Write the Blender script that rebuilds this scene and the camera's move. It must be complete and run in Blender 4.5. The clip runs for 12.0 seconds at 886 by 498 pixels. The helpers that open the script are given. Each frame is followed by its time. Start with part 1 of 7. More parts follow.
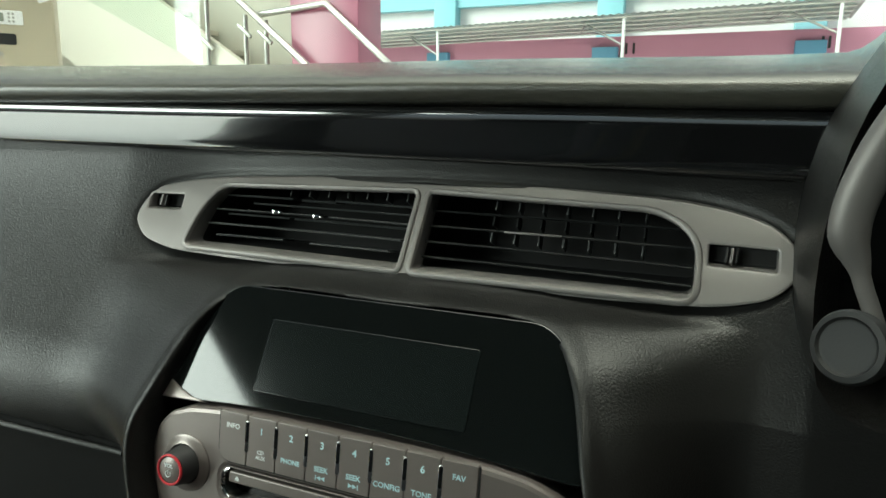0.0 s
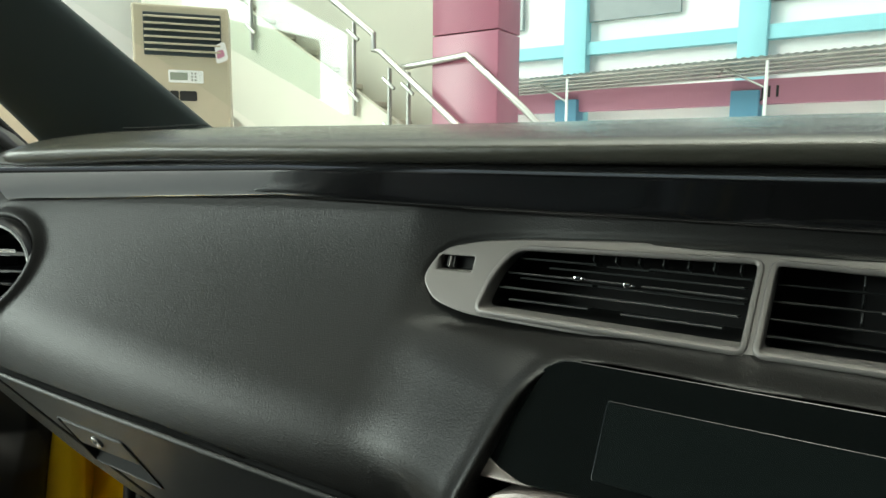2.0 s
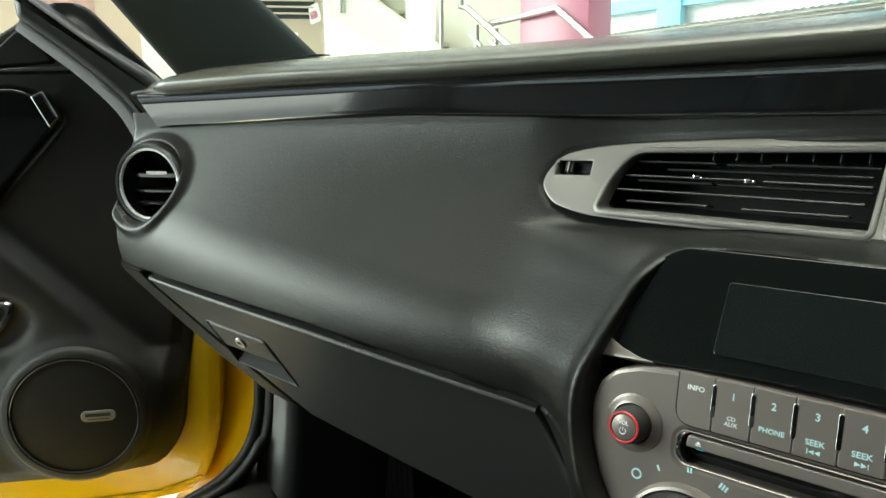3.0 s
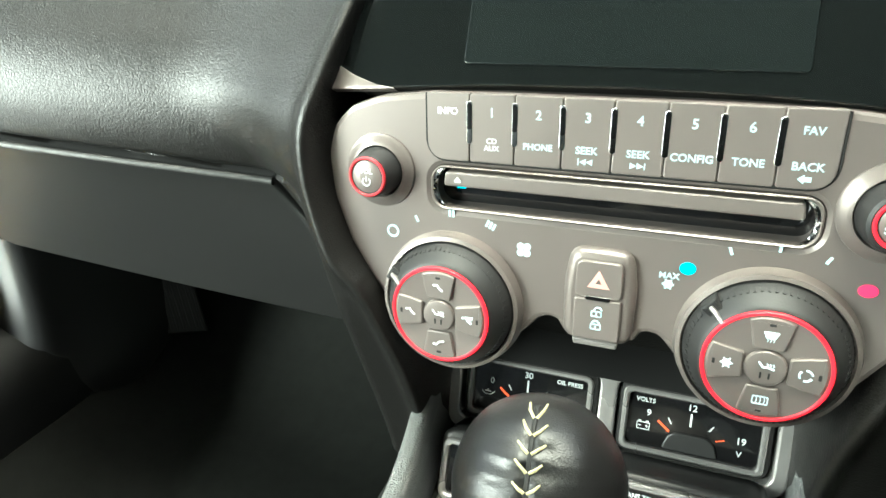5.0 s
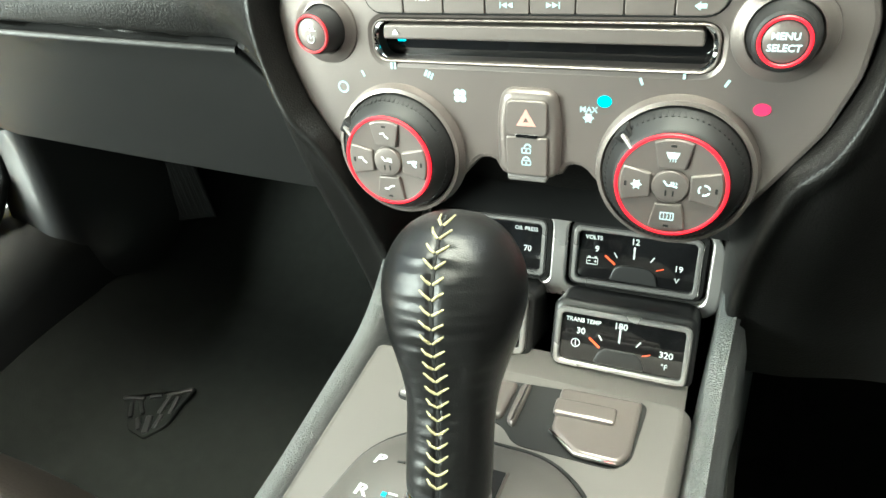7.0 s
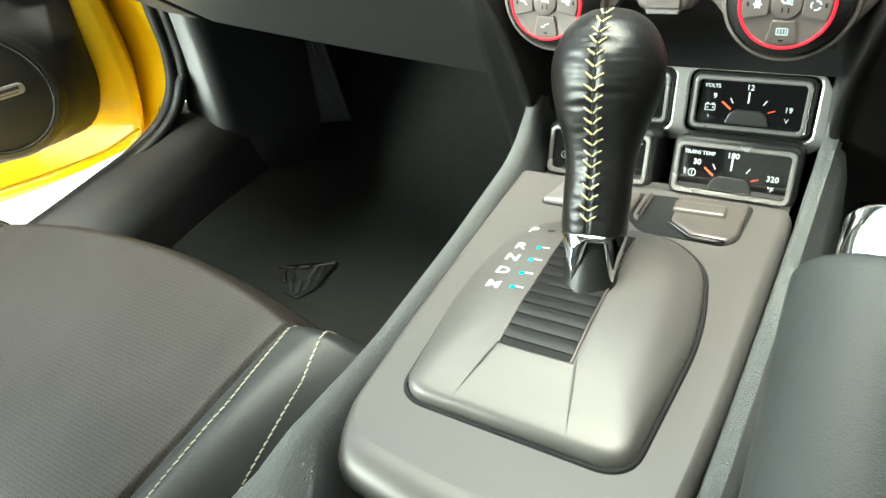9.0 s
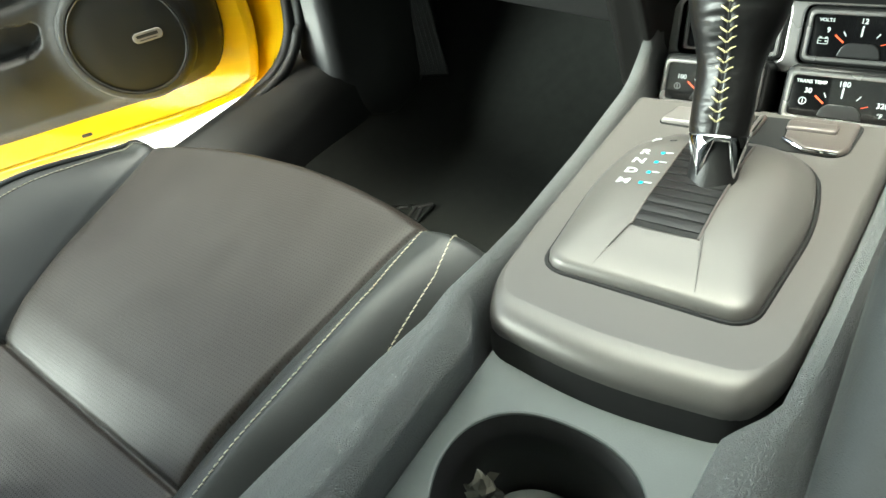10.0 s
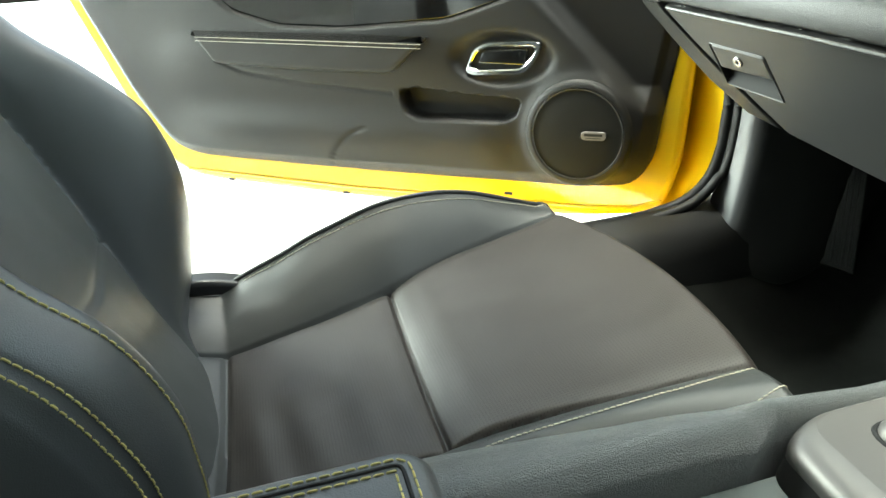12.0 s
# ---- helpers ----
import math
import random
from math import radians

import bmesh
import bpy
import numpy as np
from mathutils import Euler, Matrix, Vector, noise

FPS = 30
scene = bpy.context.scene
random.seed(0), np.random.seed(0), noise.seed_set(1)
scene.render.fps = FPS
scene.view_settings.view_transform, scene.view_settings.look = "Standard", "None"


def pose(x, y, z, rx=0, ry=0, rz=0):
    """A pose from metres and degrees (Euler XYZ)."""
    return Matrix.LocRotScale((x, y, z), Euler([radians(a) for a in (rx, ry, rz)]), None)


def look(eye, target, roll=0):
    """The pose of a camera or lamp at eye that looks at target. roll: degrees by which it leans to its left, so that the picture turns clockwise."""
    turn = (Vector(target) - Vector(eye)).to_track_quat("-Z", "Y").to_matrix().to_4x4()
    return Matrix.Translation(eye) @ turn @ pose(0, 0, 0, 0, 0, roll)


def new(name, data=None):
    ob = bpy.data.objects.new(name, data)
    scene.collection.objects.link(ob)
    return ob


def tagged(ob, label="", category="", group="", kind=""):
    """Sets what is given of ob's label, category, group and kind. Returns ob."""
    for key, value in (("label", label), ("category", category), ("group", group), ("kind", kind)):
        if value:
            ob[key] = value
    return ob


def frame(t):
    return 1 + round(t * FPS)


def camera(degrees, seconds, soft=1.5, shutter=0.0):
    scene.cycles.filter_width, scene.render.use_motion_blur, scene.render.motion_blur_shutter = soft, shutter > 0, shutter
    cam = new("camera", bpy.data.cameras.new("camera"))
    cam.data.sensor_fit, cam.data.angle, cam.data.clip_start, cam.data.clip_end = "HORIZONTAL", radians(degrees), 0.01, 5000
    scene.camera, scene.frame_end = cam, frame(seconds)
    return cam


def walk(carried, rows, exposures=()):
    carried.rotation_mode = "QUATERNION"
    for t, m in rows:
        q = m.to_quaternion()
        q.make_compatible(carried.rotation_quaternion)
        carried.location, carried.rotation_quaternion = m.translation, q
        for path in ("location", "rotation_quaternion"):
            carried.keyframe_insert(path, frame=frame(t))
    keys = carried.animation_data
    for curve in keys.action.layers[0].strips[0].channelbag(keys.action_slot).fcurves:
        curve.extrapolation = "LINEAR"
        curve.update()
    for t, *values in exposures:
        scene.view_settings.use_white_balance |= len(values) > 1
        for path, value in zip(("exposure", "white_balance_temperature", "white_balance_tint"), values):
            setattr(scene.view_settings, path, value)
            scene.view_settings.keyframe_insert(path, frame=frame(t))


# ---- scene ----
cam = camera(67.5, 12.0)
PATH = [
    (0, (0.201, -0.306, 1.057), (-0.569, 1.501, 0.682), 0.6),
    (0.5, (0.145, -0.314, 1.036), (-0.638, 1.467, 0.573), -1.4),
    (1, (0.093, -0.295, 1.037), (-0.622, 1.524, 0.614), -0.7),
    (1.5, (0.065, -0.312, 1.056), (-0.839, 1.443, 0.733), 0.6),
    (2, (0.058, -0.339, 1.067), (-1.036, 1.317, 0.822), 0.5),
    (2.5, (0.054, -0.373, 1.057), (-1.205, 1.156, 0.783), 0.7),
    (3, (0.058, -0.389, 1.023), (-1.229, 1.101, 0.67), -0.6),
    (3.2, (0.056, -0.383, 1.0), (-1.199, 1.117, 0.582), -0.7),
    (4.8, (0.039, -0.288, 0.959), (-0.699, 1.333, 0.049), -3.6),
    (5, (0.042, -0.279, 0.959), (-0.674, 1.321, -0.004), -4.4),
    (5.5, (0.057, -0.256, 0.953), (-0.572, 1.319, -0.107), -6.0),
    (6, (0.064, -0.251, 0.946), (-0.529, 1.287, -0.186), -5.9),
    (6.5, (0.079, -0.278, 0.941), (-0.576, 1.187, -0.253), -6.5),
    (6.7, (0.086, -0.289, 0.951), (-0.604, 1.143, -0.264), -7.9),
    (8.3, (0.111, -0.387, 0.955), (-0.76, 0.921, -0.282), -10.9),
    (8.5, (0.111, -0.405, 0.953), (-0.789, 0.85, -0.318), -12.9),
    (9, (0.116, -0.444, 0.947), (-0.839, 0.758, -0.336), -13.9),
    (9.5, (0.12, -0.483, 0.95), (-0.891, 0.683, -0.322), -14.0),
    (10, (0.115, -0.544, 0.954), (-0.972, 0.527, -0.339), -15.9),
    (10.5, (0.112, -0.595, 0.953), (-1.033, 0.451, -0.309), -14.4),
    (11, (0.125, -0.643, 0.97), (-1.232, 0.316, -0.142), -11.4),
    (11.5, (0.156, -0.624, 0.959), (-1.5, 0.073, 0.081), -5.7),
    (12, (0.192, -0.616, 0.943), (-1.585, -0.166, 0.144), -4.0),
]
EXPOSURE = [(0.0, 1.0, 6250, -11), (0.5, 2.3, 6250, -11), (1.0, 2.6, 6250, -11), (1.5, 1.85, 6250, -11), (2.0, 0.95, 6250, -11), (2.5, 1.2, 6250, -11), (3.2, 1.7, 6250, -11), (4.8, 3.15, 6250, -11), (6.7, 3.0, 6250, -11), (8.3, 3.1, 6250, -11), (12.0, 3.17, 6250, -11)]
walk(cam, [(t, look(eye, target, roll)) for t, eye, target, roll in PATH], EXPOSURE)

# ---- world and light ----
world = bpy.data.worlds.new("sky")
scene.world = world
world.use_nodes = True
wn = world.node_tree
sky = wn.nodes.new("ShaderNodeTexSky")
sky.sky_type, sky.sun_disc = "NISHITA", False
sky.sun_elevation, sky.sun_rotation = radians(82), radians(180)
sky.air_density, sky.dust_density, sky.ozone_density = 0.45, 8.0, 0.2
haze = wn.nodes.new("ShaderNodeHueSaturation")
haze.inputs["Saturation"].default_value = 0.85
wn.links.new(sky.outputs[0], haze.inputs["Color"])
wn.links.new(haze.outputs[0], wn.nodes["Background"].inputs[0])
wn.nodes["Background"].inputs[1].default_value = 0.12
sun_data = bpy.data.lights.new("sun", "SUN")
sun_data.energy, sun_data.angle, sun_data.color = 1.9, radians(34), (1.0, 0.98, 0.95)
sun = new("sun", sun_data)
sun.matrix_world = look((-5.6, -6.4, 3.1), (0, 0, 0))

# ---- building helpers ----
WORLD = {}


def thing(name, loc, label, category, group="", kind=""):
    ob = new(name)
    ob.empty_display_size = 0.05
    ob.matrix_basis = Matrix.Translation(loc)
    WORLD[ob.name] = ob.matrix_basis.copy()
    return tagged(ob, label, category, group, kind)


def finish(bm, mat, name, angle=38):
    bmesh.ops.remove_doubles(bm, verts=bm.verts, dist=1e-6)
    bmesh.ops.recalc_face_normals(bm, faces=bm.faces)
    me = bpy.data.meshes.new(name)
    bm.to_mesh(me)
    bm.free()
    me.materials.append(mat)
    me.polygons.foreach_set("use_smooth", [True] * len(me.polygons))
    me.set_sharp_from_angle(angle=radians(angle))
    for p in me.polygons:
        if p.loop_total > 6:
            for i in p.loop_indices:
                me.edges[me.loops[i].edge_index].use_edge_sharp = True
    return me


def part(name, bm, mat, parent=None, label="", angle=38):
    me = finish(bm, mat, name, angle)
    ob = new(name, me)
    WORLD[ob.name] = Matrix.Identity(4)
    if parent is not None:
        ob.parent = parent
        ob.matrix_parent_inverse = WORLD[parent.name].inverted()
    if label:
        ob["label"] = label
    return ob


def single(name, bm, mat, label, category, group="", kind="", angle=38):
    return tagged(part(name, bm, mat, None, "", angle), label, category, group, kind)


def axes(origin, x, y, z):
    m = Matrix.Identity(4)
    for i, v in enumerate((x, y, z)):
        m.col[i][:3] = v
    m.col[3][:3] = origin
    return m


def facing(origin, out, up=(0, 0, 1)):
    """Local x to the right, y up, z out of the surface."""
    z = Vector(out).normalized()
    x = Vector(up).cross(z).normalized()
    return axes(origin, x, z.cross(x), z)


def rings(bm, loops, closed=True, cap0=True, cap1=True):
    """Skin a row of point loops."""
    rows = [[bm.verts.new(p) for p in lp] for lp in loops]
    n = len(rows[0])
    for a, b in zip(rows, rows[1:]):
        for i in range(n if closed else n - 1):
            j = (i + 1) % n
            try:
                bm.faces.new((a[i], a[j], b[j], b[i]))
            except ValueError:
                pass
    if closed and cap0:
        bm.faces.new(rows[0][::-1])
    if closed and cap1:
        bm.faces.new(rows[-1])
    return rows


def inset(poly, d):
    """Move a closed outline inwards (counter-clockwise) by d."""
    out, n = [], len(poly)
    for i in range(n):
        p, a, b = Vector(poly[i]), Vector(poly[i - 1]), Vector(poly[(i + 1) % n])
        e0, e1 = (p - a), (b - p)
        if e0.length < 1e-9 or e1.length < 1e-9:
            out.append(tuple(p))
            continue
        e0.normalize(), e1.normalize()
        n0, n1 = Vector((-e0.y, e0.x)), Vector((-e1.y, e1.x))
        m = n0 + n1
        k = 1 + n0.dot(n1)
        out.append(tuple(p + (m * (d / k) if k > 0.25 else n0 * d)))
    return out


def rrect(w, h, r, n=5, cx=0, cy=0):
    pts = []
    for sx, sy, a0 in ((1, -1, -90), (1, 1, 0), (-1, 1, 90), (-1, -1, 180)):
        for i in range(n + 1):
            a = radians(a0 + 90 * i / n)
            pts.append((cx + sx * (w / 2 - r) + r * math.cos(a), cy + sy * (h / 2 - r) + r * math.sin(a)))
    return pts


def rounded(pts, r, n=4):
    """Round the corners of a closed outline; r: one radius or one for each corner."""
    out, k = [], len(pts)
    for i in range(k):
        p, a, b = Vector(pts[i]), Vector(pts[i - 1]), Vector(pts[(i + 1) % k])
        rr = r[i] if isinstance(r, (list, tuple)) else r
        da, db = (a - p), (b - p)
        c = min(rr, da.length * 0.48, db.length * 0.48)
        s, e = p + da.normalized() * c, p + db.normalized() * c
        for j in range(n + 1):
            t = j / n
            out.append(tuple(s * (1 - t) ** 2 + p * 2 * t * (1 - t) + e * t * t))
    return out


def circle(r, n=32, cx=0, cy=0, ry=None):
    return [(cx + r * math.cos(2 * math.pi * i / n), cy + (ry or r) * math.sin(2 * math.pi * i / n)) for i in range(n)]


def prism(bm, poly, z0, z1, m=Matrix.Identity(4), bevel=0.0, segs=3, both=False):
    """An outline pushed from z0 to z1 along local z, the upper rim rounded."""
    area = sum(poly[i - 1][0] * poly[i][1] - poly[i][0] * poly[i - 1][1] for i in range(len(poly)))
    if area < 0:
        poly = poly[::-1]
    loops = []
    if both and bevel:
        for i in range(segs):
            a = math.pi / 2 * i / segs
            loops.append((inset(poly, bevel * (1 - math.sin(a))), z0 + bevel * (1 - math.cos(a))))
        loops.append((poly, z0 + bevel))
    else:
        loops.append((poly, z0))
    if bevel:
        for i in range(segs + 1):
            a = math.pi / 2 * i / segs
            loops.append((inset(poly, bevel * (1 - math.cos(a))), z1 - bevel * (1 - math.sin(a))))
    else:
        loops.append((poly, z1))
    rings(bm, [[m @ Vector((x, y, z)) for x, y in lp] for lp, z in loops])
    return bm


def frame_ring(bm, outer, inner, z0, z1, m=Matrix.Identity(4), bevel=0.001, deep=None):
    """A flat ring between two outlines with the same number of points."""
    deep = z0 if deep is None else deep
    loops = [(outer, z0), (outer, z1 - bevel), (inset(outer, bevel), z1), (inset(inner, -bevel), z1), (inner, z1 - bevel), (inner, deep)]
    rings(bm, [[m @ Vector((x, y, z)) for x, y in lp] for lp, z in loops], True, False, False)
    return bm


def revolve(bm, profile, m=Matrix.Identity(4), n=40, cap0=True, cap1=True):
    rings(bm, [[m @ Vector((r * math.cos(2 * math.pi * i / n), r * math.sin(2 * math.pi * i / n), z)) for i in range(n)] for r, z in profile], True, cap0, cap1)
    return bm


def box(bm, m, sx, sy, sz, bevel=0.0, segs=2):
    b = min(bevel, sx * 0.45, sy * 0.45)
    poly = rrect(sx, sy, b, segs) if b else [(-sx / 2, -sy / 2), (sx / 2, -sy / 2), (sx / 2, sy / 2), (-sx / 2, sy / 2)]
    return prism(bm, poly, -sz / 2, sz / 2, m, min(bevel, sz * 0.45), segs, True)


def smooth_path(pts, n=8, closed=False):
    """A Catmull-Rom line through the points."""
    p = [Vector(q) for q in pts]
    k, out = len(p), []
    for i in range(k if closed else k - 1):
        a, b, c, d = p[i - 1 if closed or i else 0], p[i], p[(i + 1) % k], p[(i + 2) % k if closed else min(i + 2, k - 1)]
        for j in range(n):
            t = j / n
            out.append(0.5 * (2 * b + (c - a) * t + (2 * a - 5 * b + 4 * c - d) * t * t + (3 * b - a - 3 * c + d) * t ** 3))
    if not closed:
        out.append(p[-1])
    return out


def tube(bm, pts, r, n=8, closed=False, flat=1.0, up=(0, 0, 1)):
    pts = [Vector(p) for p in pts]
    loops, k = [], len(pts)
    for i, p in enumerate(pts):
        d = (pts[(i + 1) % k] - pts[i - 1]) if closed else (pts[min(i + 1, k - 1)] - pts[max(i - 1, 0)])
        d.normalize()
        s = d.cross(Vector(up))
        s = s.normalized() if s.length > 1e-4 else Vector((1, 0, 0))
        u = s.cross(d)
        rr = r[i] if isinstance(r, (list, tuple)) else r
        loops.append([p + rr * (math.cos(2 * math.pi * j / n) * s + flat * math.sin(2 * math.pi * j / n) * u) for j in range(n)])
    if closed:
        loops.append(loops[0])
    rings(bm, loops, True, not closed, not closed)
    return bm


def along(pts, step, start=0.0):
    """Places and directions at even steps along a line."""
    out, left = [], start
    for a, b in zip(pts, pts[1:]):
        a, b = Vector(a), Vector(b)
        d = (b - a).length
        while left <= d and d > 0:
            out.append((a.lerp(b, left / d), (b - a).normalized()))
            left += step
        left -= d
    return out


def stitches(bm, pts, step, length, r, up=(0, 0, 1), slant=0.0):
    for p, d in along(pts, step):
        s = d.cross(Vector(up)).normalized()
        v = (d + s * slant).normalized() * length / 2
        tube(bm, [p - v - Vector(up) * r * 0.6, p - v * 0.6 + Vector(up) * r * 0.3, p + v * 0.6 + Vector(up) * r * 0.3, p + v - Vector(up) * r * 0.6], r, 5)
    return bm


def sheet(bm, f, us, vs, closed=False):
    rows = [[bm.verts.new(f(u, v)) for u in us] for v in vs]
    for a, b in zip(rows, rows[1:]):
        for i in range(len(us) - 1):
            bm.faces.new((a[i], a[i + 1], b[i + 1], b[i]))
    return rows


def span(a, b, n):
    return [a + (b - a) * i / (n - 1) for i in range(n)]


def lerp_table(x, table):
    """Smooth value at x from (x, value) rows."""
    if x <= table[0][0]:
        return table[0][1]
    for (a, va), (b, vb) in zip(table, table[1:]):
        if x <= b:
            t = (x - a) / (b - a)
            return va + (vb - va) * t
    return table[-1][1]


def smooth_table(rows, n=6):
    """The same rows with rounded steps between them."""
    return [(p.x, p.y) for p in smooth_path([(a, b, 0) for a, b in rows], n)]


def step(x, a, b):
    t = min(1.0, max(0.0, (x - a) / (b - a)))
    return t * t * (3 - 2 * t)


def lettering(text, size, m, mat, parent, bold=0.0, name="lettering"):
    """Words in the built-in font, centred on the local origin, raised a little."""
    cu = bpy.data.curves.new("letters", "FONT")
    cu.body, cu.size, cu.align_x, cu.align_y = text, size, "CENTER", "CENTER"
    cu.extrude, cu.offset, cu.resolution_u = 0.00012, bold, 3
    tmp = bpy.data.objects.new("letters", cu)
    scene.collection.objects.link(tmp)
    me = bpy.data.meshes.new_from_object(tmp.evaluated_get(bpy.context.evaluated_depsgraph_get()))
    bpy.data.objects.remove(tmp)
    me.transform(m)
    me.materials.clear()
    me.materials.append(mat)
    ob = new(name, me)
    WORLD[ob.name] = Matrix.Identity(4)
    ob.parent = parent
    ob.matrix_parent_inverse = WORLD[parent.name].inverted()
    return ob

# ---- materials ----
def mat(name, color, rough=0.5, metal=0.0, coat=0.0, grain=0.0, grain_scale=400.0, kind="noise", vary=0.12, vary_scale=6.0, sheen=0.0, rough_vary=0.08, spec=0.5, relief_depth=0.0006):
    m = bpy.data.materials.new(name)
    m.use_nodes = True
    t = m.node_tree
    b = t.nodes["Principled BSDF"]
    b.inputs["Metallic"].default_value = metal
    b.inputs["Coat Weight"].default_value = coat
    b.inputs["Coat Roughness"].default_value = 0.04
    b.inputs["Sheen Weight"].default_value = sheen
    b.inputs["Specular IOR Level"].default_value = spec
    co = t.nodes.new("ShaderNodeTexCoord")
    big = t.nodes.new("ShaderNodeTexNoise")
    big.inputs["Scale"].default_value, big.inputs["Detail"].default_value = vary_scale, 6
    t.links.new(co.outputs["Object"], big.inputs["Vector"])
    ramp = t.nodes.new("ShaderNodeMix")
    ramp.data_type = "RGBA"
    ramp.inputs["A"].default_value = (*[c * (1 - vary) for c in color], 1)
    ramp.inputs["B"].default_value = (*[min(1, c * (1 + vary)) for c in color], 1)
    t.links.new(big.outputs["Fac"], ramp.inputs["Factor"])
    t.links.new(ramp.outputs["Result"], b.inputs["Base Color"])
    rr = t.nodes.new("ShaderNodeMapRange")
    rr.inputs["To Min"].default_value, rr.inputs["To Max"].default_value = max(0, rough - rough_vary), min(1, rough + rough_vary)
    t.links.new(big.outputs["Fac"], rr.inputs["Value"])
    t.links.new(rr.outputs["Result"], b.inputs["Roughness"])
    if grain:
        if kind == "leather":
            tex = t.nodes.new("ShaderNodeTexVoronoi")
            tex.feature = "DISTANCE_TO_EDGE"
            tex.inputs["Scale"].default_value = grain_scale
            warp = t.nodes.new("ShaderNodeTexNoise")
            warp.inputs["Scale"].default_value = grain_scale * 0.35
            mixv = t.nodes.new("ShaderNodeMix")
            mixv.data_type = "VECTOR"
            mixv.inputs["Factor"].default_value = 0.004
            t.links.new(co.outputs["Object"], warp.inputs["Vector"])
            t.links.new(co.outputs["Object"], mixv.inputs["A"])
            t.links.new(warp.outputs["Color"], mixv.inputs["B"])
            t.links.new(mixv.outputs["Result"], tex.inputs["Vector"])
            cl = t.nodes.new("ShaderNodeMapRange")
            cl.inputs["From Max"].default_value = 0.25
            t.links.new(tex.outputs["Distance"], cl.inputs["Value"])
            h = cl.outputs["Result"]
        else:
            tex = t.nodes.new("ShaderNodeTexNoise")
            tex.inputs["Scale"].default_value, tex.inputs["Detail"].default_value = grain_scale, 3
            t.links.new(co.outputs["Object"], tex.inputs["Vector"])
            h = tex.outputs["Fac"]
        bump = t.nodes.new("ShaderNodeBump")
        bump.inputs["Strength"].default_value, bump.inputs["Distance"].default_value = grain, relief_depth
        t.links.new(h, bump.inputs["Height"])
        t.links.new(bump.outputs["Normal"], b.inputs["Normal"])
    return m


def glow(name, color, strength, base=(0.02, 0.02, 0.02)):
    m = mat(name, base, 0.35)
    b = m.node_tree.nodes["Principled BSDF"]
    b.inputs["Emission Color"].default_value = (*color, 1)
    b.inputs["Emission Strength"].default_value = strength
    return m


def glass(name, tint=(1, 1, 1), gloss=0.03):
    m = bpy.data.materials.new(name)
    m.use_nodes = True
    t = m.node_tree
    t.nodes.remove(t.nodes["Principled BSDF"])
    tr, gl, mx = (t.nodes.new(k) for k in ("ShaderNodeBsdfTransparent", "ShaderNodeBsdfGlossy", "ShaderNodeMixShader"))
    tr.inputs["Color"].default_value = (*tint, 1)
    gl.inputs["Roughness"].default_value = gloss
    mx.inputs[0].default_value = 0.04
    t.links.new(tr.outputs[0], mx.inputs[1])
    t.links.new(gl.outputs[0], mx.inputs[2])
    t.links.new(mx.outputs[0], t.nodes["Material Output"].inputs[0])
    return m


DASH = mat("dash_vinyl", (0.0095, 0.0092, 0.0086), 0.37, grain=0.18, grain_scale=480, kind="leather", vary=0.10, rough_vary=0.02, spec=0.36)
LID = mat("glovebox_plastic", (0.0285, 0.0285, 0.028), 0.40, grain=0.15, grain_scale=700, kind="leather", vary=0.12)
# olive top vinyl, its base paled to hold light from the windscreen
DASH_TOP_LIT = mat("lit_dash_top_vinyl", (0.078, 0.077, 0.062), 0.24, grain=0.20, grain_scale=520, kind="leather", vary=0.10, rough_vary=0.03, spec=0.8)
PIANO = mat("gloss_black_trim", (0.006, 0.006, 0.0065), 0.1, coat=1.0, vary=0.3, rough_vary=0.05)
TRIM_GLOSS = mat("deep_gloss_trim", (0.010, 0.0098, 0.0105), 0.09, coat=1.0, spec=1.0, vary=0.3, rough_vary=0.04)
TRIM_GLOSS.node_tree.nodes["Principled BSDF"].inputs["Coat IOR"].default_value = 1.8
BLACK_PLASTIC = mat("black_plastic", (0.006, 0.006, 0.006), 0.42, grain=0.2, grain_scale=1500)
DARK_PLASTIC = mat("charcoal_plastic", (0.024, 0.024, 0.024), 0.34, grain=0.2, grain_scale=900)
VOID = mat("unlit_cavity_plastic", (0.008, 0.008, 0.008), 0.8)
SATIN = mat("satin_silver_paint", (0.215, 0.202, 0.194), 0.44, metal=0.45, grain=0.06, grain_scale=2500, vary=0.06)
TAUPE = mat("warm_grey_metallic_paint", (0.170, 0.149, 0.138), 0.32, metal=0.45, grain=0.06, grain_scale=2500, vary=0.06)
THREAD_PALE = mat("cream_thread", (0.52, 0.50, 0.44), 0.75, grain=0.5, grain_scale=3000)
KICK = mat("kick_panel_plastic", (0.020, 0.020, 0.021), 0.36, spec=0.9, grain=0.12, grain_scale=900)
PLATE_PAINT = mat("console_metallic_paint", (0.160, 0.152, 0.142), 0.42, metal=0.45, grain=0.06, grain_scale=2500, vary=0.06)
VENT_BLACK = mat("vent_black_plastic", (0.010, 0.011, 0.011), 0.6, spec=0.25)
VENT_GREY = mat("vent_grey_plastic", (0.040, 0.043, 0.043), 0.34, grain=0.1, grain_scale=1500)
RIM = mat("bright_satin_rim", (0.42, 0.41, 0.40), 0.27, metal=0.7, vary=0.05)
BUTTON = mat("button_metallic_paint", (0.164, 0.144, 0.133), 0.35, metal=0.35, grain=0.05, grain_scale=2500, vary=0.05)
CHROME = mat("chrome", (0.8, 0.8, 0.8), 0.08, metal=1.0, vary=0.03, rough_vary=0.03)
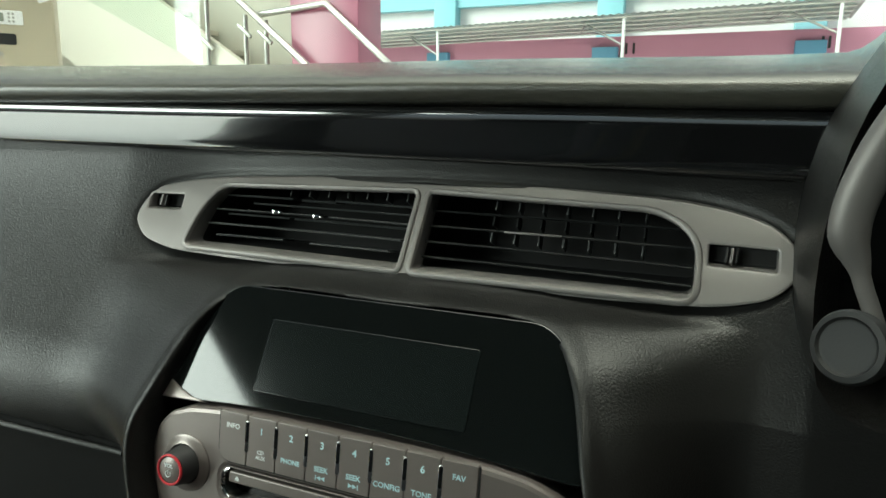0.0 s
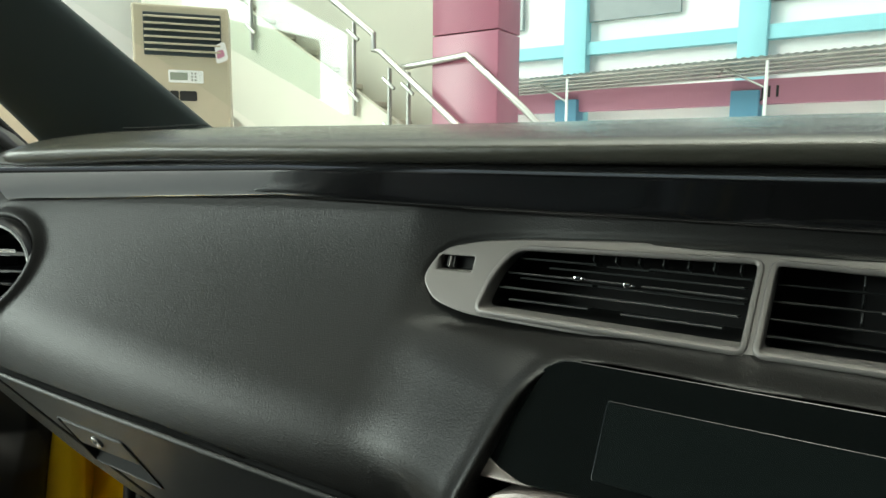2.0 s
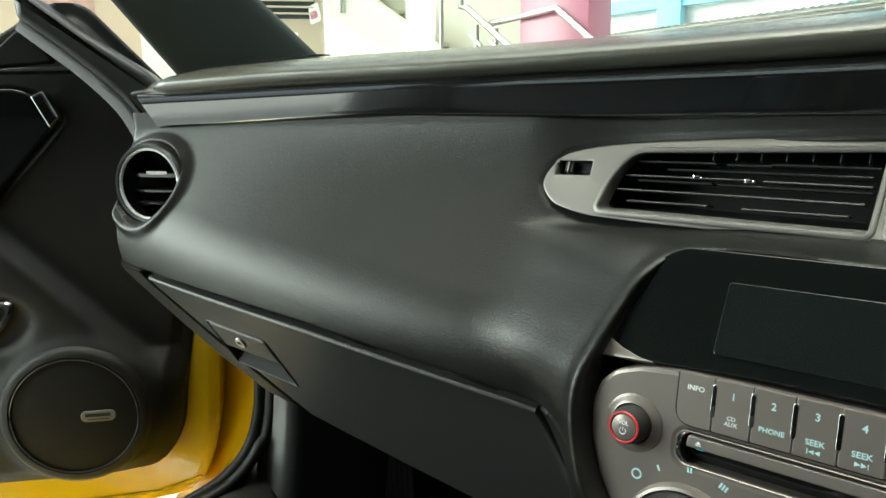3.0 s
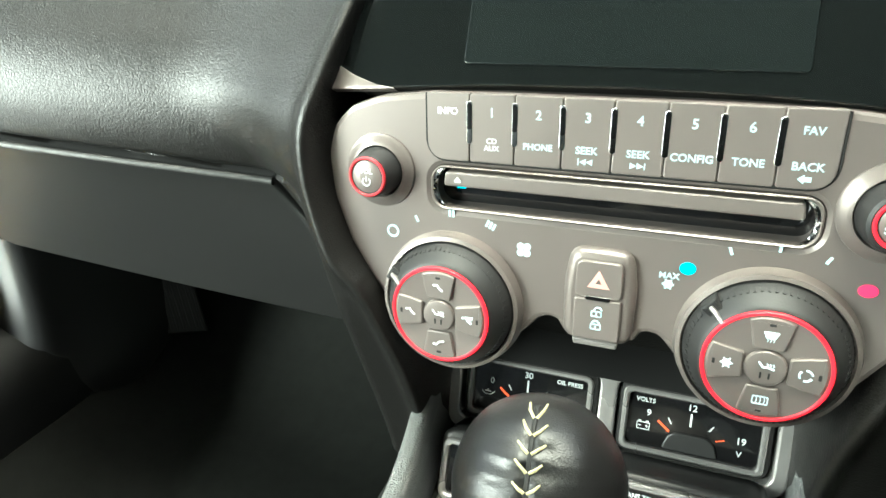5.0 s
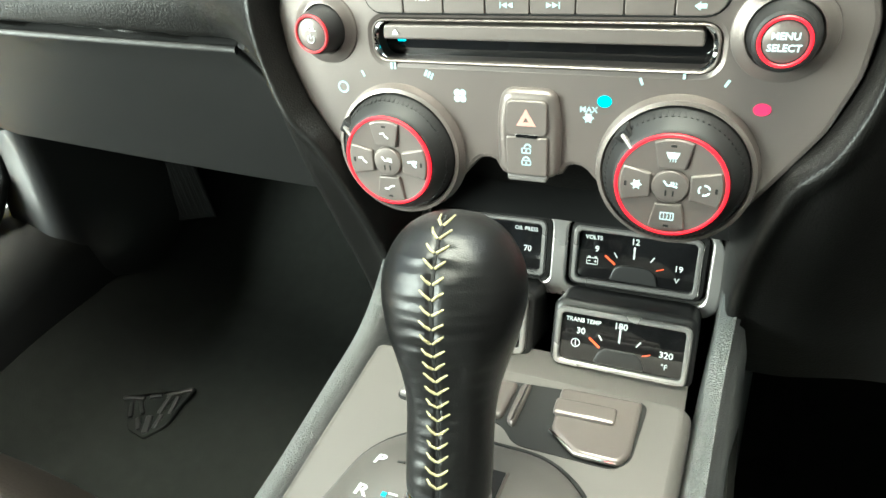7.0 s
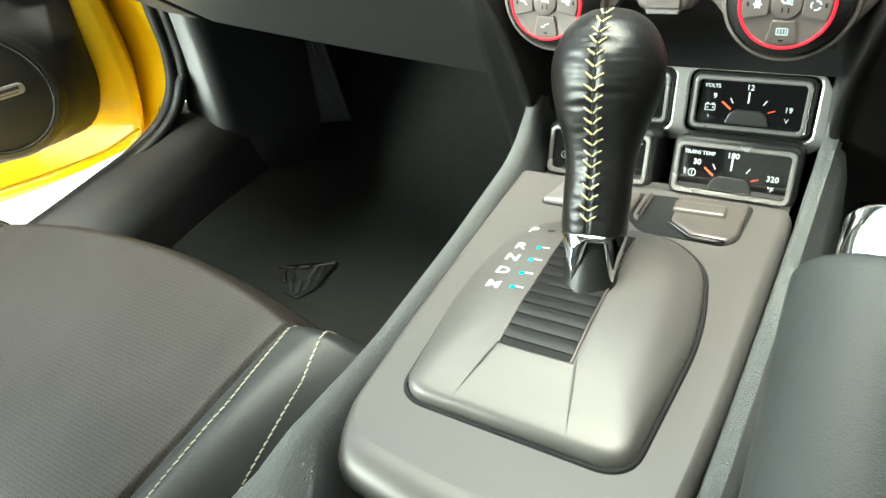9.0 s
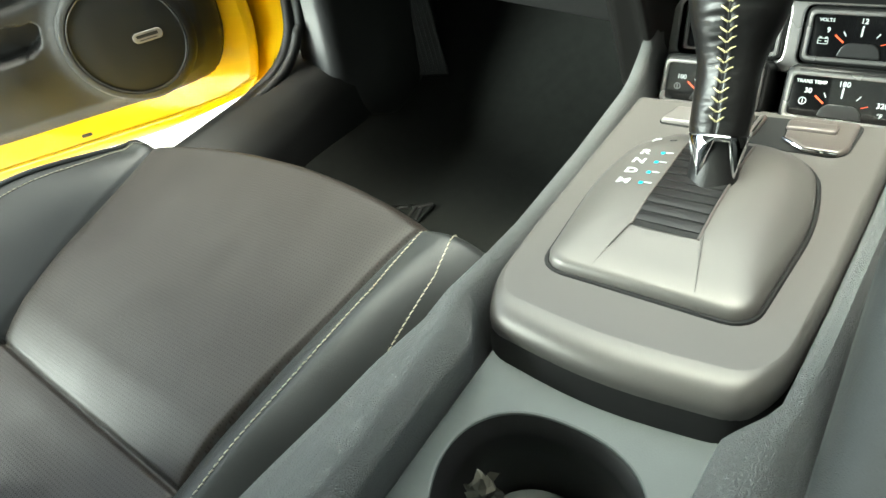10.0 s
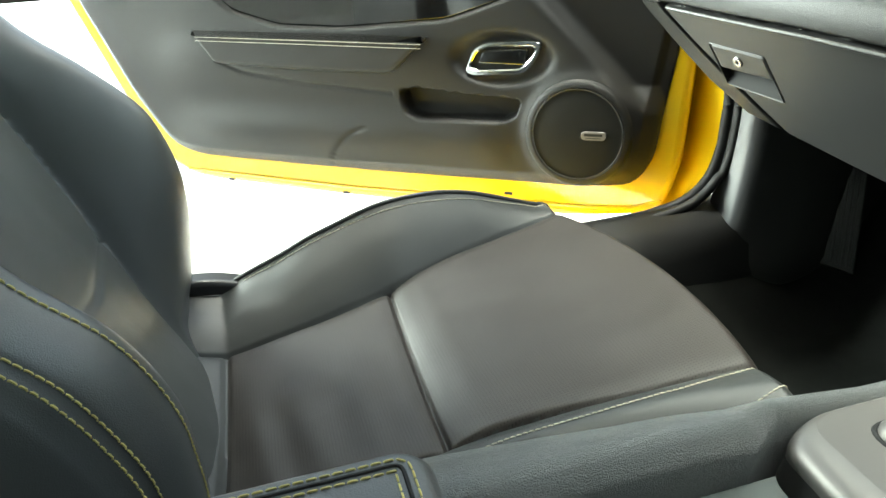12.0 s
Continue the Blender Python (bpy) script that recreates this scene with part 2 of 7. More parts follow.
RUBBER = mat("soft_black_rubber", (0.014, 0.014, 0.014), 0.55, grain=0.1, grain_scale=900)
SCREEN = mat("smoked_screen", (0.004, 0.005, 0.005), 0.07, vary=0.2, rough_vary=0.03)
SCREEN_LCD = mat("lcd_glass", (0.006, 0.008, 0.008), 0.12, vary=0.2, rough_vary=0.04)
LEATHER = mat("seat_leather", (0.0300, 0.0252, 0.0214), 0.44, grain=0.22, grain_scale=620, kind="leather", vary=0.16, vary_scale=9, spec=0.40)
def perforate(m, pitch=0.0034):
    """Rows of fine holes over a leather."""
    t = m.node_tree
    b = t.nodes["Principled BSDF"]
    co = t.nodes.new("ShaderNodeTexCoord")
    v = t.nodes.new("ShaderNodeTexVoronoi")
    v.voronoi_dimensions = "2D"
    v.inputs["Scale"].default_value, v.inputs["Randomness"].default_value = 1 / pitch, 0.0
    t.links.new(co.outputs["Object"], v.inputs["Vector"])
    r = t.nodes.new("ShaderNodeMapRange")
    r.inputs["From Min"].default_value, r.inputs["From Max"].default_value = 0.13, 0.24
    r.inputs["To Min"].default_value = 0.5
    t.links.new(v.outputs["Distance"], r.inputs["Value"])
    old = b.inputs["Base Color"].links[0].from_socket
    mx = t.nodes.new("ShaderNodeMix")
    mx.data_type = "RGBA"
    mx.inputs["A"].default_value = (0.002, 0.002, 0.002, 1)
    t.links.new(r.outputs["Result"], mx.inputs["Factor"])
    t.links.new(old, mx.inputs["B"])
    t.links.new(mx.outputs["Result"], b.inputs["Base Color"])
    sp = t.nodes.new("ShaderNodeMath")
    sp.operation = "MULTIPLY"
    sp.inputs[1].default_value = b.inputs["Specular IOR Level"].default_value
    t.links.new(r.outputs["Result"], sp.inputs[0])
    t.links.new(sp.outputs[0], b.inputs["Specular IOR Level"])


perforate(LEATHER)
# one plain leather twice: paled for the lit backrest, darkened for shaded cushion sides
LEATHER_LIT = mat("lit_seat_leather", (0.064, 0.069, 0.068), 0.40, grain=0.18, grain_scale=620, kind="leather", vary=0.12, spec=0.9)
LEATHER_SHADED = mat("shaded_seat_leather", (0.032, 0.034, 0.033), 0.40, grain=0.18, grain_scale=620, kind="leather", vary=0.12, spec=0.5)
KNOB_LEATHER = mat("gear_knob_leather", (0.008, 0.008, 0.008), 0.32, grain=0.12, grain_scale=900, kind="leather", vary=0.2, vary_scale=30)
THREAD = mat("pale_thread", (0.60, 0.56, 0.43), 0.75, grain=0.5, grain_scale=3000)
THREAD_KNOB = mat("knob_thread", (0.44, 0.40, 0.22), 0.8, grain=0.5, grain_scale=3000)
THREAD_YELLOW = mat("yellow_thread", (0.62, 0.55, 0.20), 0.75, grain=0.5, grain_scale=3000)
CARPET = mat("black_carpet", (0.0140, 0.0149, 0.0136), 0.95, grain=1.0, grain_scale=900, vary=0.35, vary_scale=60, spec=0.1)
CONSOLE = mat("console_soft_plastic", (0.140, 0.148, 0.148), 0.30, spec=0.9, grain=0.8, grain_scale=700, kind="leather", vary=0.14, relief_depth=0.0009)
TRAY = mat("console_tray_plastic", (0.112, 0.126, 0.121), 0.46, grain=0.2, grain_scale=1200, vary=0.15, vary_scale=40)
YELLOW = mat("yellow_car_paint", (0.82, 0.55, 0.012), 0.22, coat=1.0, vary=0.04, rough_vary=0.03)
DOOR_SKIN = mat("door_panel_plastic", (0.0120, 0.0115, 0.0112), 0.46, grain=0.3, grain_scale=600, kind="leather", vary=0.14, spec=0.35)
LABEL_WHITE = mat("printed_white", (0.62, 0.66, 0.66), 0.5)
LABEL_BLUE = mat("printed_pale_blue", (0.42, 0.62, 0.66), 0.5)
MARK_BLUE = glow("lit_blue_mark", (0.0, 0.55, 0.75), 0.16, (0.02, 0.3, 0.4))
MARK_RED = glow("lit_red_mark", (0.9, 0.02, 0.12), 0.17, (0.4, 0.02, 0.05))
RING_RED = glow("lit_red_ring", (1.0, 0.005, 0.02), 0.30, (0.35, 0.01, 0.02))
RING_DIM = glow("dim_red_ring", (1.0, 0.02, 0.04), 0.02, (0.40, 0.02, 0.03))
LEGEND_LIT = glow("lit_legend", (0.55, 0.9, 1.0), 0.08, (0.5, 0.6, 0.62))
NEEDLE = glow("orange_needle", (1.0, 0.12, 0.04), 0.12, (0.6, 0.08, 0.03))
HAZARD = mat("hazard_pink", (0.62, 0.30, 0.26), 0.5)
CREAM = mat("cream_plastic", (0.46, 0.41, 0.30), 0.5)
WALL = mat("painted_wall", (0.50, 0.49, 0.41), 0.8, grain=0.1, grain_scale=90, vary=0.05, vary_scale=1.2)
CEILING = mat("grey_ceiling_paint", (0.20, 0.20, 0.19), 0.9, vary=0.05, vary_scale=1.0)
STAIR_CREAM = mat("stair_cream_paint", (0.60, 0.59, 0.50), 0.7, vary=0.05, vary_scale=1.0)
TAN_WALL = mat("tan_wall_paint", (0.60, 0.51, 0.38), 0.8, vary=0.06, vary_scale=1.0)
WALL_WHITE = mat("white_wall", (0.80, 0.80, 0.78), 0.8, vary=0.05, vary_scale=1.0)
PINK = mat("magenta_panel", (0.30, 0.10, 0.15), 0.35, vary=0.06, vary_scale=1.0)
# pink and aqua, both paled to carry the windscreen's veil of glare
PINK_PALE = mat("veiled_pink_panel", (0.50, 0.22, 0.31), 0.5, vary=0.08, vary_scale=0.6)
AQUA = mat("veiled_aqua_paint", (0.30, 0.60, 0.66), 0.6, vary=0.06, vary_scale=0.6)
BLUE_COL = mat("blue_paint", (0.16, 0.36, 0.52), 0.6, vary=0.08, vary_scale=0.8)
STEEL = mat("brushed_steel", (0.42, 0.42, 0.39), 0.35, metal=0.8, vary=0.08)
GROUND_MAT = mat("white_floor_tile", (0.78, 0.78, 0.76), 0.35, vary=0.05, vary_scale=1.5)
HEADLINER = mat("headliner_cloth", (0.07, 0.073, 0.07), 0.9, grain=0.4, grain_scale=900)
PILLAR = mat("pillar_cloth", (0.055, 0.066, 0.064), 0.8, grain=0.4, grain_scale=1100, vary=0.1)
WINDOW_GLASS = glass("clear_glass", (0.94, 0.97, 0.95))

# ---- dashboard ----
def D(x):
    """How far ahead the upper dash face stands at x."""
    if x > 0.25:
        return 0.108 + (x - 0.25) * 0.02
    return 0.128 - 0.32 * x * x


def nose(x):
    u = (x + 0.68) / 0.476
    return -0.055 + 0.086 * u - 0.02 * u * (1 - u), 0.868 - 0.058 * u


def dash_bottom(x):
    if x < -0.60:
        return lerp_table(x, [(-0.74, 0.90), (-0.725, 0.868), (-0.69, 0.812), (-0.65, 0.758), (-0.60, 0.716)])
    return max(0.600, 0.716 - 0.295 * (x + 0.60))


STACK_PROFILE = [(0.55, 0.03), (0.62, 0.02), (0.70, 0.0), (0.75, -0.012), (0.80, -0.016), (0.85, -0.008), (0.88, 0.010), (0.905, 0.030), (0.925, 0.047), (0.940, 0.070), (0.947, 0.093), (0.958, 0.105), (1.005, 0.128), (1.035, 0.139)]
HALF = [(0.0, 0.938), (0.07, 0.9385), (0.102, 0.9372), (0.118, 0.931), (0.1285, 0.918), (0.1355, 0.901), (0.1425, 0.878), (0.1495, 0.855), (0.150, 0.83), (0.146, 0.808), (0.136, 0.785), (0.122, 0.765), (0.112, 0.72), (0.108, 0.66), (0.108, 0.54)]
HALF = [(p.x, p.y) for p in smooth_path([(x, z, 0) for x, z in HALF], 3)]
OPENING = np.array([(-x, z) for x, z in HALF[::-1]] + HALF[1:])


def outline_distance(px, pz, poly):
    """Signed distance (inside positive) to a closed outline, for arrays of points."""
    best, inside = np.full(px.shape, 9.0), np.zeros(px.shape, bool)
    for (ax, az), (bx, bz) in zip(poly, np.roll(poly, -1, axis=0)):
        ex, ez = bx - ax, bz - az
        t = np.clip(((px - ax) * ex + (pz - az) * ez) / (ex * ex + ez * ez + 1e-12), 0, 1)
        best = np.minimum(best, np.hypot(px - ax - t * ex, pz - az - t * ez))
        cross = ((az > pz) != (bz > pz)) & (px < (bx - ax) * (pz - az) / (bz - az + 1e-12) + ax)
        inside ^= cross
    return np.where(inside, best, -best)


STACK_CURVE = smooth_table(STACK_PROFILE)


def dash_y(x, z):
    """The dash face before its recesses."""
    ax = -abs(x)
    yn, zn = nose(ax)
    yt = D(x) + 0.010
    # upper face and lid plane meet in a rounded nose
    zc, yc = zn + 0.028, yn - 0.62 * 0.028
    upper = yt + (yc - yt) * max((1.03 - z) / (1.03 - zc), 0) ** 1.42
    lid = yn + 0.62 * (zn - z)
    h = max(0.0, 0.066 - abs(upper - lid)) / 0.066
    side = max(upper, lid) + h * h * 0.066 / 4
    if z < zn:
        side -= 0.004 * math.exp(-(zn - z) / 0.012)
    if x > 0:
        # plain face beside the steering column
        side = D(x) - 0.0055 + 0.5 * (max(z, 0.90) - 0.982) - 0.10 * max(0, 0.90 - z)
    mid = lerp_table(z, STACK_CURVE) + 0.05 * x * x
    w = step(abs(x), 0.140, 0.215 + 0.060 * step(z, 0.80, 0.87) if x < 0 else 0.230)
    return mid * (1 - w) + side * w


VENT_C, VENT_R = Vector((-0.690, -0.028, 0.966)), 0.044


LATCH_XZ = rounded([(-0.615, 0.757), (-0.520, 0.744), (-0.524, 0.806), (-0.617, 0.817)], 0.004)


def build_dash_pad(parent):
    xs = np.unique(np.concatenate([np.linspace(-0.742, -0.60, 60), np.linspace(-0.622, -0.514, 110), np.linspace(-0.60, -0.26, 110), np.linspace(-0.26, -0.165, 50), np.linspace(-0.165, -0.10, 70), np.linspace(-0.10, 0.10, 90), np.linspace(0.10, 0.165, 70), np.linspace(0.165, 0.26, 40), np.linspace(0.26, 0.72, 50)]))
    vs = np.unique(np.concatenate([np.linspace(0, 0.22, 70), np.linspace(0.22, 0.50, 170), np.linspace(0.50, 1, 110)]))
    X = np.repeat(xs[None, :], len(vs), 0)
    ZB = np.array([dash_bottom(x) for x in xs])
    Z = 1.046 + (ZB[None, :] - 1.046) * vs[:, None]
    Y = np.array([[dash_y(x, z) for x, z in zip(rx, rz)] for rx, rz in zip(X, Z)])
    d = outline_distance(X, Z, OPENING)
    k = np.clip((d + 0.003) / 0.010, 0, 1)
    Y += 0.075 * k * k * (3 - 2 * k) - 0.0045 * np.exp(-((d + 0.006) / 0.006) ** 2)
    # seat of the long vent bezel
    b = outline_distance(X, Z, np.array(BEZEL))
    Y += 0.006 * np.clip((b - 0.002) / 0.003, 0, 1) + 0.0015 * np.exp(-((b + 0.001) / 0.003) ** 2)
    for hole in (VENT_LEFT, VENT_RIGHT):
        v = outline_distance(X, Z, np.array(hole))
        Y += 0.075 * np.clip((v + 0.004) / 0.003, 0, 1)
    # round vent hole and its raised collar
    r = np.hypot((X - VENT_C.x) * 1.1, Z - VENT_C.z)
    Y += np.where(r < VENT_R * 0.98, 0.06, 0) - 0.006 * np.exp(-((r - VENT_R - 0.006) / 0.006) ** 2)
    # fold the outer end away
    end = np.clip((-0.722 - X) / 0.02, 0, 1)
    Y += 0.05 * end ** 2
    gap = np.array([[glove_gap(x, z) for x, z in zip(rx, rz)] for rx, rz in zip(X, Z)])
    Y += 0.014 * gap
    lid = bmesh.new()
    cells = {}
    bm = bmesh.new()
    rows = [[bm.verts.new((x, y, z)) for x, y, z in zip(rx, ry, rz)] for rx, ry, rz in zip(X, Y, Z)]
    rows.append([bm.verts.new((x, y + 0.06, z - 0.004)) for x, y, z in zip(X[-1], Y[-1], Z[-1])])
    latch_hole = outline_distance(X, Z, np.array(LATCH_XZ)) > 0.0008
    for k_row, (a, c) in enumerate(zip(rows, rows[1:])):
        for i in range(len(xs) - 1):
            q = (a[i], a[i + 1], c[i + 1], c[i])
            if latch_hole[k_row, i]:
                continue
            if on_glovebox(a[i].co.x, a[i].co.z):
                for v in q:
                    if v not in cells:
                        cells[v] = lid.verts.new(v.co)
                lid.faces.new([cells[v] for v in q])
            else:
                bm.faces.new(q)
    side = [bm.verts.new(v.co + Vector((0, 0.12, 0))) for v in (row[0] for row in rows)]
    for i in range(len(rows) - 1):
        bm.faces.new((rows[i][0], rows[i + 1][0], side[i + 1], side[i]))
    part("glovebox_lid", lid, LID, parent, "charcoal hard plastic glovebox lid", 60)
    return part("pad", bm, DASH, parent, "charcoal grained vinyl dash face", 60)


BEZEL = rounded([(0.0, 0.9485), (0.08, 0.949), (0.15, 0.9505), (0.202, 0.954), (0.231, 0.962), (0.2440, 0.977), (0.241, 0.990), (0.228, 1.001), (0.205, 1.0075), (0.175, 1.0115), (0.10, 1.0145), (0.0, 1.016), (-0.10, 1.0145), (-0.175, 1.0115), (-0.21, 1.008), (-0.236, 1.002), (-0.246, 0.990), (-0.2495, 0.977), (-0.237, 0.962), (-0.208, 0.954), (-0.15, 0.9505), (-0.08, 0.949)], 0.02, 4)
VENT_LEFT = rounded([(-0.0105, 0.9545), (-0.0065, 1.0055), (-0.175, 1.0030), (-0.189, 0.985), (-0.1955, 0.9590)][::-1], [0.005, 0.012, 0.009, 0.003, 0.003], 5)
VENT_RIGHT = rounded([(0.0015, 0.9545), (0.188, 0.957), (0.187, 0.990), (0.165, 1.0025), (0.0055, 1.0055)], [0.003, 0.008, 0.02, 0.02, 0.003], 5)


def bezel_y(x, z):
    return 0.1225 - 0.32 * x * x + (z - 0.982) * 0.5


GLOVE_LINE = [(-0.678, 0.866), (-0.45, 0.842), (-0.212, 0.808)]


def glove_top(x):
    return lerp_table(x, GLOVE_LINE)


def glove_gap(x, z):
    """1 along the joint round the glovebox lid."""
    if x < -0.70 or x > -0.13:
        return 0.0
    g = 0.0
    if -0.682 < x < -0.208:
        g = math.exp(-((z - glove_top(x)) / 0.0024) ** 2)
    xl = -0.682 + 0.125 * max(0, (0.862 - z) / 0.15) ** 1.15
    if z < 0.868:
        g = max(g, math.exp(-((x - xl) / 0.0028) ** 2))
    xr = -0.208 + 0.10 * max(0, (0.808 - z)) ** 0.9
    if z < 0.811:
        g = max(g, math.exp(-((x - xr) / 0.0028) ** 2))
    return g


def on_glovebox(x, z):
    """Whether a place on the dash face belongs to the glovebox lid."""
    xl = -0.682 + 0.125 * max(0, (0.862 - z) / 0.15) ** 1.15
    xr = -0.208 + 0.10 * max(0, (0.808 - z)) ** 0.9
    return xl < x < xr and z < glove_top(x)


def plate_with_holes(bm, outer, holes, f, depth, bevel=0.0018, inner_depth=0.018):
    """A panel between an outline and its holes, laid on a curved face by f(x, z, depth)."""
    edges, loops = [], []
    for poly, sign, dd in [(outer, 1, depth)] + [(h, -1, inner_depth) for h in holes]:
        area = sum(poly[i - 1][0] * poly[i][1] - poly[i][0] * poly[i - 1][1] for i in range(len(poly)))
        if area < 0:
            poly = poly[::-1]
        face = inset(poly, bevel * sign)
        mid = inset(poly, 0.3 * bevel * sign)
        r = rings(bm, [[f(x, z, dd) for x, z in poly], [f(x, z, bevel) for x, z in poly], [f(x, z, 0.3 * bevel) for x, z in mid], [f(x, z, 0) for x, z in face]], True, False, False)
        top = r[-1]
        for i in range(len(top)):
            edges.append(bm.edges.get((top[i], top[(i + 1) % len(top)])))
    bmesh.ops.triangle_fill(bm, edges=edges, use_beauty=True)
    return bm


dash = thing("dashboard", (0, 0.05, 0.60), "charcoal vinyl car dashboard with black gloss trim strip", "dashboard")
build_dash_pad(dash)

# top pad with its rounded lip, and the black strip below it
LIP = [(0.030, 1.068), (0.002, 1.0705), (-0.008, 1.0745), (-0.011, 1.080), (-0.008, 1.0855), (0.002, 1.090), (0.02, 1.0955), (0.05, 1.102), (0.09, 1.1075), (0.14, 1.1105), (0.20, 1.109), (0.30, 1.100), (0.42, 1.075), (0.50, 1.05)]


def top_pad(x, k):
    y, z = LIP[k]
    e = step(-x, 0.66, 0.735)
    f = 1 - 0.5 * e
    yy = D(max(x, -0.735)) + y + e * 0.03
    zz = 1.068 + (z - 1.068) * f - 0.006 * step(-x, 0.5, 0.72) - 0.004 * step(x, 0.0, 0.25) + 0.07 * step(x, 0.265, 0.36) * (1 if y < 0.3 else 0.6)
    return Vector((x, yy, zz))


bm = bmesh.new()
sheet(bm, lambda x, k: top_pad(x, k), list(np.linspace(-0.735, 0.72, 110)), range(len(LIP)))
part("top_pad", bm, DASH_TOP_LIT, dash, "grained vinyl dash top with rounded lip", 60)

bm = bmesh.new()
STRIP = [(0.014, -0.02), (0.0056, 0.0), (0.0032, 0.04), (0.0022, 0.10), (0.0016, 0.25), (0.0011, 0.42), (0.0008, 0.55), (0.0004, 0.70), (0.0001, 0.88), (0.0010, 0.96), (0.0036, 1.0), (0.015, 1.02)]


def strip_point(x, k):
    d, v = STRIP[k]
    left = -0.713 + 0.024 * (1 - v)
    xx = left + (x + 0.713) * (0.30 - left) / (0.30 + 0.713)
    z0 = lerp_table(xx, [(-0.72, 1.0275), (-0.53, 1.0345), (-0.40, 1.0375), (-0.25, 1.033), (0.0, 1.029), (0.3, 1.026)])
    z1 = lerp_table(xx, [(-0.72, 1.066), (-0.4, 1.0715), (-0.15, 1.069), (0.1, 1.067), (0.3, 1.064)])
    return Vector((xx, D(xx) + 0.004 + d, z0 + (z1 - z0) * v))


sheet(bm, strip_point, list(np.linspace(-0.713, 0.30, 90)), range(len(STRIP)))
part("trim_strip", bm, TRIM_GLOSS, dash, "scuffed gloss black trim strip", 60)

# dash-top demister grille at the outer corner
def pad_z(x, y):
    e = step(-x, 0.66, 0.735)
    off = y - D(max(x, -0.735)) - e * 0.03
    z = lerp_table(off, LIP[5:])
    return 1.068 + (z - 1.068) * (1 - 0.5 * e) - 0.006 * step(-x, 0.5, 0.72)


bm = bmesh.new()
prism(bm, rounded([(-0.705, 0.070), (-0.56, 0.105), (-0.545, 0.145), (-0.70, 0.110)], 0.008, 4), -0.004, 0.0, axes(Vector((0, 0, 1.0975)), Vector((1, 0, 0)), Vector((0, 1, 0.05)).normalized(), Vector((0, 0, 1))), 0.002)
grille = part("demister_grille", bm, BLACK_PLASTIC, dash, "black demister grille in the dash top")
for i in range(4):
    x = -0.680 + i * 0.036
    y = 0.094 + 0.0085 * i
    bm = bmesh.new()
    box(bm, pose(x, y, pad_z(x, y) + 0.0035, 4, 0, 22), 0.027, 0.020, 0.0015, 0.0005)
    part("grille_slot", bm, VOID, grille)

# lip along the top of the glovebox lid
bm = bmesh.new()
tube(bm, [Vector((x, dash_y(x, glove_top(x) - 0.0048) + 0.0012, glove_top(x) - 0.0048)) for x in np.linspace(-0.6725, -0.2105, 60)], 0.0030, 8)
part("lid_lip", bm, LID, dash, "rounded top edge of the glovebox lid", 60)

# glovebox lid furniture
gx, gz, e_ = -0.570, 0.785, 0.004
gm = facing((gx, dash_y(gx, gz), gz), ((dash_y(gx + e_, gz) - dash_y(gx - e_, gz)) / (2 * e_), -1, (dash_y(gx, gz + e_) - dash_y(gx, gz - e_)) / (2 * e_)), (0.0, 0, 1))


def on_lid(x, z):
    """Place on the lid by its x and height, in the latch's own axes."""
    p = gm.inverted() @ Vector((x, dash_y(x, z), z))
    return (p.x, p.y)


LATCH = [on_lid(x, z) for x, z in LATCH_XZ]
bm = bmesh.new()
frame_ring(bm, LATCH, inset(LATCH, 0.0018), -0.016, 0.0012, gm, 0.0006)
bezel = part("latch_bezel", bm, LID, dash, "charcoal glovebox latch surround")
bm = bmesh.new()
prism(bm, inset(LATCH, 0.0010), -0.0175, -0.0150, gm)
part("latch_back", bm, VOID, bezel, "dark back of the latch opening")
bm = bmesh.new()
prism(bm, rounded([on_lid(-0.6115, 0.7830), on_lid(-0.5245, 0.7755), on_lid(-0.5268, 0.8035), on_lid(-0.6132, 0.8135)], 0.003), -0.010, 0.0010, gm, 0.0014)
latch = part("latch_lever", bm, LID, bezel, "charcoal glovebox latch lever")
bm = bmesh.new()
revolve(bm, [(0.0078, -0.004), (0.0078, 0.0020), (0.0066, 0.0032), (0.0036, 0.0032), (0.0032, 0.0018)], gm @ pose(*on_lid(-0.573, 0.7945), 0), 24)
lock = part("lock_cylinder", bm, RIM, latch, "silver key lock")
bm = bmesh.new()
box(bm, gm @ pose(*on_lid(-0.573, 0.7945), 0.0022, 0, 0, 20), 0.0012, 0.0050, 0.0012)
part("key_slot", bm, VOID, lock)
bm = bmesh.new()
low = [Vector((*on_lid(x, z), d)) for x, z, d in ((-0.6130, 0.7790, -0.0148), (-0.5225, 0.7710, -0.0148), (-0.5218, 0.7470, 0.0004), (-0.6130, 0.7590, 0.0004))]
rings(bm, [[gm @ (low[0].lerp(low[3], q) + Vector((0, 0, -0.0030 * math.sin(q * math.pi)))), gm @ (low[1].lerp(low[2], q) + Vector((0, 0, -0.0030 * math.sin(q * math.pi))))] for q in np.linspace(0, 1, 10)], False)
part("latch_pocket", bm, VOID, bezel, "sloping finger pocket of the latch", 60)

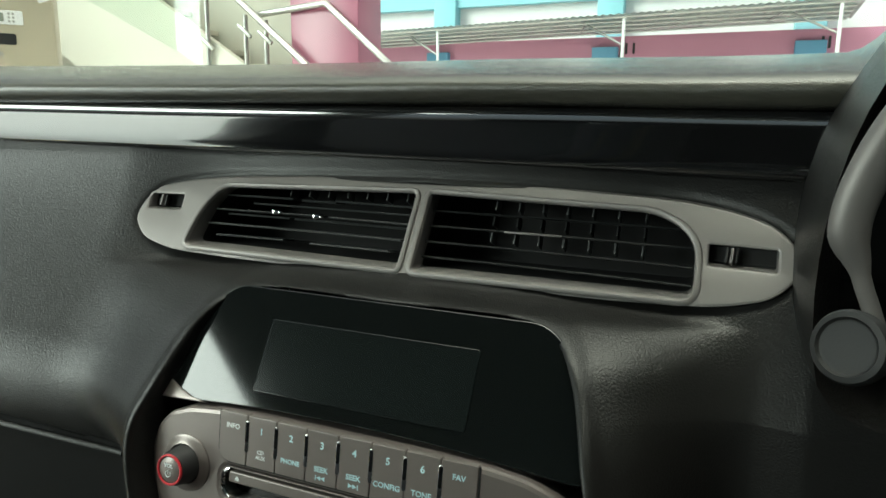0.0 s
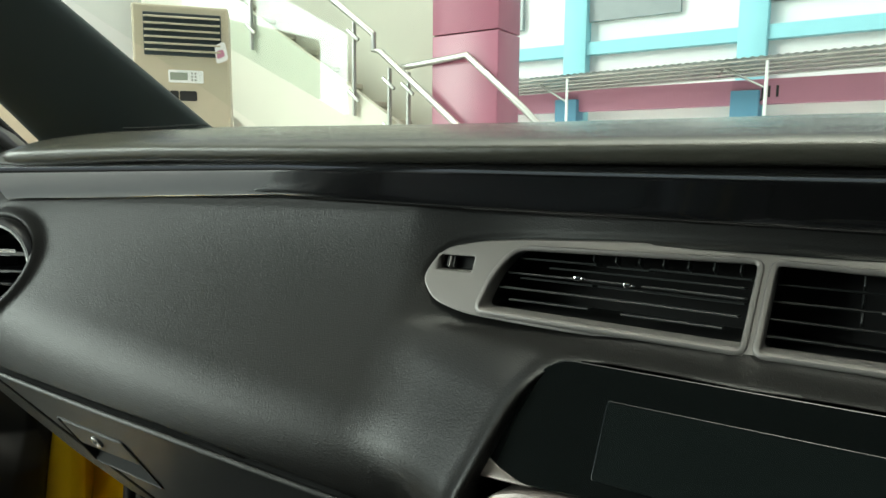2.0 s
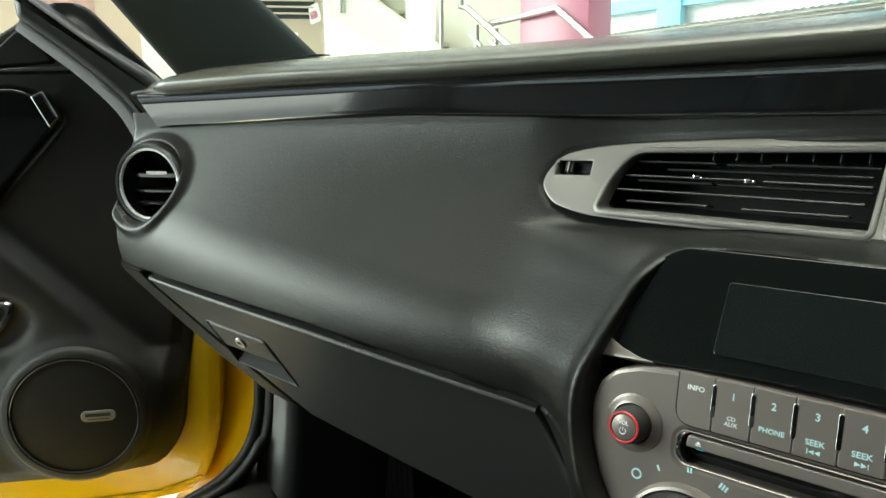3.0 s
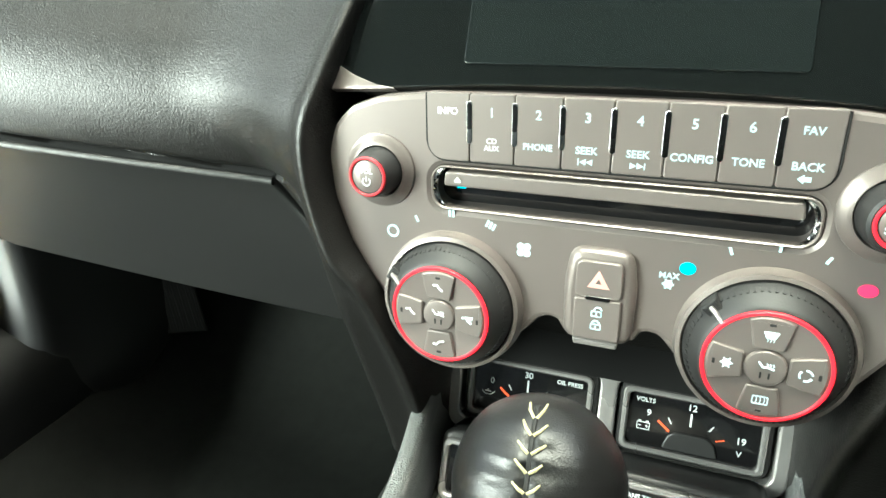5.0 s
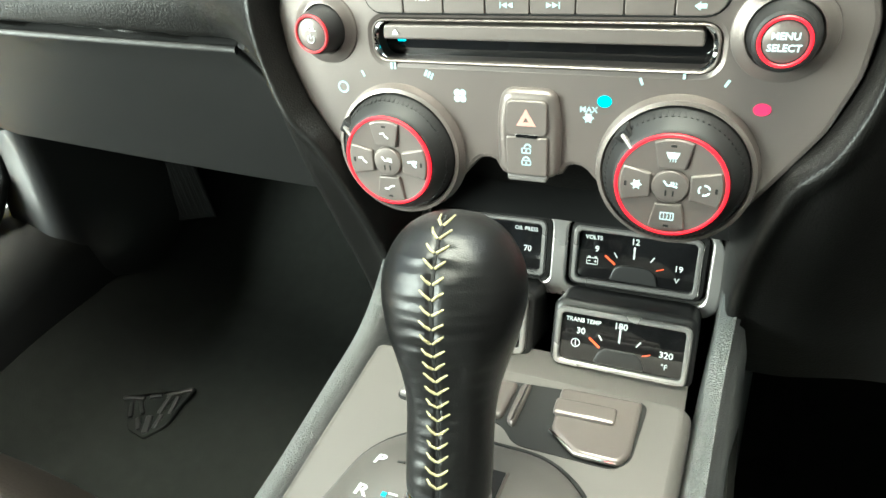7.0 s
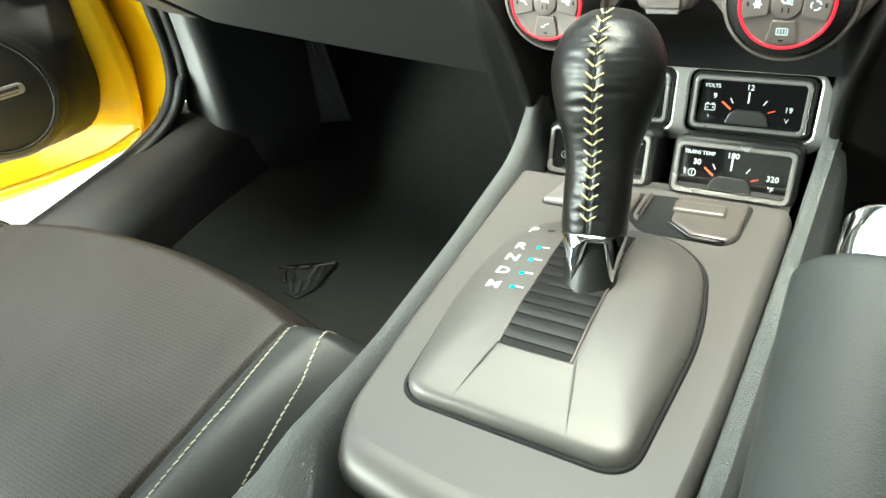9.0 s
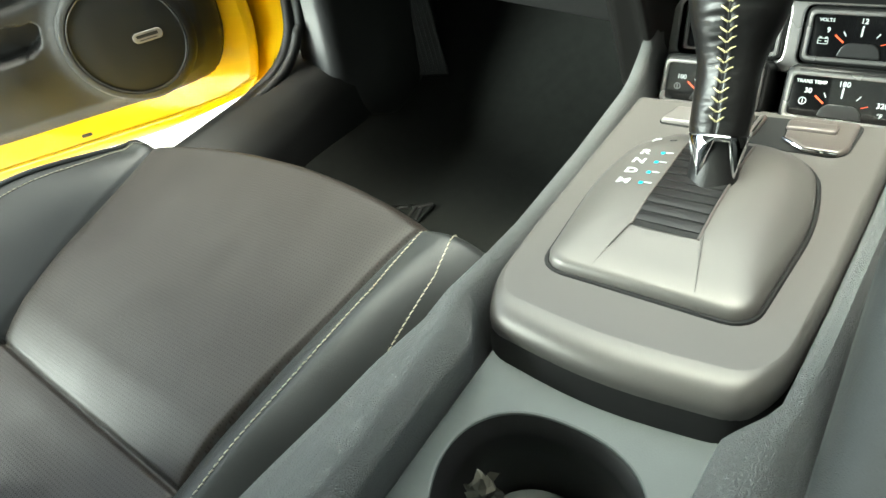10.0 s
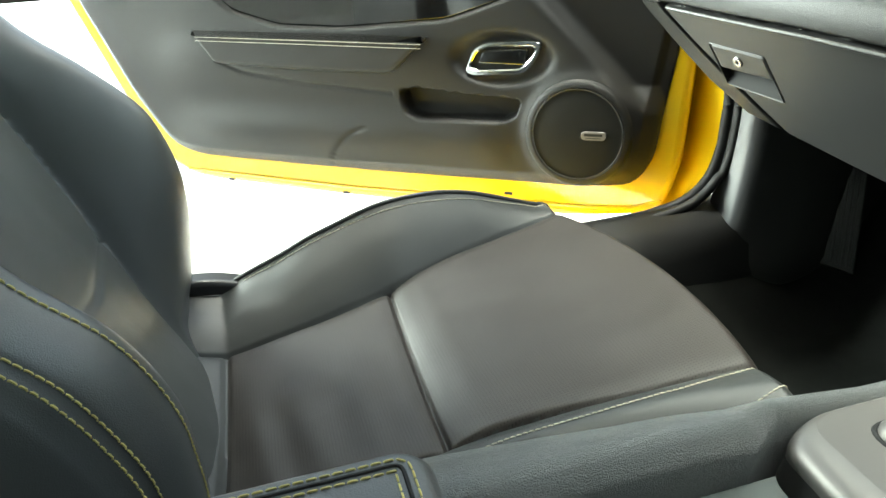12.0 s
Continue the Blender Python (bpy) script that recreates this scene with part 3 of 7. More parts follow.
# ---- long centre vent ----
vent = thing("centre_vent", (0, 0.12, 0.95), "satin silver twin air vent with black louvres in the dash", "air vent")
bm = bmesh.new()
plate_with_holes(bm, [p for p in BEZEL], [VENT_LEFT, VENT_RIGHT, rrect(0.030, 0.0115, 0.0012, 3, -0.2245, 0.9905), rrect(0.036, 0.0115, 0.0012, 3, 0.2130, 0.982)], lambda x, z, d: Vector((x, bezel_y(x, z) - 0.004 + d, z)), 0.014)
part("bezel", bm, SATIN, vent, "satin silver bezel", 18)
for poly in (VENT_LEFT, VENT_RIGHT):
    cx = sum(p[0] for p in poly) / len(poly)
    bm = bmesh.new()
    rings(bm, [[Vector((x, bezel_y(x, z) + d, z)) for x, z in inset(poly if poly is VENT_RIGHT else poly[::-1], -0.001)] for d in (0.008, 0.06)], True, False, True)
    part("vent_duct", bm, VOID, vent, "black vent cavity")


def vent_range(z, poly):
    """Where a level line enters and leaves an opening."""
    hit = []
    for a, b in zip(poly, poly[1:] + poly[:1]):
        if (a[1] > z) != (b[1] > z):
            hit.append(a[0] + (b[0] - a[0]) * (z - a[1]) / (b[1] - a[1]))
    return (min(hit), max(hit)) if len(hit) > 1 else None


def louvre(poly, z, a, b, drop, back, material):
    """One slat between the fractions a and b of an opening's width, sinking by drop towards its far end."""
    e = vent_range(z, poly)
    x0, x1 = e[0] + 0.0012 + (e[1] - e[0] - 0.0024) * a, e[0] + 0.0012 + (e[1] - e[0] - 0.0024) * b
    bm = bmesh.new()
    loops = []
    for x in span(x0, x1, 10):
        zz = z - drop * (x - x0) / max(x1 - x0, 1e-6)
        y = bezel_y(x, zz) + back
        loops.append([Vector((x, y, zz - 0.0008)), Vector((x, y - 0.0005, zz)), Vector((x, y, zz + 0.0007)), Vector((x, y + 0.014, zz - 0.0016)), Vector((x, y + 0.014, zz - 0.0030))])
    rings(bm, loops)
    part("louvre", bm, material, vent)


# the slats of one opening hang out of line, those of the other stand level
for z, a, b, drop, back in ((0.9965, 0.02, 0.37, 0.0006, 0.006), (0.9950, 0.42, 0.60, 0.0004, 0.007), (0.9958, 0.60, 0.99, 0.0010, 0.006), (0.9905, 0.18, 0.97, 0.0018, 0.009), (0.9855, 0.02, 0.55, 0.0012, 0.005), (0.9838, 0.60, 0.98, 0.0012, 0.006), (0.9815, 0.08, 0.40, 0.0010, 0.010), (0.9800, 0.42, 0.98, 0.0016, 0.012), (0.9745, 0.02, 0.97, 0.0030, 0.005), (0.9655, 0.08, 0.42, 0.0008, 0.008), (0.9640, 0.56, 0.93, 0.0008, 0.006)):
    louvre(VENT_LEFT, z, a, b, drop, back, VENT_GREY)
for z in (0.9935, 0.9830, 0.9722, 0.9620):
    louvre(VENT_RIGHT, z, 0.0, 1.0, 0.0, 0.006, VENT_BLACK)
for poly, first, last, rows in ((VENT_LEFT, 0.39, 0.95, ((0.9995, 0.0068),)), (VENT_RIGHT, 0.27, 0.83, ((0.9985, 0.0085), (0.9882, 0.0085), (0.9775, 0.0085)))):
    e = vent_range(0.98, poly)
    for z, tall in rows:
        for i in range(7):
            x = e[0] + (e[1] - e[0]) * (first + (last - first) * i / 6)
            bm = bmesh.new()
            box(bm, pose(x, bezel_y(x, z) + 0.0125, z, -26, 0, 0), 0.0012, 0.010, tall, 0.0003)
            part("fin", bm, VENT_GREY if z != 0.9882 else VENT_BLACK, vent)
for x, z in ((-0.127, 0.9857), (-0.090, 0.9842)):
    bm = bmesh.new()
    box(bm, pose(x, bezel_y(x, z) + 0.0040, z, 0, 0, 6), 0.0050, 0.004, 0.0034, 0.0008)
    box(bm, pose(x + 0.004, bezel_y(x, z) + 0.0046, z - 0.0002), 0.0030, 0.003, 0.0016, 0.0004)
    part("louvre_clip", bm, CHROME, vent, "small bright louvre clip")
bm = bmesh.new()
box(bm, pose(0.083, bezel_y(0.083, 0.9832) + 0.0045, 0.9832), 0.040, 0.003, 0.0012, 0.0004)
part("louvre_tab", bm, SATIN, vent, "small bright louvre tab")
for poly in (VENT_LEFT, VENT_RIGHT):
    bm = bmesh.new()
    ccw = poly if poly is VENT_RIGHT else poly[::-1]
    tube(bm, [Vector((x, bezel_y(x, z) - 0.0040, z)) for x, z in inset(ccw, -0.0024)], 0.0022, 8, True, 0.8, (0, 1, 0))
    part("opening_lip", bm, SATIN, vent, "raised satin lip round an opening")
for x, z, w in ((-0.2245, 0.9905, 0.030), (0.2130, 0.982, 0.036)):
    bm = bmesh.new()
    y = bezel_y(x, z)
    box(bm, pose(x, y + 0.010, z, 90 - 27, 0, -8 if x > 0 else 8), w + 0.004, 0.015, 0.008, 0.001)
    wheel = part("thumbwheel_slot", bm, VOID, vent, "dark thumbwheel slot")
    for i in range(9):
        if i in (0, 4, 5, 6, 7, 8):
            continue
        bm = bmesh.new()
        box(bm, pose(x + (i - 4) * 0.0027, y + 0.001 - 0.002 * (i == 2), z, 63, 0, 8 if x < 0 else -8), 0.0017, 0.0095, 0.006, 0.0005)
        part("wheel_rib", bm, SATIN if i == 2 else BLACK_PLASTIC, wheel)

# ---- round outer vent ----
rv = thing("round_vent", tuple(VENT_C), "round black air vent with chrome ring at the dash end", "air vent")
rm = facing(VENT_C + Vector((0.002, -0.004, 0)), (0.40, -0.90, 0.06))
bm = bmesh.new()
revolve(bm, [(0.0395, -0.01), (0.0395, 0.004), (0.041, 0.007), (0.0435, 0.0075), (0.046, 0.005), (0.047, 0.0), (0.047, -0.012)], rm, 56, False, False)
part("outer_ring", bm, DARK_PLASTIC, rv, "charcoal collar")
bm = bmesh.new()
tube(bm, [rm @ Vector((0.0395 * math.cos(a), 0.0395 * math.sin(a), 0.004)) for a in np.linspace(0, 2 * math.pi, 56, False)], 0.0021, 8, True)
part("chrome_ring", bm, mat("bright_vent_ring", (0.66, 0.66, 0.65), 0.34, metal=0.35), rv, "chrome ring")
bm = bmesh.new()
revolve(bm, [(0.0385, 0.002), (0.036, -0.015), (0.034, -0.05)], rm, 40, False, True)
part("barrel", bm, PIANO, rv, "gloss black vent barrel")
for i, v in enumerate((0.012, -0.006, -0.020)):
    bm = bmesh.new()
    w = 2 * math.sqrt(0.037 ** 2 - v * v) - 0.004
    box(bm, rm @ pose(0, v, -0.014, 20, 0, 0), w, 0.006 if i == 0 else 0.004, 0.014, 0.001)
    vane = part("vane", bm, PIANO, rv, "gloss black vane")
    if i == 0:
        # pale bar added as the white reflection on the top vane
        bm = bmesh.new()
        box(bm, rm @ pose(0.002, v + 0.0005, -0.0062, 20, 0, 0), 0.028, 0.0045, 0.0012, 0.0004)
        part("vane_glint", bm, RIM, vane, "bright bar standing in for a reflection on the vane")

# ---- centre stack: screen panel and radio ----
radio = thing("radio_panel", (0, 0.03, 0.74), "warm grey metallic car radio and climate panel with red-lit knobs", "car radio")


def face_y(z):
    return 0.15 * (z - 0.80)


def on_face(x, z, out=0.0):
    """A frame on the radio face: local x right, y up, z towards the seats."""
    up = Vector((0, 0.15, 1)).normalized()
    o = Vector((0, -1, 0.15)).normalized()
    return axes(Vector((x, face_y(z), z)) + o * out, Vector((1, 0, 0)), up, o)


# screen surround
scr_up = Vector((0, 0.60, 1)).normalized()
scr_out = Vector((0, -1, 0.60)).normalized()


def on_screen(x, z, out=0.0):
    return axes(Vector((x, 0.02 + 0.6 * (z - 0.875), z)) + scr_out * out, Vector((1, 0, 0)), scr_up, scr_out)


sm = on_screen(0, 0.90)
k = math.sqrt(1.36)
bm = bmesh.new()
prism(bm, rounded([(-0.152, -0.037), (-0.06, -0.031), (0.0, -0.030), (0.06, -0.031), (0.150, -0.037), (0.143, -0.010), (0.1355, 0.016), (0.122, 0.0415), (0.109, 0.0495), (-0.109, 0.0495), (-0.122, 0.0415), (-0.1355, 0.016), (-0.143, -0.010)], 0.012, 4), -0.012, 0.0, sm, 0.001)
part("screen_panel", bm, SCREEN, radio, "gloss black display panel")
bm = bmesh.new()
prism(bm, [(-0.150, -0.0368), (-0.110, -0.0350), (-0.122, -0.0325), (-0.134, -0.0285), (-0.1475, -0.0215)], -0.004, 0.0016, sm, 0.0006)
part("screen_fillet", bm, TAUPE, radio, "warm grey fillet under the display")
bm = bmesh.new()
prism(bm, rrect(0.150, 0.049, 0.002, 3, 0.0, 0.0035), -0.004, 0.0008, sm, 0.0005)
part("display", bm, SCREEN_LCD, radio, "switched-off smoked display")

# radio face with two round pods at its foot
right = [(0.0, 0.8715), (0.05, 0.8717), (0.092, 0.8710), (0.116, 0.8685), (0.133, 0.8630), (0.1435, 0.8530), (0.1482, 0.838), (0.1465, 0.815), (0.138, 0.790), (0.124, 0.768), (0.113, 0.752), (0.100, 0.735), (0.085, 0.7285), (0.068, 0.7285), (0.052, 0.736), (0.038, 0.752), (0.028, 0.763), (0.020, 0.7625), (0.018, 0.756), (0.0, 0.755)]
FACE = right + [(-x, z) for x, z in right[-2:0:-1]]
fm = on_face(0, 0.80)
zs = 1 / math.cos(math.atan(0.15))
bm = bmesh.new()
plate_with_holes(bm, rounded([(x, (z - 0.80) * zs) for x, z in FACE], 0.004, 2), [rrect(0.176, 0.0225, 0.008, 6, 0, 0.025 * zs)], lambda x, y, d: fm @ Vector((x, y, -d)), 0.035, 0.003, 0.016)
part("face_panel", bm, TAUPE, radio, "warm grey metallic face", 18)


def socket(x, z, r, parent, depth, flare=1.0):
    """The silver flare round a knob."""
    bm = bmesh.new()
    revolve(bm, [(r + 0.0065 * flare, -0.003), (r + 0.0055 * flare, 0.001), (r + 0.0035 * flare, depth * 0.55), (r + 0.002, depth), (r, depth + 0.0006), (r - 0.001, depth - 0.002), (r - 0.002, -0.003)], on_face(x, z), 48, False, False)
    part("knob_collar", bm, TAUPE, parent, "warm grey metallic collar")


# row of eight buttons
BX = [-0.0895, -0.0672, -0.0448, -0.0223, 0.0004, 0.0228, 0.0450, 0.0672, 0.0895]
for i in range(8):
    a, b = BX[i] + 0.0003, BX[i + 1] - 0.0003
    top, bot = 0.8718, 0.8395
    pts = [(a, bot), (b, bot), (b, top), (a, top)]
    r = [0.0012] * 4
    if i == 0:
        pts = [(a, bot), (b, bot), (b, top), (a, top)]
        r = [0.010, 0.0012, 0.0012, 0.0012]
    if i == 7:
        pts = [(a, bot), (b, bot), (b, top), (a, top)]
        r = [0.0012, 0.012, 0.0012, 0.0012]
    bm = bmesh.new()
    mm = on_face(0, 0.855)
    prism(bm, rounded([(x, (z - 0.855) * zs) for x, z in pts], r, 5), -0.004, 0.0016, mm, 0.00045, 2)
    key = part("radio_button", bm, BUTTON, radio, "grey metallic radio button")
    texts = [("INFO", ""), ("1", "CD\nAUX"), ("2", "PHONE"), ("3", "SEEK"), ("4", "SEEK"), ("5", "CONFIG"), ("6", "TONE"), ("FAV", "BACK")][i]
    cx = (a + b) / 2
    if texts[0]:
        lettering(texts[0], 0.0060 if len(texts[0]) == 1 else 0.0046, on_face(cx, 0.8632, 0.0017), LABEL_BLUE if i else LABEL_WHITE, key, 0.00009)
    if i == 1:
        lettering("CD", 0.0036, on_face(cx, 0.8500, 0.0017), LABEL_WHITE, key, 0.00005)
        lettering("AUX", 0.0036, on_face(cx, 0.8466, 0.0017), LABEL_WHITE, key, 0.00005)
    elif i > 1:
        lettering(texts[1], 0.0047 if i > 2 else 0.0042, on_face(cx, 0.8487, 0.0017), LABEL_BLUE, key, 0.00008)
    if i in (3, 4):
        s = 1 if i == 4 else -1
        bm = bmesh.new()
        for j in (0, 1):
            t0 = cx + s * (-0.003 + 0.0030 * j)
            ring_o = [(t0, -0.0014), (t0 + s * 0.0028, 0), (t0, 0.0014)]
            prism(bm, ring_o, 0, 0.0002, on_face(0, 0.8437, 0.0017))
        box(bm, on_face(cx + s * 0.0034, 0.8437, 0.0018), 0.0005, 0.003, 0.0003)
        part("arrow_mark", bm, LABEL_BLUE, key)
    if i == 7:
        bm = bmesh.new()
        prism(bm, [(cx - 0.0032, 0), (cx - 0.0006, -0.002), (cx - 0.0006, -0.001), (cx + 0.002, -0.001), (cx + 0.002, 0.001), (cx - 0.0006, 0.001), (cx - 0.0006, 0.002)], 0, 0.0002, on_face(0, 0.8437, 0.0017))
        part("arrow_mark", bm, LABEL_BLUE, key)
    if i:
        bm = bmesh.new()
        prism(bm, rrect(0.0030, 0.0205, 0.0014, 4), -0.002, 0.0019, on_face(BX[i], 0.8583), 0.0003)
        slot = part("button_divider", bm, CHROME, radio, "thin chrome slot between buttons")
        bm = bmesh.new()
        prism(bm, rrect(0.0021, 0.0125, 0.0010, 4), 0.0, 0.0021, on_face(BX[i], 0.8613))
        part("slot_shadow", bm, PIANO, slot)

bm = bmesh.new()
block = [(-0.0898, 0.8714), (-0.0898, 0.8520)] + [(-0.0798 - 0.0100 * math.cos(a), 0.8494 - 0.0102 * math.sin(a)) for a in np.linspace(0.1, 1.57, 8)]
block += [(0.0, 0.8391)] + [(-x, z) for x, z in block[::-1]]
tube(bm, [on_face(x, z, 0.0001).translation for x, z in block], 0.00075, 6)
part("block_groove", bm, VOID, radio, "dark groove round the radio buttons")

# disc slot
bm = bmesh.new()
frame_ring(bm, rrect(0.1765, 0.0230, 0.008, 6), rrect(0.1735, 0.0205, 0.0070, 6), -0.006, 0.0008, on_face(0, 0.8250), 0.0006, -0.014)
part("disc_slot_rim", bm, TAUPE, radio, "grey rim of the disc slot")
for s in (-1, 1):
    bm = bmesh.new()
    tube(bm, [on_face(0, 0.8250) @ Vector((s * (0.0795 + 0.0072 * math.cos(a)), 0.0100 * math.sin(a), -0.001)) for a in np.linspace(-1.35, 1.35, 12)], [0.0004 + 0.0013 * math.sin(math.pi * (i + 1) / 13) for i in range(12)], 8)
    part("slot_end", bm, CHROME, radio, "chrome end of the disc slot")
bm = bmesh.new()
prism(bm, rrect(0.1745, 0.0215, 0.0065, 6), -0.018, -0.013, on_face(0, 0.8250))
slot = part("disc_slot", bm, PIANO, radio, "gloss black disc slot")
bm = bmesh.new()
prism(bm, rounded([(-0.0815, 0.001), (0.0815, 0.001), (0.0805, 0.0085), (-0.0805, 0.0085)], 0.002), -0.014, 0.0006, on_face(0, 0.8250), 0.0010)
eject = part("eject_bar", bm, BUTTON, radio, "grey eject bar over the slot")
bm = bmesh.new()
prism(bm, [(-0.0018, 0.0), (0.0018, 0.0), (0, 0.0022)], 0, 0.0002, on_face(-0.0735, 0.8292, 0.0013))
box(bm, on_face(-0.0735, 0.8286, 0.0014), 0.0034, 0.0004, 0.0002)
part("eject_mark", bm, LABEL_WHITE, eject)
bm = bmesh.new()
box(bm, on_face(-0.0755, 0.8235, -0.0100), 0.005, 0.0022, 0.0008, 0.0003)
part("slot_lamp", bm, MARK_BLUE, slot, "small teal slot lamp")


def small_knob(x, z, r, words, lit):
    """A push knob with a red ring round its face."""
    kn = on_face(x, z)
    socket(x, z, r + 0.0015, radio, 0.003)
    bm = bmesh.new()
    revolve(bm, [(r + 0.0008, 0.0), (r + 0.0006, 0.003), (r, 0.004), (r - 0.0006, 0.012), (r - 0.0016, 0.0148), (r - 0.003, 0.0155)], kn, 48, False, True)
    knob = part("push_knob", bm, RUBBER, radio, "black rubber knob")
    bm = bmesh.new()
    rf = r * (0.66 if lit else 0.74)
    frame_ring(bm, circle(rf + 0.0012, 48), circle(rf - 0.0002, 48), 0.012, 0.0164, kn, 0.0004)
    part("lit_ring", bm, RING_RED if lit else RING_DIM, knob, "glowing red ring")
    bm = bmesh.new()
    revolve(bm, [(rf, 0.0150), (rf * 0.8, 0.0160), (rf * 0.4, 0.0164)], kn, 40, False, True)
    cap = part("knob_face", bm, BUTTON, knob, "warm grey metallic knob face")
    for i, wd in enumerate(words):
        lettering(wd, 0.0040 if lit else 0.0036, kn @ pose(0, (0.0024 - 0.0048 * i) if lit else 0.0030, 0.0166), LEGEND_LIT if lit else LABEL_WHITE, cap, 0.0001)
    if not lit:
        bm = bmesh.new()
        pts = [kn @ Vector((0.0021 * math.sin(a), -0.0022 + 0.0021 * math.cos(a), 0.0167)) for a in np.linspace(radians(40), radians(320), 18)]
        tube(bm, pts, 0.00035, 5)
        tube(bm, [kn @ Vector((0, -0.0020, 0.0167)), kn @ Vector((0, 0.0004, 0.0167))], 0.00035, 5)
        part("power_mark", bm, LABEL_WHITE, cap)


small_knob(-0.1165, 0.8310, 0.0122, ["VOL"], False)
small_knob(0.1125, 0.8325, 0.0142, ["MENU", "SELECT"], True)


def climate_knob(x, z, turn, legends, lit):
    """A large climate dial: black rubber barrel, red ring, four segments round a centre key."""
    r = 0.0340
    kn = on_face(x, z)
    socket(x, z, r + 0.0018, radio, 0.006, 0.6)
    bm = bmesh.new()
    revolve(bm, [(r + 0.0015, -0.004), (r + 0.0012, 0.003), (r + 0.0002, 0.007), (r - 0.0016, 0.0105), (r - 0.0040, 0.0140), (r - 0.0058, 0.0166), (r - 0.0070, 0.0178), (r - 0.0078, 0.0180)], kn, 72, False, True)
    dial = part("climate_dial", bm, RUBBER, radio, "black rubber climate dial")
    bm = bmesh.new()
    for i in range(72):
        a = 2 * math.pi * i / 72
        box(bm, kn @ pose(0, 0, 0, 0, 0, math.degrees(a)) @ pose(r - 0.0006, 0, 0.0075, 0, -22, 0), 0.0009, 0.0011, 0.008)
    part("knurling", bm, RUBBER, dial)
    rf = 0.0249
    bm = bmesh.new()
    frame_ring(bm, circle(rf + 0.0014, 64), circle(rf - 0.0002, 64), 0.0158, 0.0196, kn, 0.0004)
    part("lit_ring", bm, RING_RED, dial, "glowing red ring")
    bm = bmesh.new()
    revolve(bm, [(rf, 0.0148), (rf, 0.0190), (0.016, 0.0182), (0.006, 0.0182)], kn, 56, False, True)
    part("dial_floor", bm, BUTTON, dial, "grey metallic dial face")
    for i in range(4):
        a = math.pi / 2 * i + math.pi / 2
        w0, w1 = 0.0072, 0.0090
        pts = [(0.0090, -w0 * 0.86), (0.0135, -w0), (0.0222, -w1), (0.0235, -0.0050), (0.0240, 0.0), (0.0235, 0.0050), (0.0222, w1), (0.0135, w0), (0.0090, w0 * 0.86)]
        bm = bmesh.new()
        prism(bm, rounded(pts, 0.0008, 3), 0.0158, 0.0200, kn @ pose(0, 0, 0, 0, 0, math.degrees(a)), 0.0008, 3)
        seg = part("dial_key", bm, BUTTON, dial, "grey metallic dial key")
        bm = bmesh.new()
        ka = kn @ pose(0, 0, 0.0201, 0, 0, 0)
        c = Vector((math.cos(a), math.sin(a))) * 0.0155
        kind = legends[i]
        ma = ka @ Matrix.Translation((c.x, c.y, 0))
        if kind == "screen":
            prism(bm, rounded([(-0.0032, 0.0022), (0.0032, 0.0022), (0.0018, -0.0010), (-0.0018, -0.0010)][::-1], 0.0006), 0, 0.0002, ma)
            for q in (-0.0012, 0, 0.0012):
                tube(bm, [ma @ Vector((q, -0.0026, 0.0001)), ma @ Vector((q + 0.0003, -0.0018, 0.0001)), ma @ Vector((q, -0.0012, 0.0001))], 0.0002, 4)
        elif kind == "rear":
            frame_ring(bm, rrect(0.0066, 0.0042, 0.0006, 2), rrect(0.0056, 0.0032, 0.0005, 2), 0, 0.0002, ma, 0.00005)
            for q in (-0.0016, 0, 0.0016):
                tube(bm, [ma @ Vector((q, -0.0014, 0.0001)), ma @ Vector((q + 0.0003, 0, 0.0001)), ma @ Vector((q, 0.0014, 0.0001))], 0.00022, 4)
        elif kind == "snow":
            for q in range(3):
                tube(bm, [ma @ pose(0, 0, 0, 0, 0, 60 * q) @ Vector((-0.0026, 0, 0.0001)), ma @ pose(0, 0, 0, 0, 0, 60 * q) @ Vector((0.0026, 0, 0.0001))], 0.00036, 4)
            frame_ring(bm, circle(0.0019, 12), circle(0.0011, 12), 0, 0.0002, ma, 0.00005)
        elif kind == "loop":
            for q in range(3):
                tube(bm, [ma @ Vector((0.0025 * math.cos(b), 0.0025 * math.sin(b), 0.0001)) for b in np.linspace(radians(120 * q + 15), radians(120 * q + 95), 8)], 0.0005, 5)
        elif kind == "feet":
            tube(bm, [ma @ Vector(p) for p in ((-0.0032, -0.0008, 0.0001), (-0.0010, -0.0012, 0.0001), (0.0004, 0.0006, 0.0001), (0.0030, 0.0012, 0.0001))], 0.0006, 5)
        else:
            tube(bm, [ma @ Vector(p) for p in ((-0.0026, 0.0012, 0.0001), (-0.0004, 0.0016, 0.0001), (0.0006, -0.0002, 0.0001), (0.0024, -0.0014, 0.0001))], 0.0006, 5)
            if kind == "mixed":
                prism(bm, rounded([(-0.0005, 0.0022), (0.0032, 0.0022), (0.0026, 0.0002), (0.0004, 0.0002)][::-1], 0.0004), 0, 0.0002, ma)
        part("key_symbol", bm, LEGEND_LIT if lit or i == 3 else LABEL_WHITE, seg)
        bm = bmesh.new()
        box(bm, ka @ Matrix.Translation((math.cos(a) * 0.0208, math.sin(a) * 0.0208, 0)) @ pose(0, 0, 0, 0, 0, math.degrees(a)), 0.0012, 0.0026, 0.0004, 0.0003)
        part("key_lamp", bm, VOID, seg)
    bm = bmesh.new()
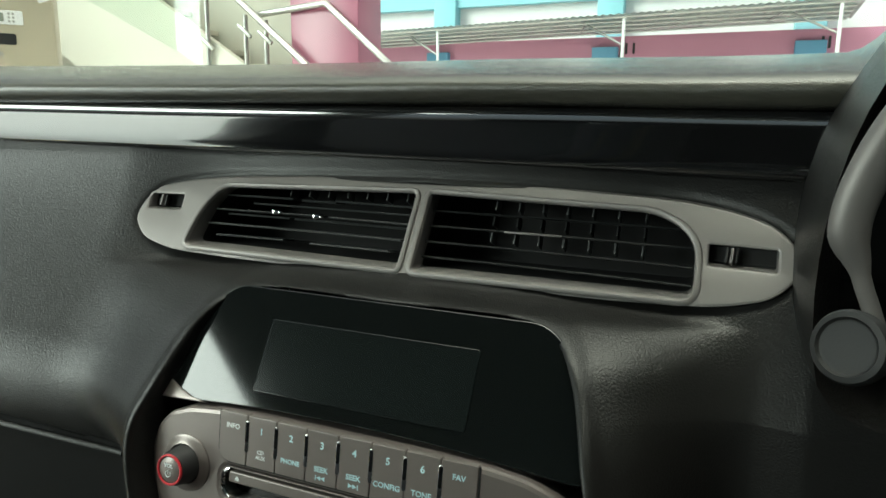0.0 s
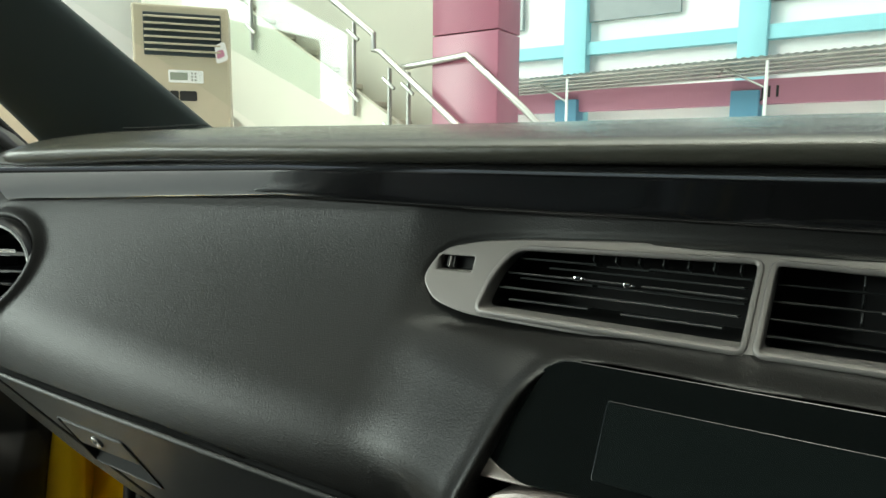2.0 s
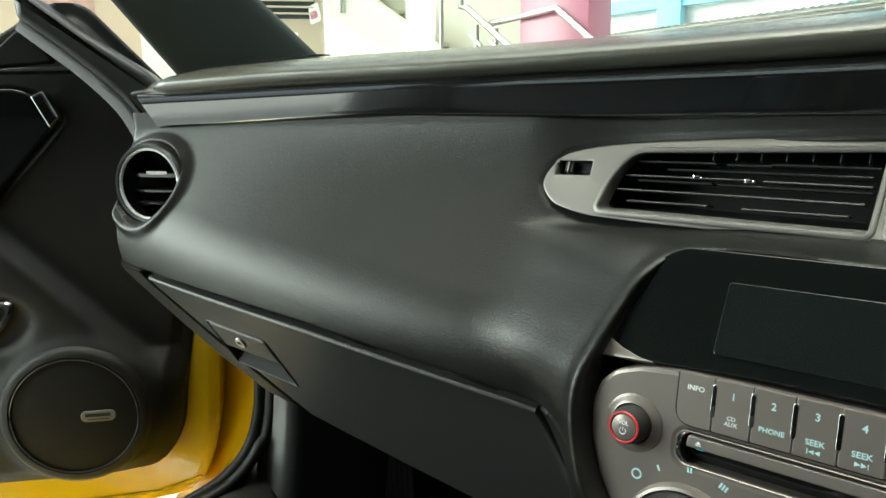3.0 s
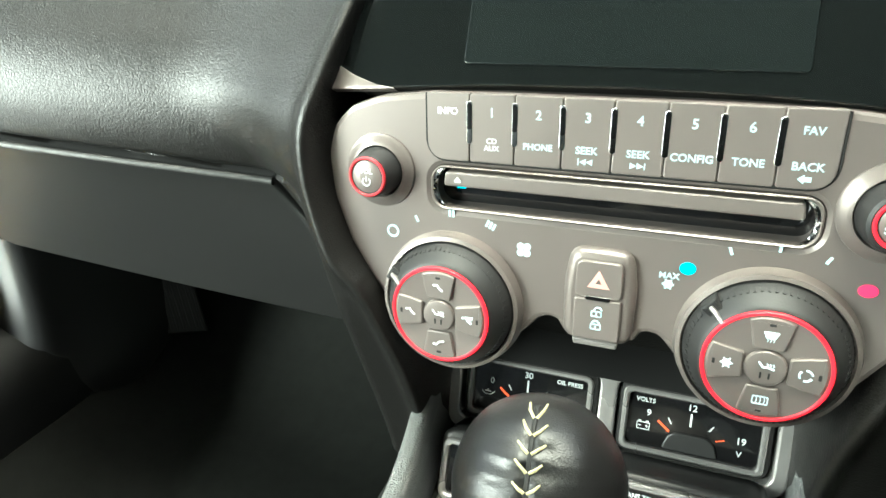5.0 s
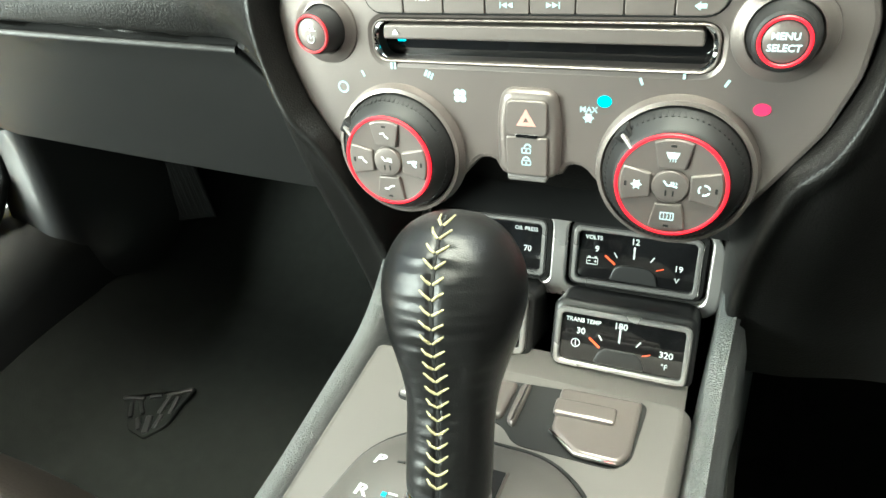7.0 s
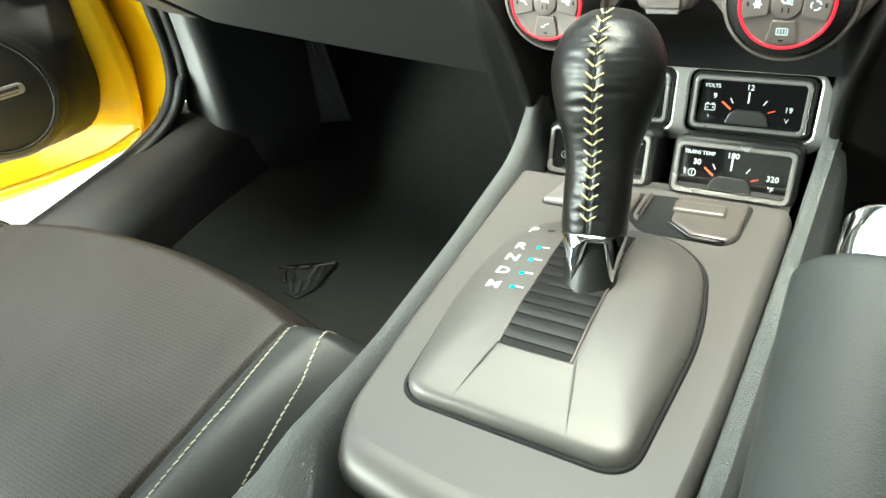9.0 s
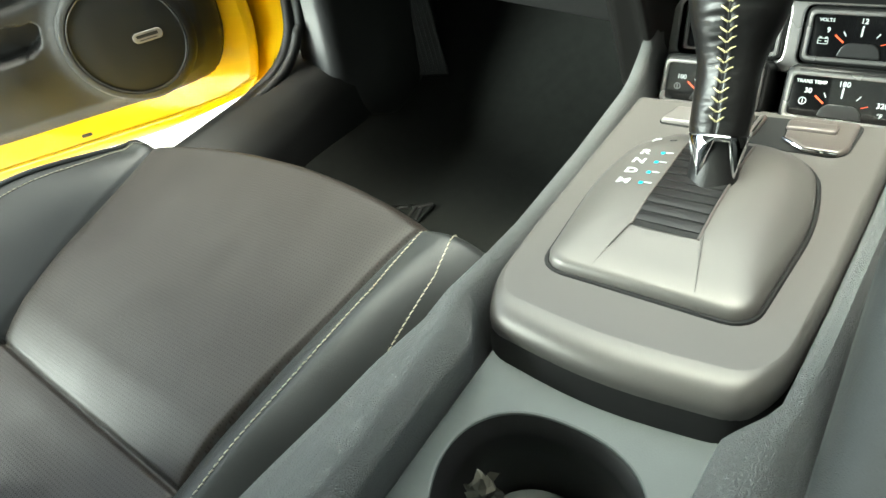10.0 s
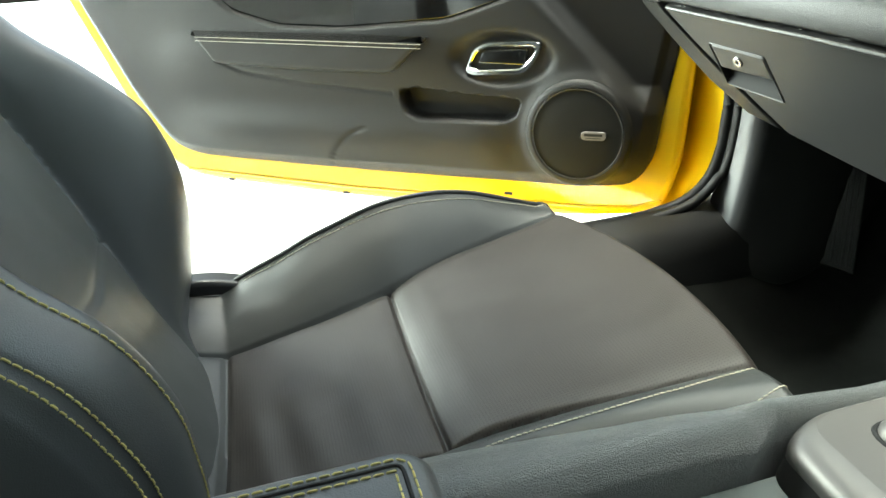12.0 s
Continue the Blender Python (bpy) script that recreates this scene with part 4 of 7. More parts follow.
    revolve(bm, [(0.0086, 0.0174), (0.0086, 0.0194), (0.0080, 0.0202), (0.0060, 0.0206), (0.0, 0.0204)], kn, 40, False, False)
    hub = part("dial_hub", bm, BUTTON, dial, "round seat-heater key")
    bm = bmesh.new()
    mh = kn @ pose(0, 0, 0.0207)
    tube(bm, [mh @ Vector(p) for p in ((-0.0030, 0.0034, 0), (-0.0012, 0.0010, 0), (0.0006, 0.0012, 0), (0.0034, 0.0004, 0))], 0.0005, 5)
    for q in (0.0002, 0.0014, 0.0026):
        tube(bm, [mh @ Vector((q, 0.0014, 0)), mh @ Vector((q + 0.0006, 0.0022, 0)), mh @ Vector((q, 0.0030, 0))], 0.0003, 4)
    part("heater_symbol", bm, LEGEND_LIT if lit else LABEL_WHITE, hub)
    for q in (-0.0017, 0.0017):
        bm = bmesh.new()
        box(bm, mh @ pose(q, -0.0030, -0.0001, 0, 0, 0), 0.0008, 0.0030, 0.0004, 0.0003)
        part("heater_lamp", bm, VOID, hub)
    # pointer notch
    bm = bmesh.new()
    pm = kn @ pose(0, 0, 0, 0, 0, turn)
    box(bm, pm @ pose(0.0285, 0, 0.0152, 0, 30, 0), 0.0100, 0.0020, 0.004, 0.0006)
    part("pointer", bm, SATIN, dial, "bright pointer bar")
    bm = bmesh.new()
    prism(bm, rounded([(0.0255, -0.0030), (0.0352, -0.0042), (0.0352, 0.0042), (0.0255, 0.0030)], 0.001), 0.0008, 0.0140, pm, 0.001)
    part("pointer_notch", bm, VOID, dial)


climate_knob(-0.0770, 0.7635, 150, ["face", "face", "feet", "mixed"], False)
climate_knob(0.0745, 0.7655, 138, ["screen", "snow", "rear", "loop"], True)

# printed scale marks round the dials
def mark(name, bm, material, text_label=""):
    part(name, bm, material, radio, text_label)


bm = bmesh.new()
frame_ring(bm, circle(0.0036, 28), circle(0.0024, 28), 0, 0.0003, on_face(-0.1110, 0.7985), 0.0001)
mark("fan_mark", bm, LABEL_BLUE)
for x, z, rot, w in ((-0.0968, 0.8068, 25, 1), (-0.0772, 0.8118, 0, 2), (-0.0562, 0.8078, -25, 3)):
    bm = bmesh.new()
    for q in range(w):
        box(bm, on_face(x, z) @ pose(0, 0, 0.0002, 0, 0, rot) @ pose((q - (w - 1) / 2) * 0.0019, 0, 0), 0.0012, 0.0036, 0.0004)
    mark("fan_mark", bm, LABEL_BLUE)
bm = bmesh.new()
for q in range(4):
    prism(bm, circle(0.0019, 16, 0.0023, 0), 0, 0.0003, on_face(-0.0388, 0.7972) @ pose(0, 0, 0, 0, 0, 45 + 90 * q))
mark("fan_symbol", bm, LABEL_BLUE)
for x, z, rot in ((0.0550, 0.8092, 22), (0.0742, 0.8130, -2), (0.0930, 0.8100, -28)):
    bm = bmesh.new()
    box(bm, on_face(x, z) @ pose(0, 0, 0.0002, 0, 0, rot), 0.0013, 0.0036, 0.0004)
    mark("heat_mark", bm, LABEL_BLUE)
bm = bmesh.new()
prism(bm, circle(0.0036, 28, ry=0.0030), 0, 0.0004, on_face(0.0382, 0.7985))
mark("cold_mark", bm, MARK_BLUE, "glowing blue cold mark")
bm = bmesh.new()
prism(bm, circle(0.0038, 28, ry=0.0029), 0, 0.0004, on_face(0.1092, 0.7988))
mark("hot_mark", bm, MARK_RED, "glowing red hot mark")
lettering("MAX", 0.0042, on_face(0.0305, 0.7938, 0.0003), LABEL_BLUE, radio, 0.00008)
bm = bmesh.new()
for q in range(3):
    box(bm, on_face(0.0305, 0.7896) @ pose(0, 0, 0.0002, 0, 0, 60 * q), 0.0054, 0.0009, 0.0003)
frame_ring(bm, circle(0.0021, 14), circle(0.0013, 14), 0, 0.0003, on_face(0.0305, 0.7896), 0.0001)
mark("frost_symbol", bm, LABEL_BLUE)

# hazard and door lock keys in their raised pod
bm = bmesh.new()
prism(bm, rounded([(-0.0165, -0.020), (0.0165, -0.020), (0.0175, 0.010), (0.0145, 0.0285), (-0.0145, 0.0285), (-0.0175, 0.010)], 0.007, 5), -0.03, 0.0055, on_face(0, 0.7755), 0.0045, 4)
pod = part("switch_pod", bm, TAUPE, radio, "warm grey metallic switch pod")
bm = bmesh.new()
prism(bm, rounded([(-0.0112, 0.0048), (0.0112, 0.0048), (0.0108, 0.0235), (-0.0108, 0.0235)], 0.0035, 4), 0.004, 0.0072, on_face(0, 0.7755), 0.0008)
hz = part("hazard_key", bm, BUTTON, pod, "grey hazard key with pink triangle")
bm = bmesh.new()
prism(bm, rounded([(-0.0112, -0.0175), (0.0112, -0.0175), (0.0112, 0.0042), (-0.0112, 0.0042)], 0.0016, 3), 0.004, 0.0072, on_face(0, 0.7755), 0.0008)
lk = part("lock_key", bm, BUTTON, pod, "grey door lock key")
bm = bmesh.new()
prism(bm, rounded([(-0.0105, -0.0215), (0.0105, -0.0215), (0.0112, -0.0180), (-0.0112, -0.0180)], 0.001, 3), 0.002, 0.0066, on_face(0, 0.7755), 0.001)
part("pod_chin", bm, SATIN, pod, "bright lower edge")
bm = bmesh.new()
prism(bm, rrect(0.0120, 0.0022, 0.0010, 3), 0.005, 0.0076, on_face(0, 0.7801), 0.0004)
part("key_gap", bm, PIANO, pod)
hm = on_face(0, 0.7892, 0.0073)
bm = bmesh.new()
frame_ring(bm, [(-0.0052, -0.0036), (0.0052, -0.0036), (0, 0.0054)], [(-0.0016, -0.0016), (0.0016, -0.0016), (0, 0.0012)], 0, 0.0003, hm, 0.0001)
part("warning_triangle", bm, HAZARD, hz, "pink warning triangle")
for zz, op in ((0.7722, 1), (0.7655, 0)):
    lm = on_face(0, zz, 0.0073)
    bm = bmesh.new()
    frame_ring(bm, rrect(0.0052, 0.0032, 0.0006, 2), rrect(0.0040, 0.0020, 0.0004, 2), 0, 0.0003, lm, 0.0001)
    tube(bm, [lm @ Vector((0.0017 * math.cos(a) + 0.0008 * op, 0.0016 + 0.0016 * math.sin(a) + 0.0004 * op, 0.0002)) for a in np.linspace(0.1 - 0.0, math.pi, 10)], 0.00045, 5)
    box(bm, lm @ pose(0, -0.0002, 0.0002), 0.0007, 0.0016, 0.0003)
    part("lock_symbol", bm, LABEL_BLUE, lk)

# ---- centre console ----
def plate_z(y):
    return 0.640 - 0.068 * (y + 0.06)


console = thing("centre_console", (0, -0.25, 0.30), "dark grey plastic centre console with silver gear plate", "centre console")


def rail_points(y, s):
    """Cross-section of the console side rail, from its inner foot over the ridge to the floor."""
    f = step(y, -0.06, 0.10)
    lift = 0.055 * f
    rear = 1 - step(y, -0.36, -0.32)
    inner = lerp_table(y, [(-0.62, 0.072), (-0.36, 0.076), (-0.33, 0.090), (-0.03, 0.103), (0.10, 0.112)])
    zi = lerp_table(y, [(-0.62, 0.627), (-0.36, 0.627), (-0.33, 0.636), (0.0, 0.625), (0.1, 0.65)]) + lift * 0.4
    top = lerp_table(y, [(-0.62, 0.675), (-0.40, 0.673), (-0.33, 0.665), (-0.25, 0.652), (-0.15, 0.645), (-0.04, 0.643), (0.12, 0.64)]) + lift
    out = lerp_table(y, [(-0.62, 0.133), (-0.55, 0.130), (-0.48, 0.124), (-0.437, 0.119), (-0.36, 0.113), (-0.27, 0.112), (-0.2, 0.115), (-0.1, 0.117), (0.0, 0.121), (0.12, 0.135)])
    lip, ridge = inner - 0.005 * rear, inner + 0.008 + 0.004 * rear
    pts = [(inner - 0.002, zi - 0.03), (inner, zi), (lip, top - 0.016), (lip + 0.0012, top - 0.0105), (ridge - 0.006, top - 0.0030), (ridge - 0.002, top - 0.0004), (ridge + 0.003, top), (ridge + 0.3 * (out - ridge), top - 0.0015), (ridge + 0.65 * (out - ridge), top - 0.006), (out - 0.004, top - 0.0115), (out, top - 0.020), (out + 0.004, top - 0.05), (out + 0.012, 0.45), (out + 0.02, 0.26)]
    return [Vector((s * x, y, z)) for x, z in pts]


for s in (-1, 1):
    bm = bmesh.new()
    rings(bm, [rail_points(y, s) for y in np.linspace(-0.66, 0.16, 110)], False)
    part("side_rail", bm, CONSOLE, console, "grained grey soft plastic side rail", 60)

# tray with the cup holder
CUP = Vector((-0.002, -0.4215))


def cup_outline(r, n=56):
    out = []
    for i in range(n):
        a = 2 * math.pi * i / n
        q = 1 + 0.06 * math.cos(3 * (a - math.pi / 2)) * -1
        out.append((CUP.x + r * q * math.cos(a), CUP.y + r * q * math.sin(a)))
    return out


bm = bmesh.new()
plate_with_holes(bm, rounded([(-0.073, -0.60), (0.073, -0.60), (0.073, -0.335), (-0.073, -0.335)], 0.004, 2), [cup_outline(0.0560)], lambda x, y, d: Vector((x, y, 0.6285 - d)), 0.02, 0.0015, 0.004)
part("tray", bm, TRAY, console, "grey plastic tray", 18)
bm = bmesh.new()
rings(bm, [[(x, y, z) for x, y in cup_outline(r)] for r, z in ((0.0562, 0.6270), (0.0550, 0.6255), (0.0500, 0.6190), (0.0485, 0.6150), (0.0475, 0.60), (0.0440, 0.555))], True, False, False)
part("cup_well", bm, BLACK_PLASTIC, console, "dark cup holder well", 50)
bm = bmesh.new()
holes = [circle(0.0052, 14, CUP.x + 0.024 * math.cos(a), CUP.y + 0.024 * math.sin(a)) for a in np.linspace(0, 2 * math.pi, 7, False)] + [circle(0.0045, 14, CUP.x, CUP.y)]
plate_with_holes(bm, cup_outline(0.0430, 40), holes, lambda x, y, d: Vector((x, y, 0.5660 - d)), 0.010, 0.001, 0.008)
part("cup_mat", bm, TRAY, console, "grey rubber cup mat with round holes", 18)
bm = bmesh.new()
prism(bm, cup_outline(0.0445, 40), 0.548, 0.552)
part("cup_floor", bm, VOID, console)

# crumpled clear wrapper in the cup holder
bm = bmesh.new()
for i, (w, h) in enumerate(((0.010, 0.045), (0.009, 0.040))):
    rows = []
    for v in range(9):
        rows.append([bm.verts.new((CUP.x - 0.041 + 0.004 * i + (u - 2) * w / 3 * (1 - 0.5 * v / 8) + random.uniform(-0.002, 0.002), CUP.y + 0.006 + 0.004 * i + random.uniform(-0.003, 0.003) + (u - 2) * 0.003, 0.570 + h * v / 8 + random.uniform(-0.001, 0.001))) for u in range(5)])
    for a, b in zip(rows, rows[1:]):
        for q in range(4):
            bm.faces.new((a[q], a[q + 1], b[q + 1], b[q]))
WRAP = mat("crinkled_film", (0.30, 0.28, 0.22), 0.12, coat=0.8, vary=0.5, vary_scale=60)
single("plastic_wrapper", bm, WRAP, "crumpled clear plastic wrapper in the cup holder", "wrapper", angle=5)

# silver gear plate: a flat top that rolls over into a sloping rear skirt
def plate_outline(half):
    """Closed outline from its passenger half, front to rear."""
    pts = half + [(-x, y) for x, y in half[::-1] if x < -1e-6]
    return rounded(pts, [0.004, 0.05, 0.05, 0.02, 0.014, 0.05, 0.014, 0.02, 0.05, 0.05, 0.004], 5)


PLATE = plate_outline([(-0.101, -0.048), (-0.099, -0.12), (-0.0945, -0.24), (-0.089, -0.310), (-0.0745, -0.3385), (0.0, -0.3480)])
PLATE_TOP = plate_outline([(-0.0935, -0.050), (-0.0915, -0.12), (-0.0885, -0.24), (-0.0845, -0.298), (-0.0730, -0.3180), (0.0, -0.3255)])
bm = bmesh.new()
loops = [[Vector((x, y, plate_z(y) - 0.0190)) for x, y in PLATE]]
for q in np.linspace(0, math.pi / 2, 9):
    loops.append([Vector((a[0] + (b[0] - a[0]) * (1 - math.cos(q)), a[1] + (b[1] - a[1]) * (1 - math.cos(q)), plate_z(a[1]) - 0.0140 * (1 - math.sin(q)))) for a, b in zip(PLATE, PLATE_TOP)])
rings(bm, loops, True, False, True)
plate = part("gear_plate", bm, PLATE_PAINT, console, "satin silver gear plate", 50)
bm = bmesh.new()
rings(bm, [[Vector((x, y, plate_z(y) - 0.0012 - 0.025 * step(y, -0.056, -0.030))) for x in span(-0.096, 0.096, 9)] for y in np.linspace(-0.062, -0.002, 20)], False)
part("plate_apron", bm, PLATE_PAINT, console, "satin silver slope down to the gauges", 60)
# black base; its flared rear foot draws the plate's shadow on the tray
bm = bmesh.new()
rings(bm, [[Vector((x * 0.985, y * 0.993 - dy * step(-y, 0.28, 0.34), plate_z(y) - 0.010 if dy == 0 else z)) for x, y in PLATE] for z, dy in ((0.585, 0.0095), (0.6295, 0.0085), (0.64, 0.0))])
part("plate_base", bm, VOID, console, "black base under the gear plate, its foot a painted shadow strip")

# raised shroud round the gear gate
SHROUD = rounded([(-0.0640, -0.286), (0.0640, -0.286), (0.0725, -0.185), (0.062, -0.128), (0.036, -0.106), (-0.036, -0.106), (-0.062, -0.128), (-0.0725, -0.185)], [0.015, 0.015, 0.05, 0.03, 0.03, 0.03, 0.03, 0.05], 6)
SHROUD = [(x, y - 0.0025 * max(0, 1 - (x / 0.06) ** 2) * (1 if y < -0.26 else 0)) for x, y in SHROUD]
SHROUD_LINE = np.array(SHROUD)
GATE = (-0.0215, 0.0205, -0.243, -0.132)


def shroud_z(x, y):
    """Height of the raised gear shroud above its plate."""
    d = max(0.0, float(outline_distance(np.array([x]), np.array([y]), SHROUD_LINE)[0]))
    edge = math.sqrt(max(0.0, 1 - (1 - min(1, d / 0.0045)) ** 2))
    flank = 0.0080 + 0.62 * d
    back = 0.0080 + 0.0148 * min(1.0, max(0, y + 0.287) / 0.074)
    low = min(flank, back, 0.0225)
    for a, b in ((flank, back), (flank, 0.0225), (back, 0.0225)):
        low -= 0.0018 * max(0.0, 1 - abs(a - b) / 0.0072) ** 2 * max(0.0, 1 - (min(a, b) - low) / 0.003)
    ridge = 0.0012 * math.exp(-((abs(x) - 0.026) / 0.004) ** 2) * step(-y, 0.22, 0.25) * (1 - step(-y, 0.255, 0.28))
    return plate_z(y) + edge * low + ridge - 0.004 * step(y, -0.16, -0.10) * edge


bm = bmesh.new()
c = Vector((0.0, -0.185))
rim = []
for a, b in zip(SHROUD, SHROUD[1:] + SHROUD[:1]):
    rim += [a, ((a[0] + b[0]) / 2, (a[1] + b[1]) / 2)]
loops = []
for t in (1.0, 0.985, 0.96, 0.93, 0.89, 0.84, 0.78, 0.71, 0.63, 0.54, 0.45, 0.36, 0.27, 0.18, 0.09):
    lp = []
    for x, y in rim:
        px, py = c.x + (x - c.x) * t, c.y + (y - c.y) * t
        z = shroud_z(px, py)
        if t == 1.0:
            z = plate_z(py) - 0.002
        lp.append(Vector((px, py, z)))
    loops.append(lp)
rings(bm, loops, True, False, True)
shroud = part("gear_shroud", bm, PLATE_PAINT, console, "satin silver raised gear shroud", 60)
for s in (-1, 1):
    bm = bmesh.new()
    path = [Vector((s * (0.0215 + 0.010 * q), -0.238 - 0.042 * q, 0)) for q in np.linspace(0, 1, 14)]
    tube(bm, [Vector((p.x, p.y, shroud_z(p.x, p.y) - 0.0001)) for p in path], [0.0009 * (1 - 0.75 * i / 13) for i in range(14)], 8)
    part("shroud_crease", bm, PLATE_PAINT, shroud)
bm = bmesh.new()
tube(bm, [Vector((x, y, plate_z(y) + 0.0006)) for x, y in inset(SHROUD, -0.0008)], 0.0017, 6, True)
part("shroud_gap", bm, VOID, console, "dark gap round the shroud")

# gate: dark sliding slats
bm = bmesh.new()
sheet(bm, lambda x, y: Vector((x, y, shroud_z(x, y) + 0.0008)), list(np.linspace(GATE[0], GATE[1], 9)), list(np.linspace(GATE[2], GATE[3], 28)))
gate = part("gear_gate", bm, VOID, console, "dark gear gate")
for i in range(10):
    y0 = GATE[2] + 0.0045 + i * 0.0088
    bm = bmesh.new()
    rings(bm, [[Vector((x, y0 + dy, shroud_z(x, y0 + dy) + dz)) for x in np.linspace(GATE[0] + 0.001, GATE[1] - 0.001, 8)] for dy, dz in ((0.0, 0.0008), (0.0002, 0.0016), (0.0038, 0.0020), (0.0074, 0.0013), (0.0078, 0.0008))], False)
    part("gate_slat", bm, BLACK_PLASTIC, gate)
for x0 in (GATE[0], GATE[1]):
    bm = bmesh.new()
    tube(bm, [Vector((x0, y, shroud_z(x0, y) + 0.0006)) for y in np.linspace(GATE[2], GATE[3], 20)], 0.0009, 6)
    part("gate_edge", bm, TAUPE, gate)
for t, y in (("P", -0.1440), ("R", -0.1640), ("N", -0.1765), ("D", -0.1900), ("M", -0.2035)):
    x = -0.0440
    dx = (shroud_z(x + 0.003, y) - shroud_z(x - 0.003, y)) / 0.006
    dy = (shroud_z(x, y + 0.003) - shroud_z(x, y - 0.003)) / 0.006
    o = Vector((-dx, -dy, 1)).normalized()
    lm = facing(Vector((x, y, shroud_z(x, y))) + o * 0.0006, o, (0.06, 1, 0))
    lettering(t, 0.0110, lm @ Matrix.Diagonal((1.15, 0.8, 1, 1)), LABEL_WHITE, shroud, 0.00025)
    bm = bmesh.new()
    x2 = -0.0320
    box(bm, facing(Vector((x2, y + 0.001, shroud_z(x2, y) + 0.0004)), o, (0.06, 1, 0)), 0.0052 if t == "P" else 0.0026, 0.0012 if t == "P" else 0.0024, 0.0008, 0.0002)
    part("gear_lamp", bm, DARK_PLASTIC if t == "P" else MARK_BLUE, shroud, "" if t == "P" else "small teal gear lamp")
    if t != "P":
        bm = bmesh.new()
        x3 = -0.0275
        box(bm, facing(Vector((x3, y + 0.002, shroud_z(x3, y) + 0.0006)), o, (0.06, 1, 0)), 0.0052, 0.0009, 0.0006)
        part("gear_tick", bm, LABEL_WHITE, shroud)

# lidded recess ahead of the shroud
def on_plate(x, y, out=0.0, turn=0):
    o = Vector((0, 0.068, 1)).normalized()
    return axes(Vector((x, y, plate_z(y))) + o * out, Vector((1, 0, 0)), Vector((0, 1, -0.068)).normalized(), o) @ pose(0, 0, 0, 0, 0, turn)


pm = on_plate(0, -0.076)
bm = bmesh.new()
prism(bm, rounded([(-0.066, -0.014), (0.002, -0.014), (0.012, -0.026), (0.066, -0.026), (0.074, -0.018), (0.077, 0.024), (-0.060, 0.014)], 0.007, 4), -0.01, 0.0006, pm)
recess = part("lid_recess", bm, VOID, console, "dark outline of the socket lids")
for pts, m_, lab in (([(-0.064, -0.012), (-0.030, -0.012), (-0.030, 0.013), (-0.058, 0.013)], SATIN, "silver push lid"), ([(-0.028, -0.012), (0.001, -0.012), (0.003, 0.016), (-0.028, 0.015)], TAUPE, "grey socket lid"), ([(0.004, -0.012), (0.009, -0.016), (0.011, 0.018), (0.005, 0.016)], TAUPE, "narrow grey strip"), ([(0.030, -0.012), (0.046, -0.024), (0.068, -0.024), (0.073, -0.016), (0.074, 0.0215), (0.028, 0.020)], TAUPE, "grey socket lid with chamfered front")):
    bm = bmesh.new()
    prism(bm, rounded(pts, 0.003, 4), -0.004, 0.0042, pm, 0.0022, 3)
    lid = part("socket_lid", bm, m_, console, lab)
bm = bmesh.new()
tube(bm, [pm @ Vector(p) for p in ((0.029, -0.0125, 0.003), (0.0455, -0.0245, 0.003), (0.067, -0.0245, 0.003))], 0.0010, 6)
part("lid_edge", bm, CHROME, lid, "bright chamfered edge")
bm = bmesh.new()
box(bm, pm @ pose(0.045, 0.004, 0.0050, 0, 0, 2), 0.034, 0.012, 0.004, 0.0018)
part("lid_grip", bm, TAUPE, lid)

# ---- four gauges ----
gauges = thing("gauge_pack", (0, 0.04, 0.62), "four rectangular console gauges with silver rims", "gauges")


def on_gauge(x, y, z, lean=0.36):
    """A frame on a gauge face that leans back."""
    up, out = Vector((0, lean, math.sqrt(1 - lean * lean))), Vector((0, -math.sqrt(1 - lean * lean), lean))
    return axes(Vector((x, y, z)), Vector((1, 0, 0)), up, out)


um = on_gauge(0, 0.055, 0.656)
bm = bmesh.new()
plate_with_holes(bm, rounded([(-0.107, -0.034), (0.107, -0.034), (0.1085, 0.012), (0.098, 0.0285), (-0.098, 0.0285), (-0.1085, 0.012)], 0.012, 5), [rrect(0.0930, 0.0490, 0.007, 5, -0.0520, -0.001), rrect(0.0930, 0.0490, 0.007, 5, 0.0520, -0.001)], lambda x, y, d: um @ Vector((x, y, 0.006 - d)), 0.02, 0.0016, 0.02)
part("pack_frame", bm, RIM, gauges, "satin silver twin frame", 18)
bm = bmesh.new()
prism(bm, rrect(0.205, 0.06, 0.006), -0.06, -0.008, um)
part("pack_back", bm, BLACK_PLASTIC, gauges, "black gauge housing")


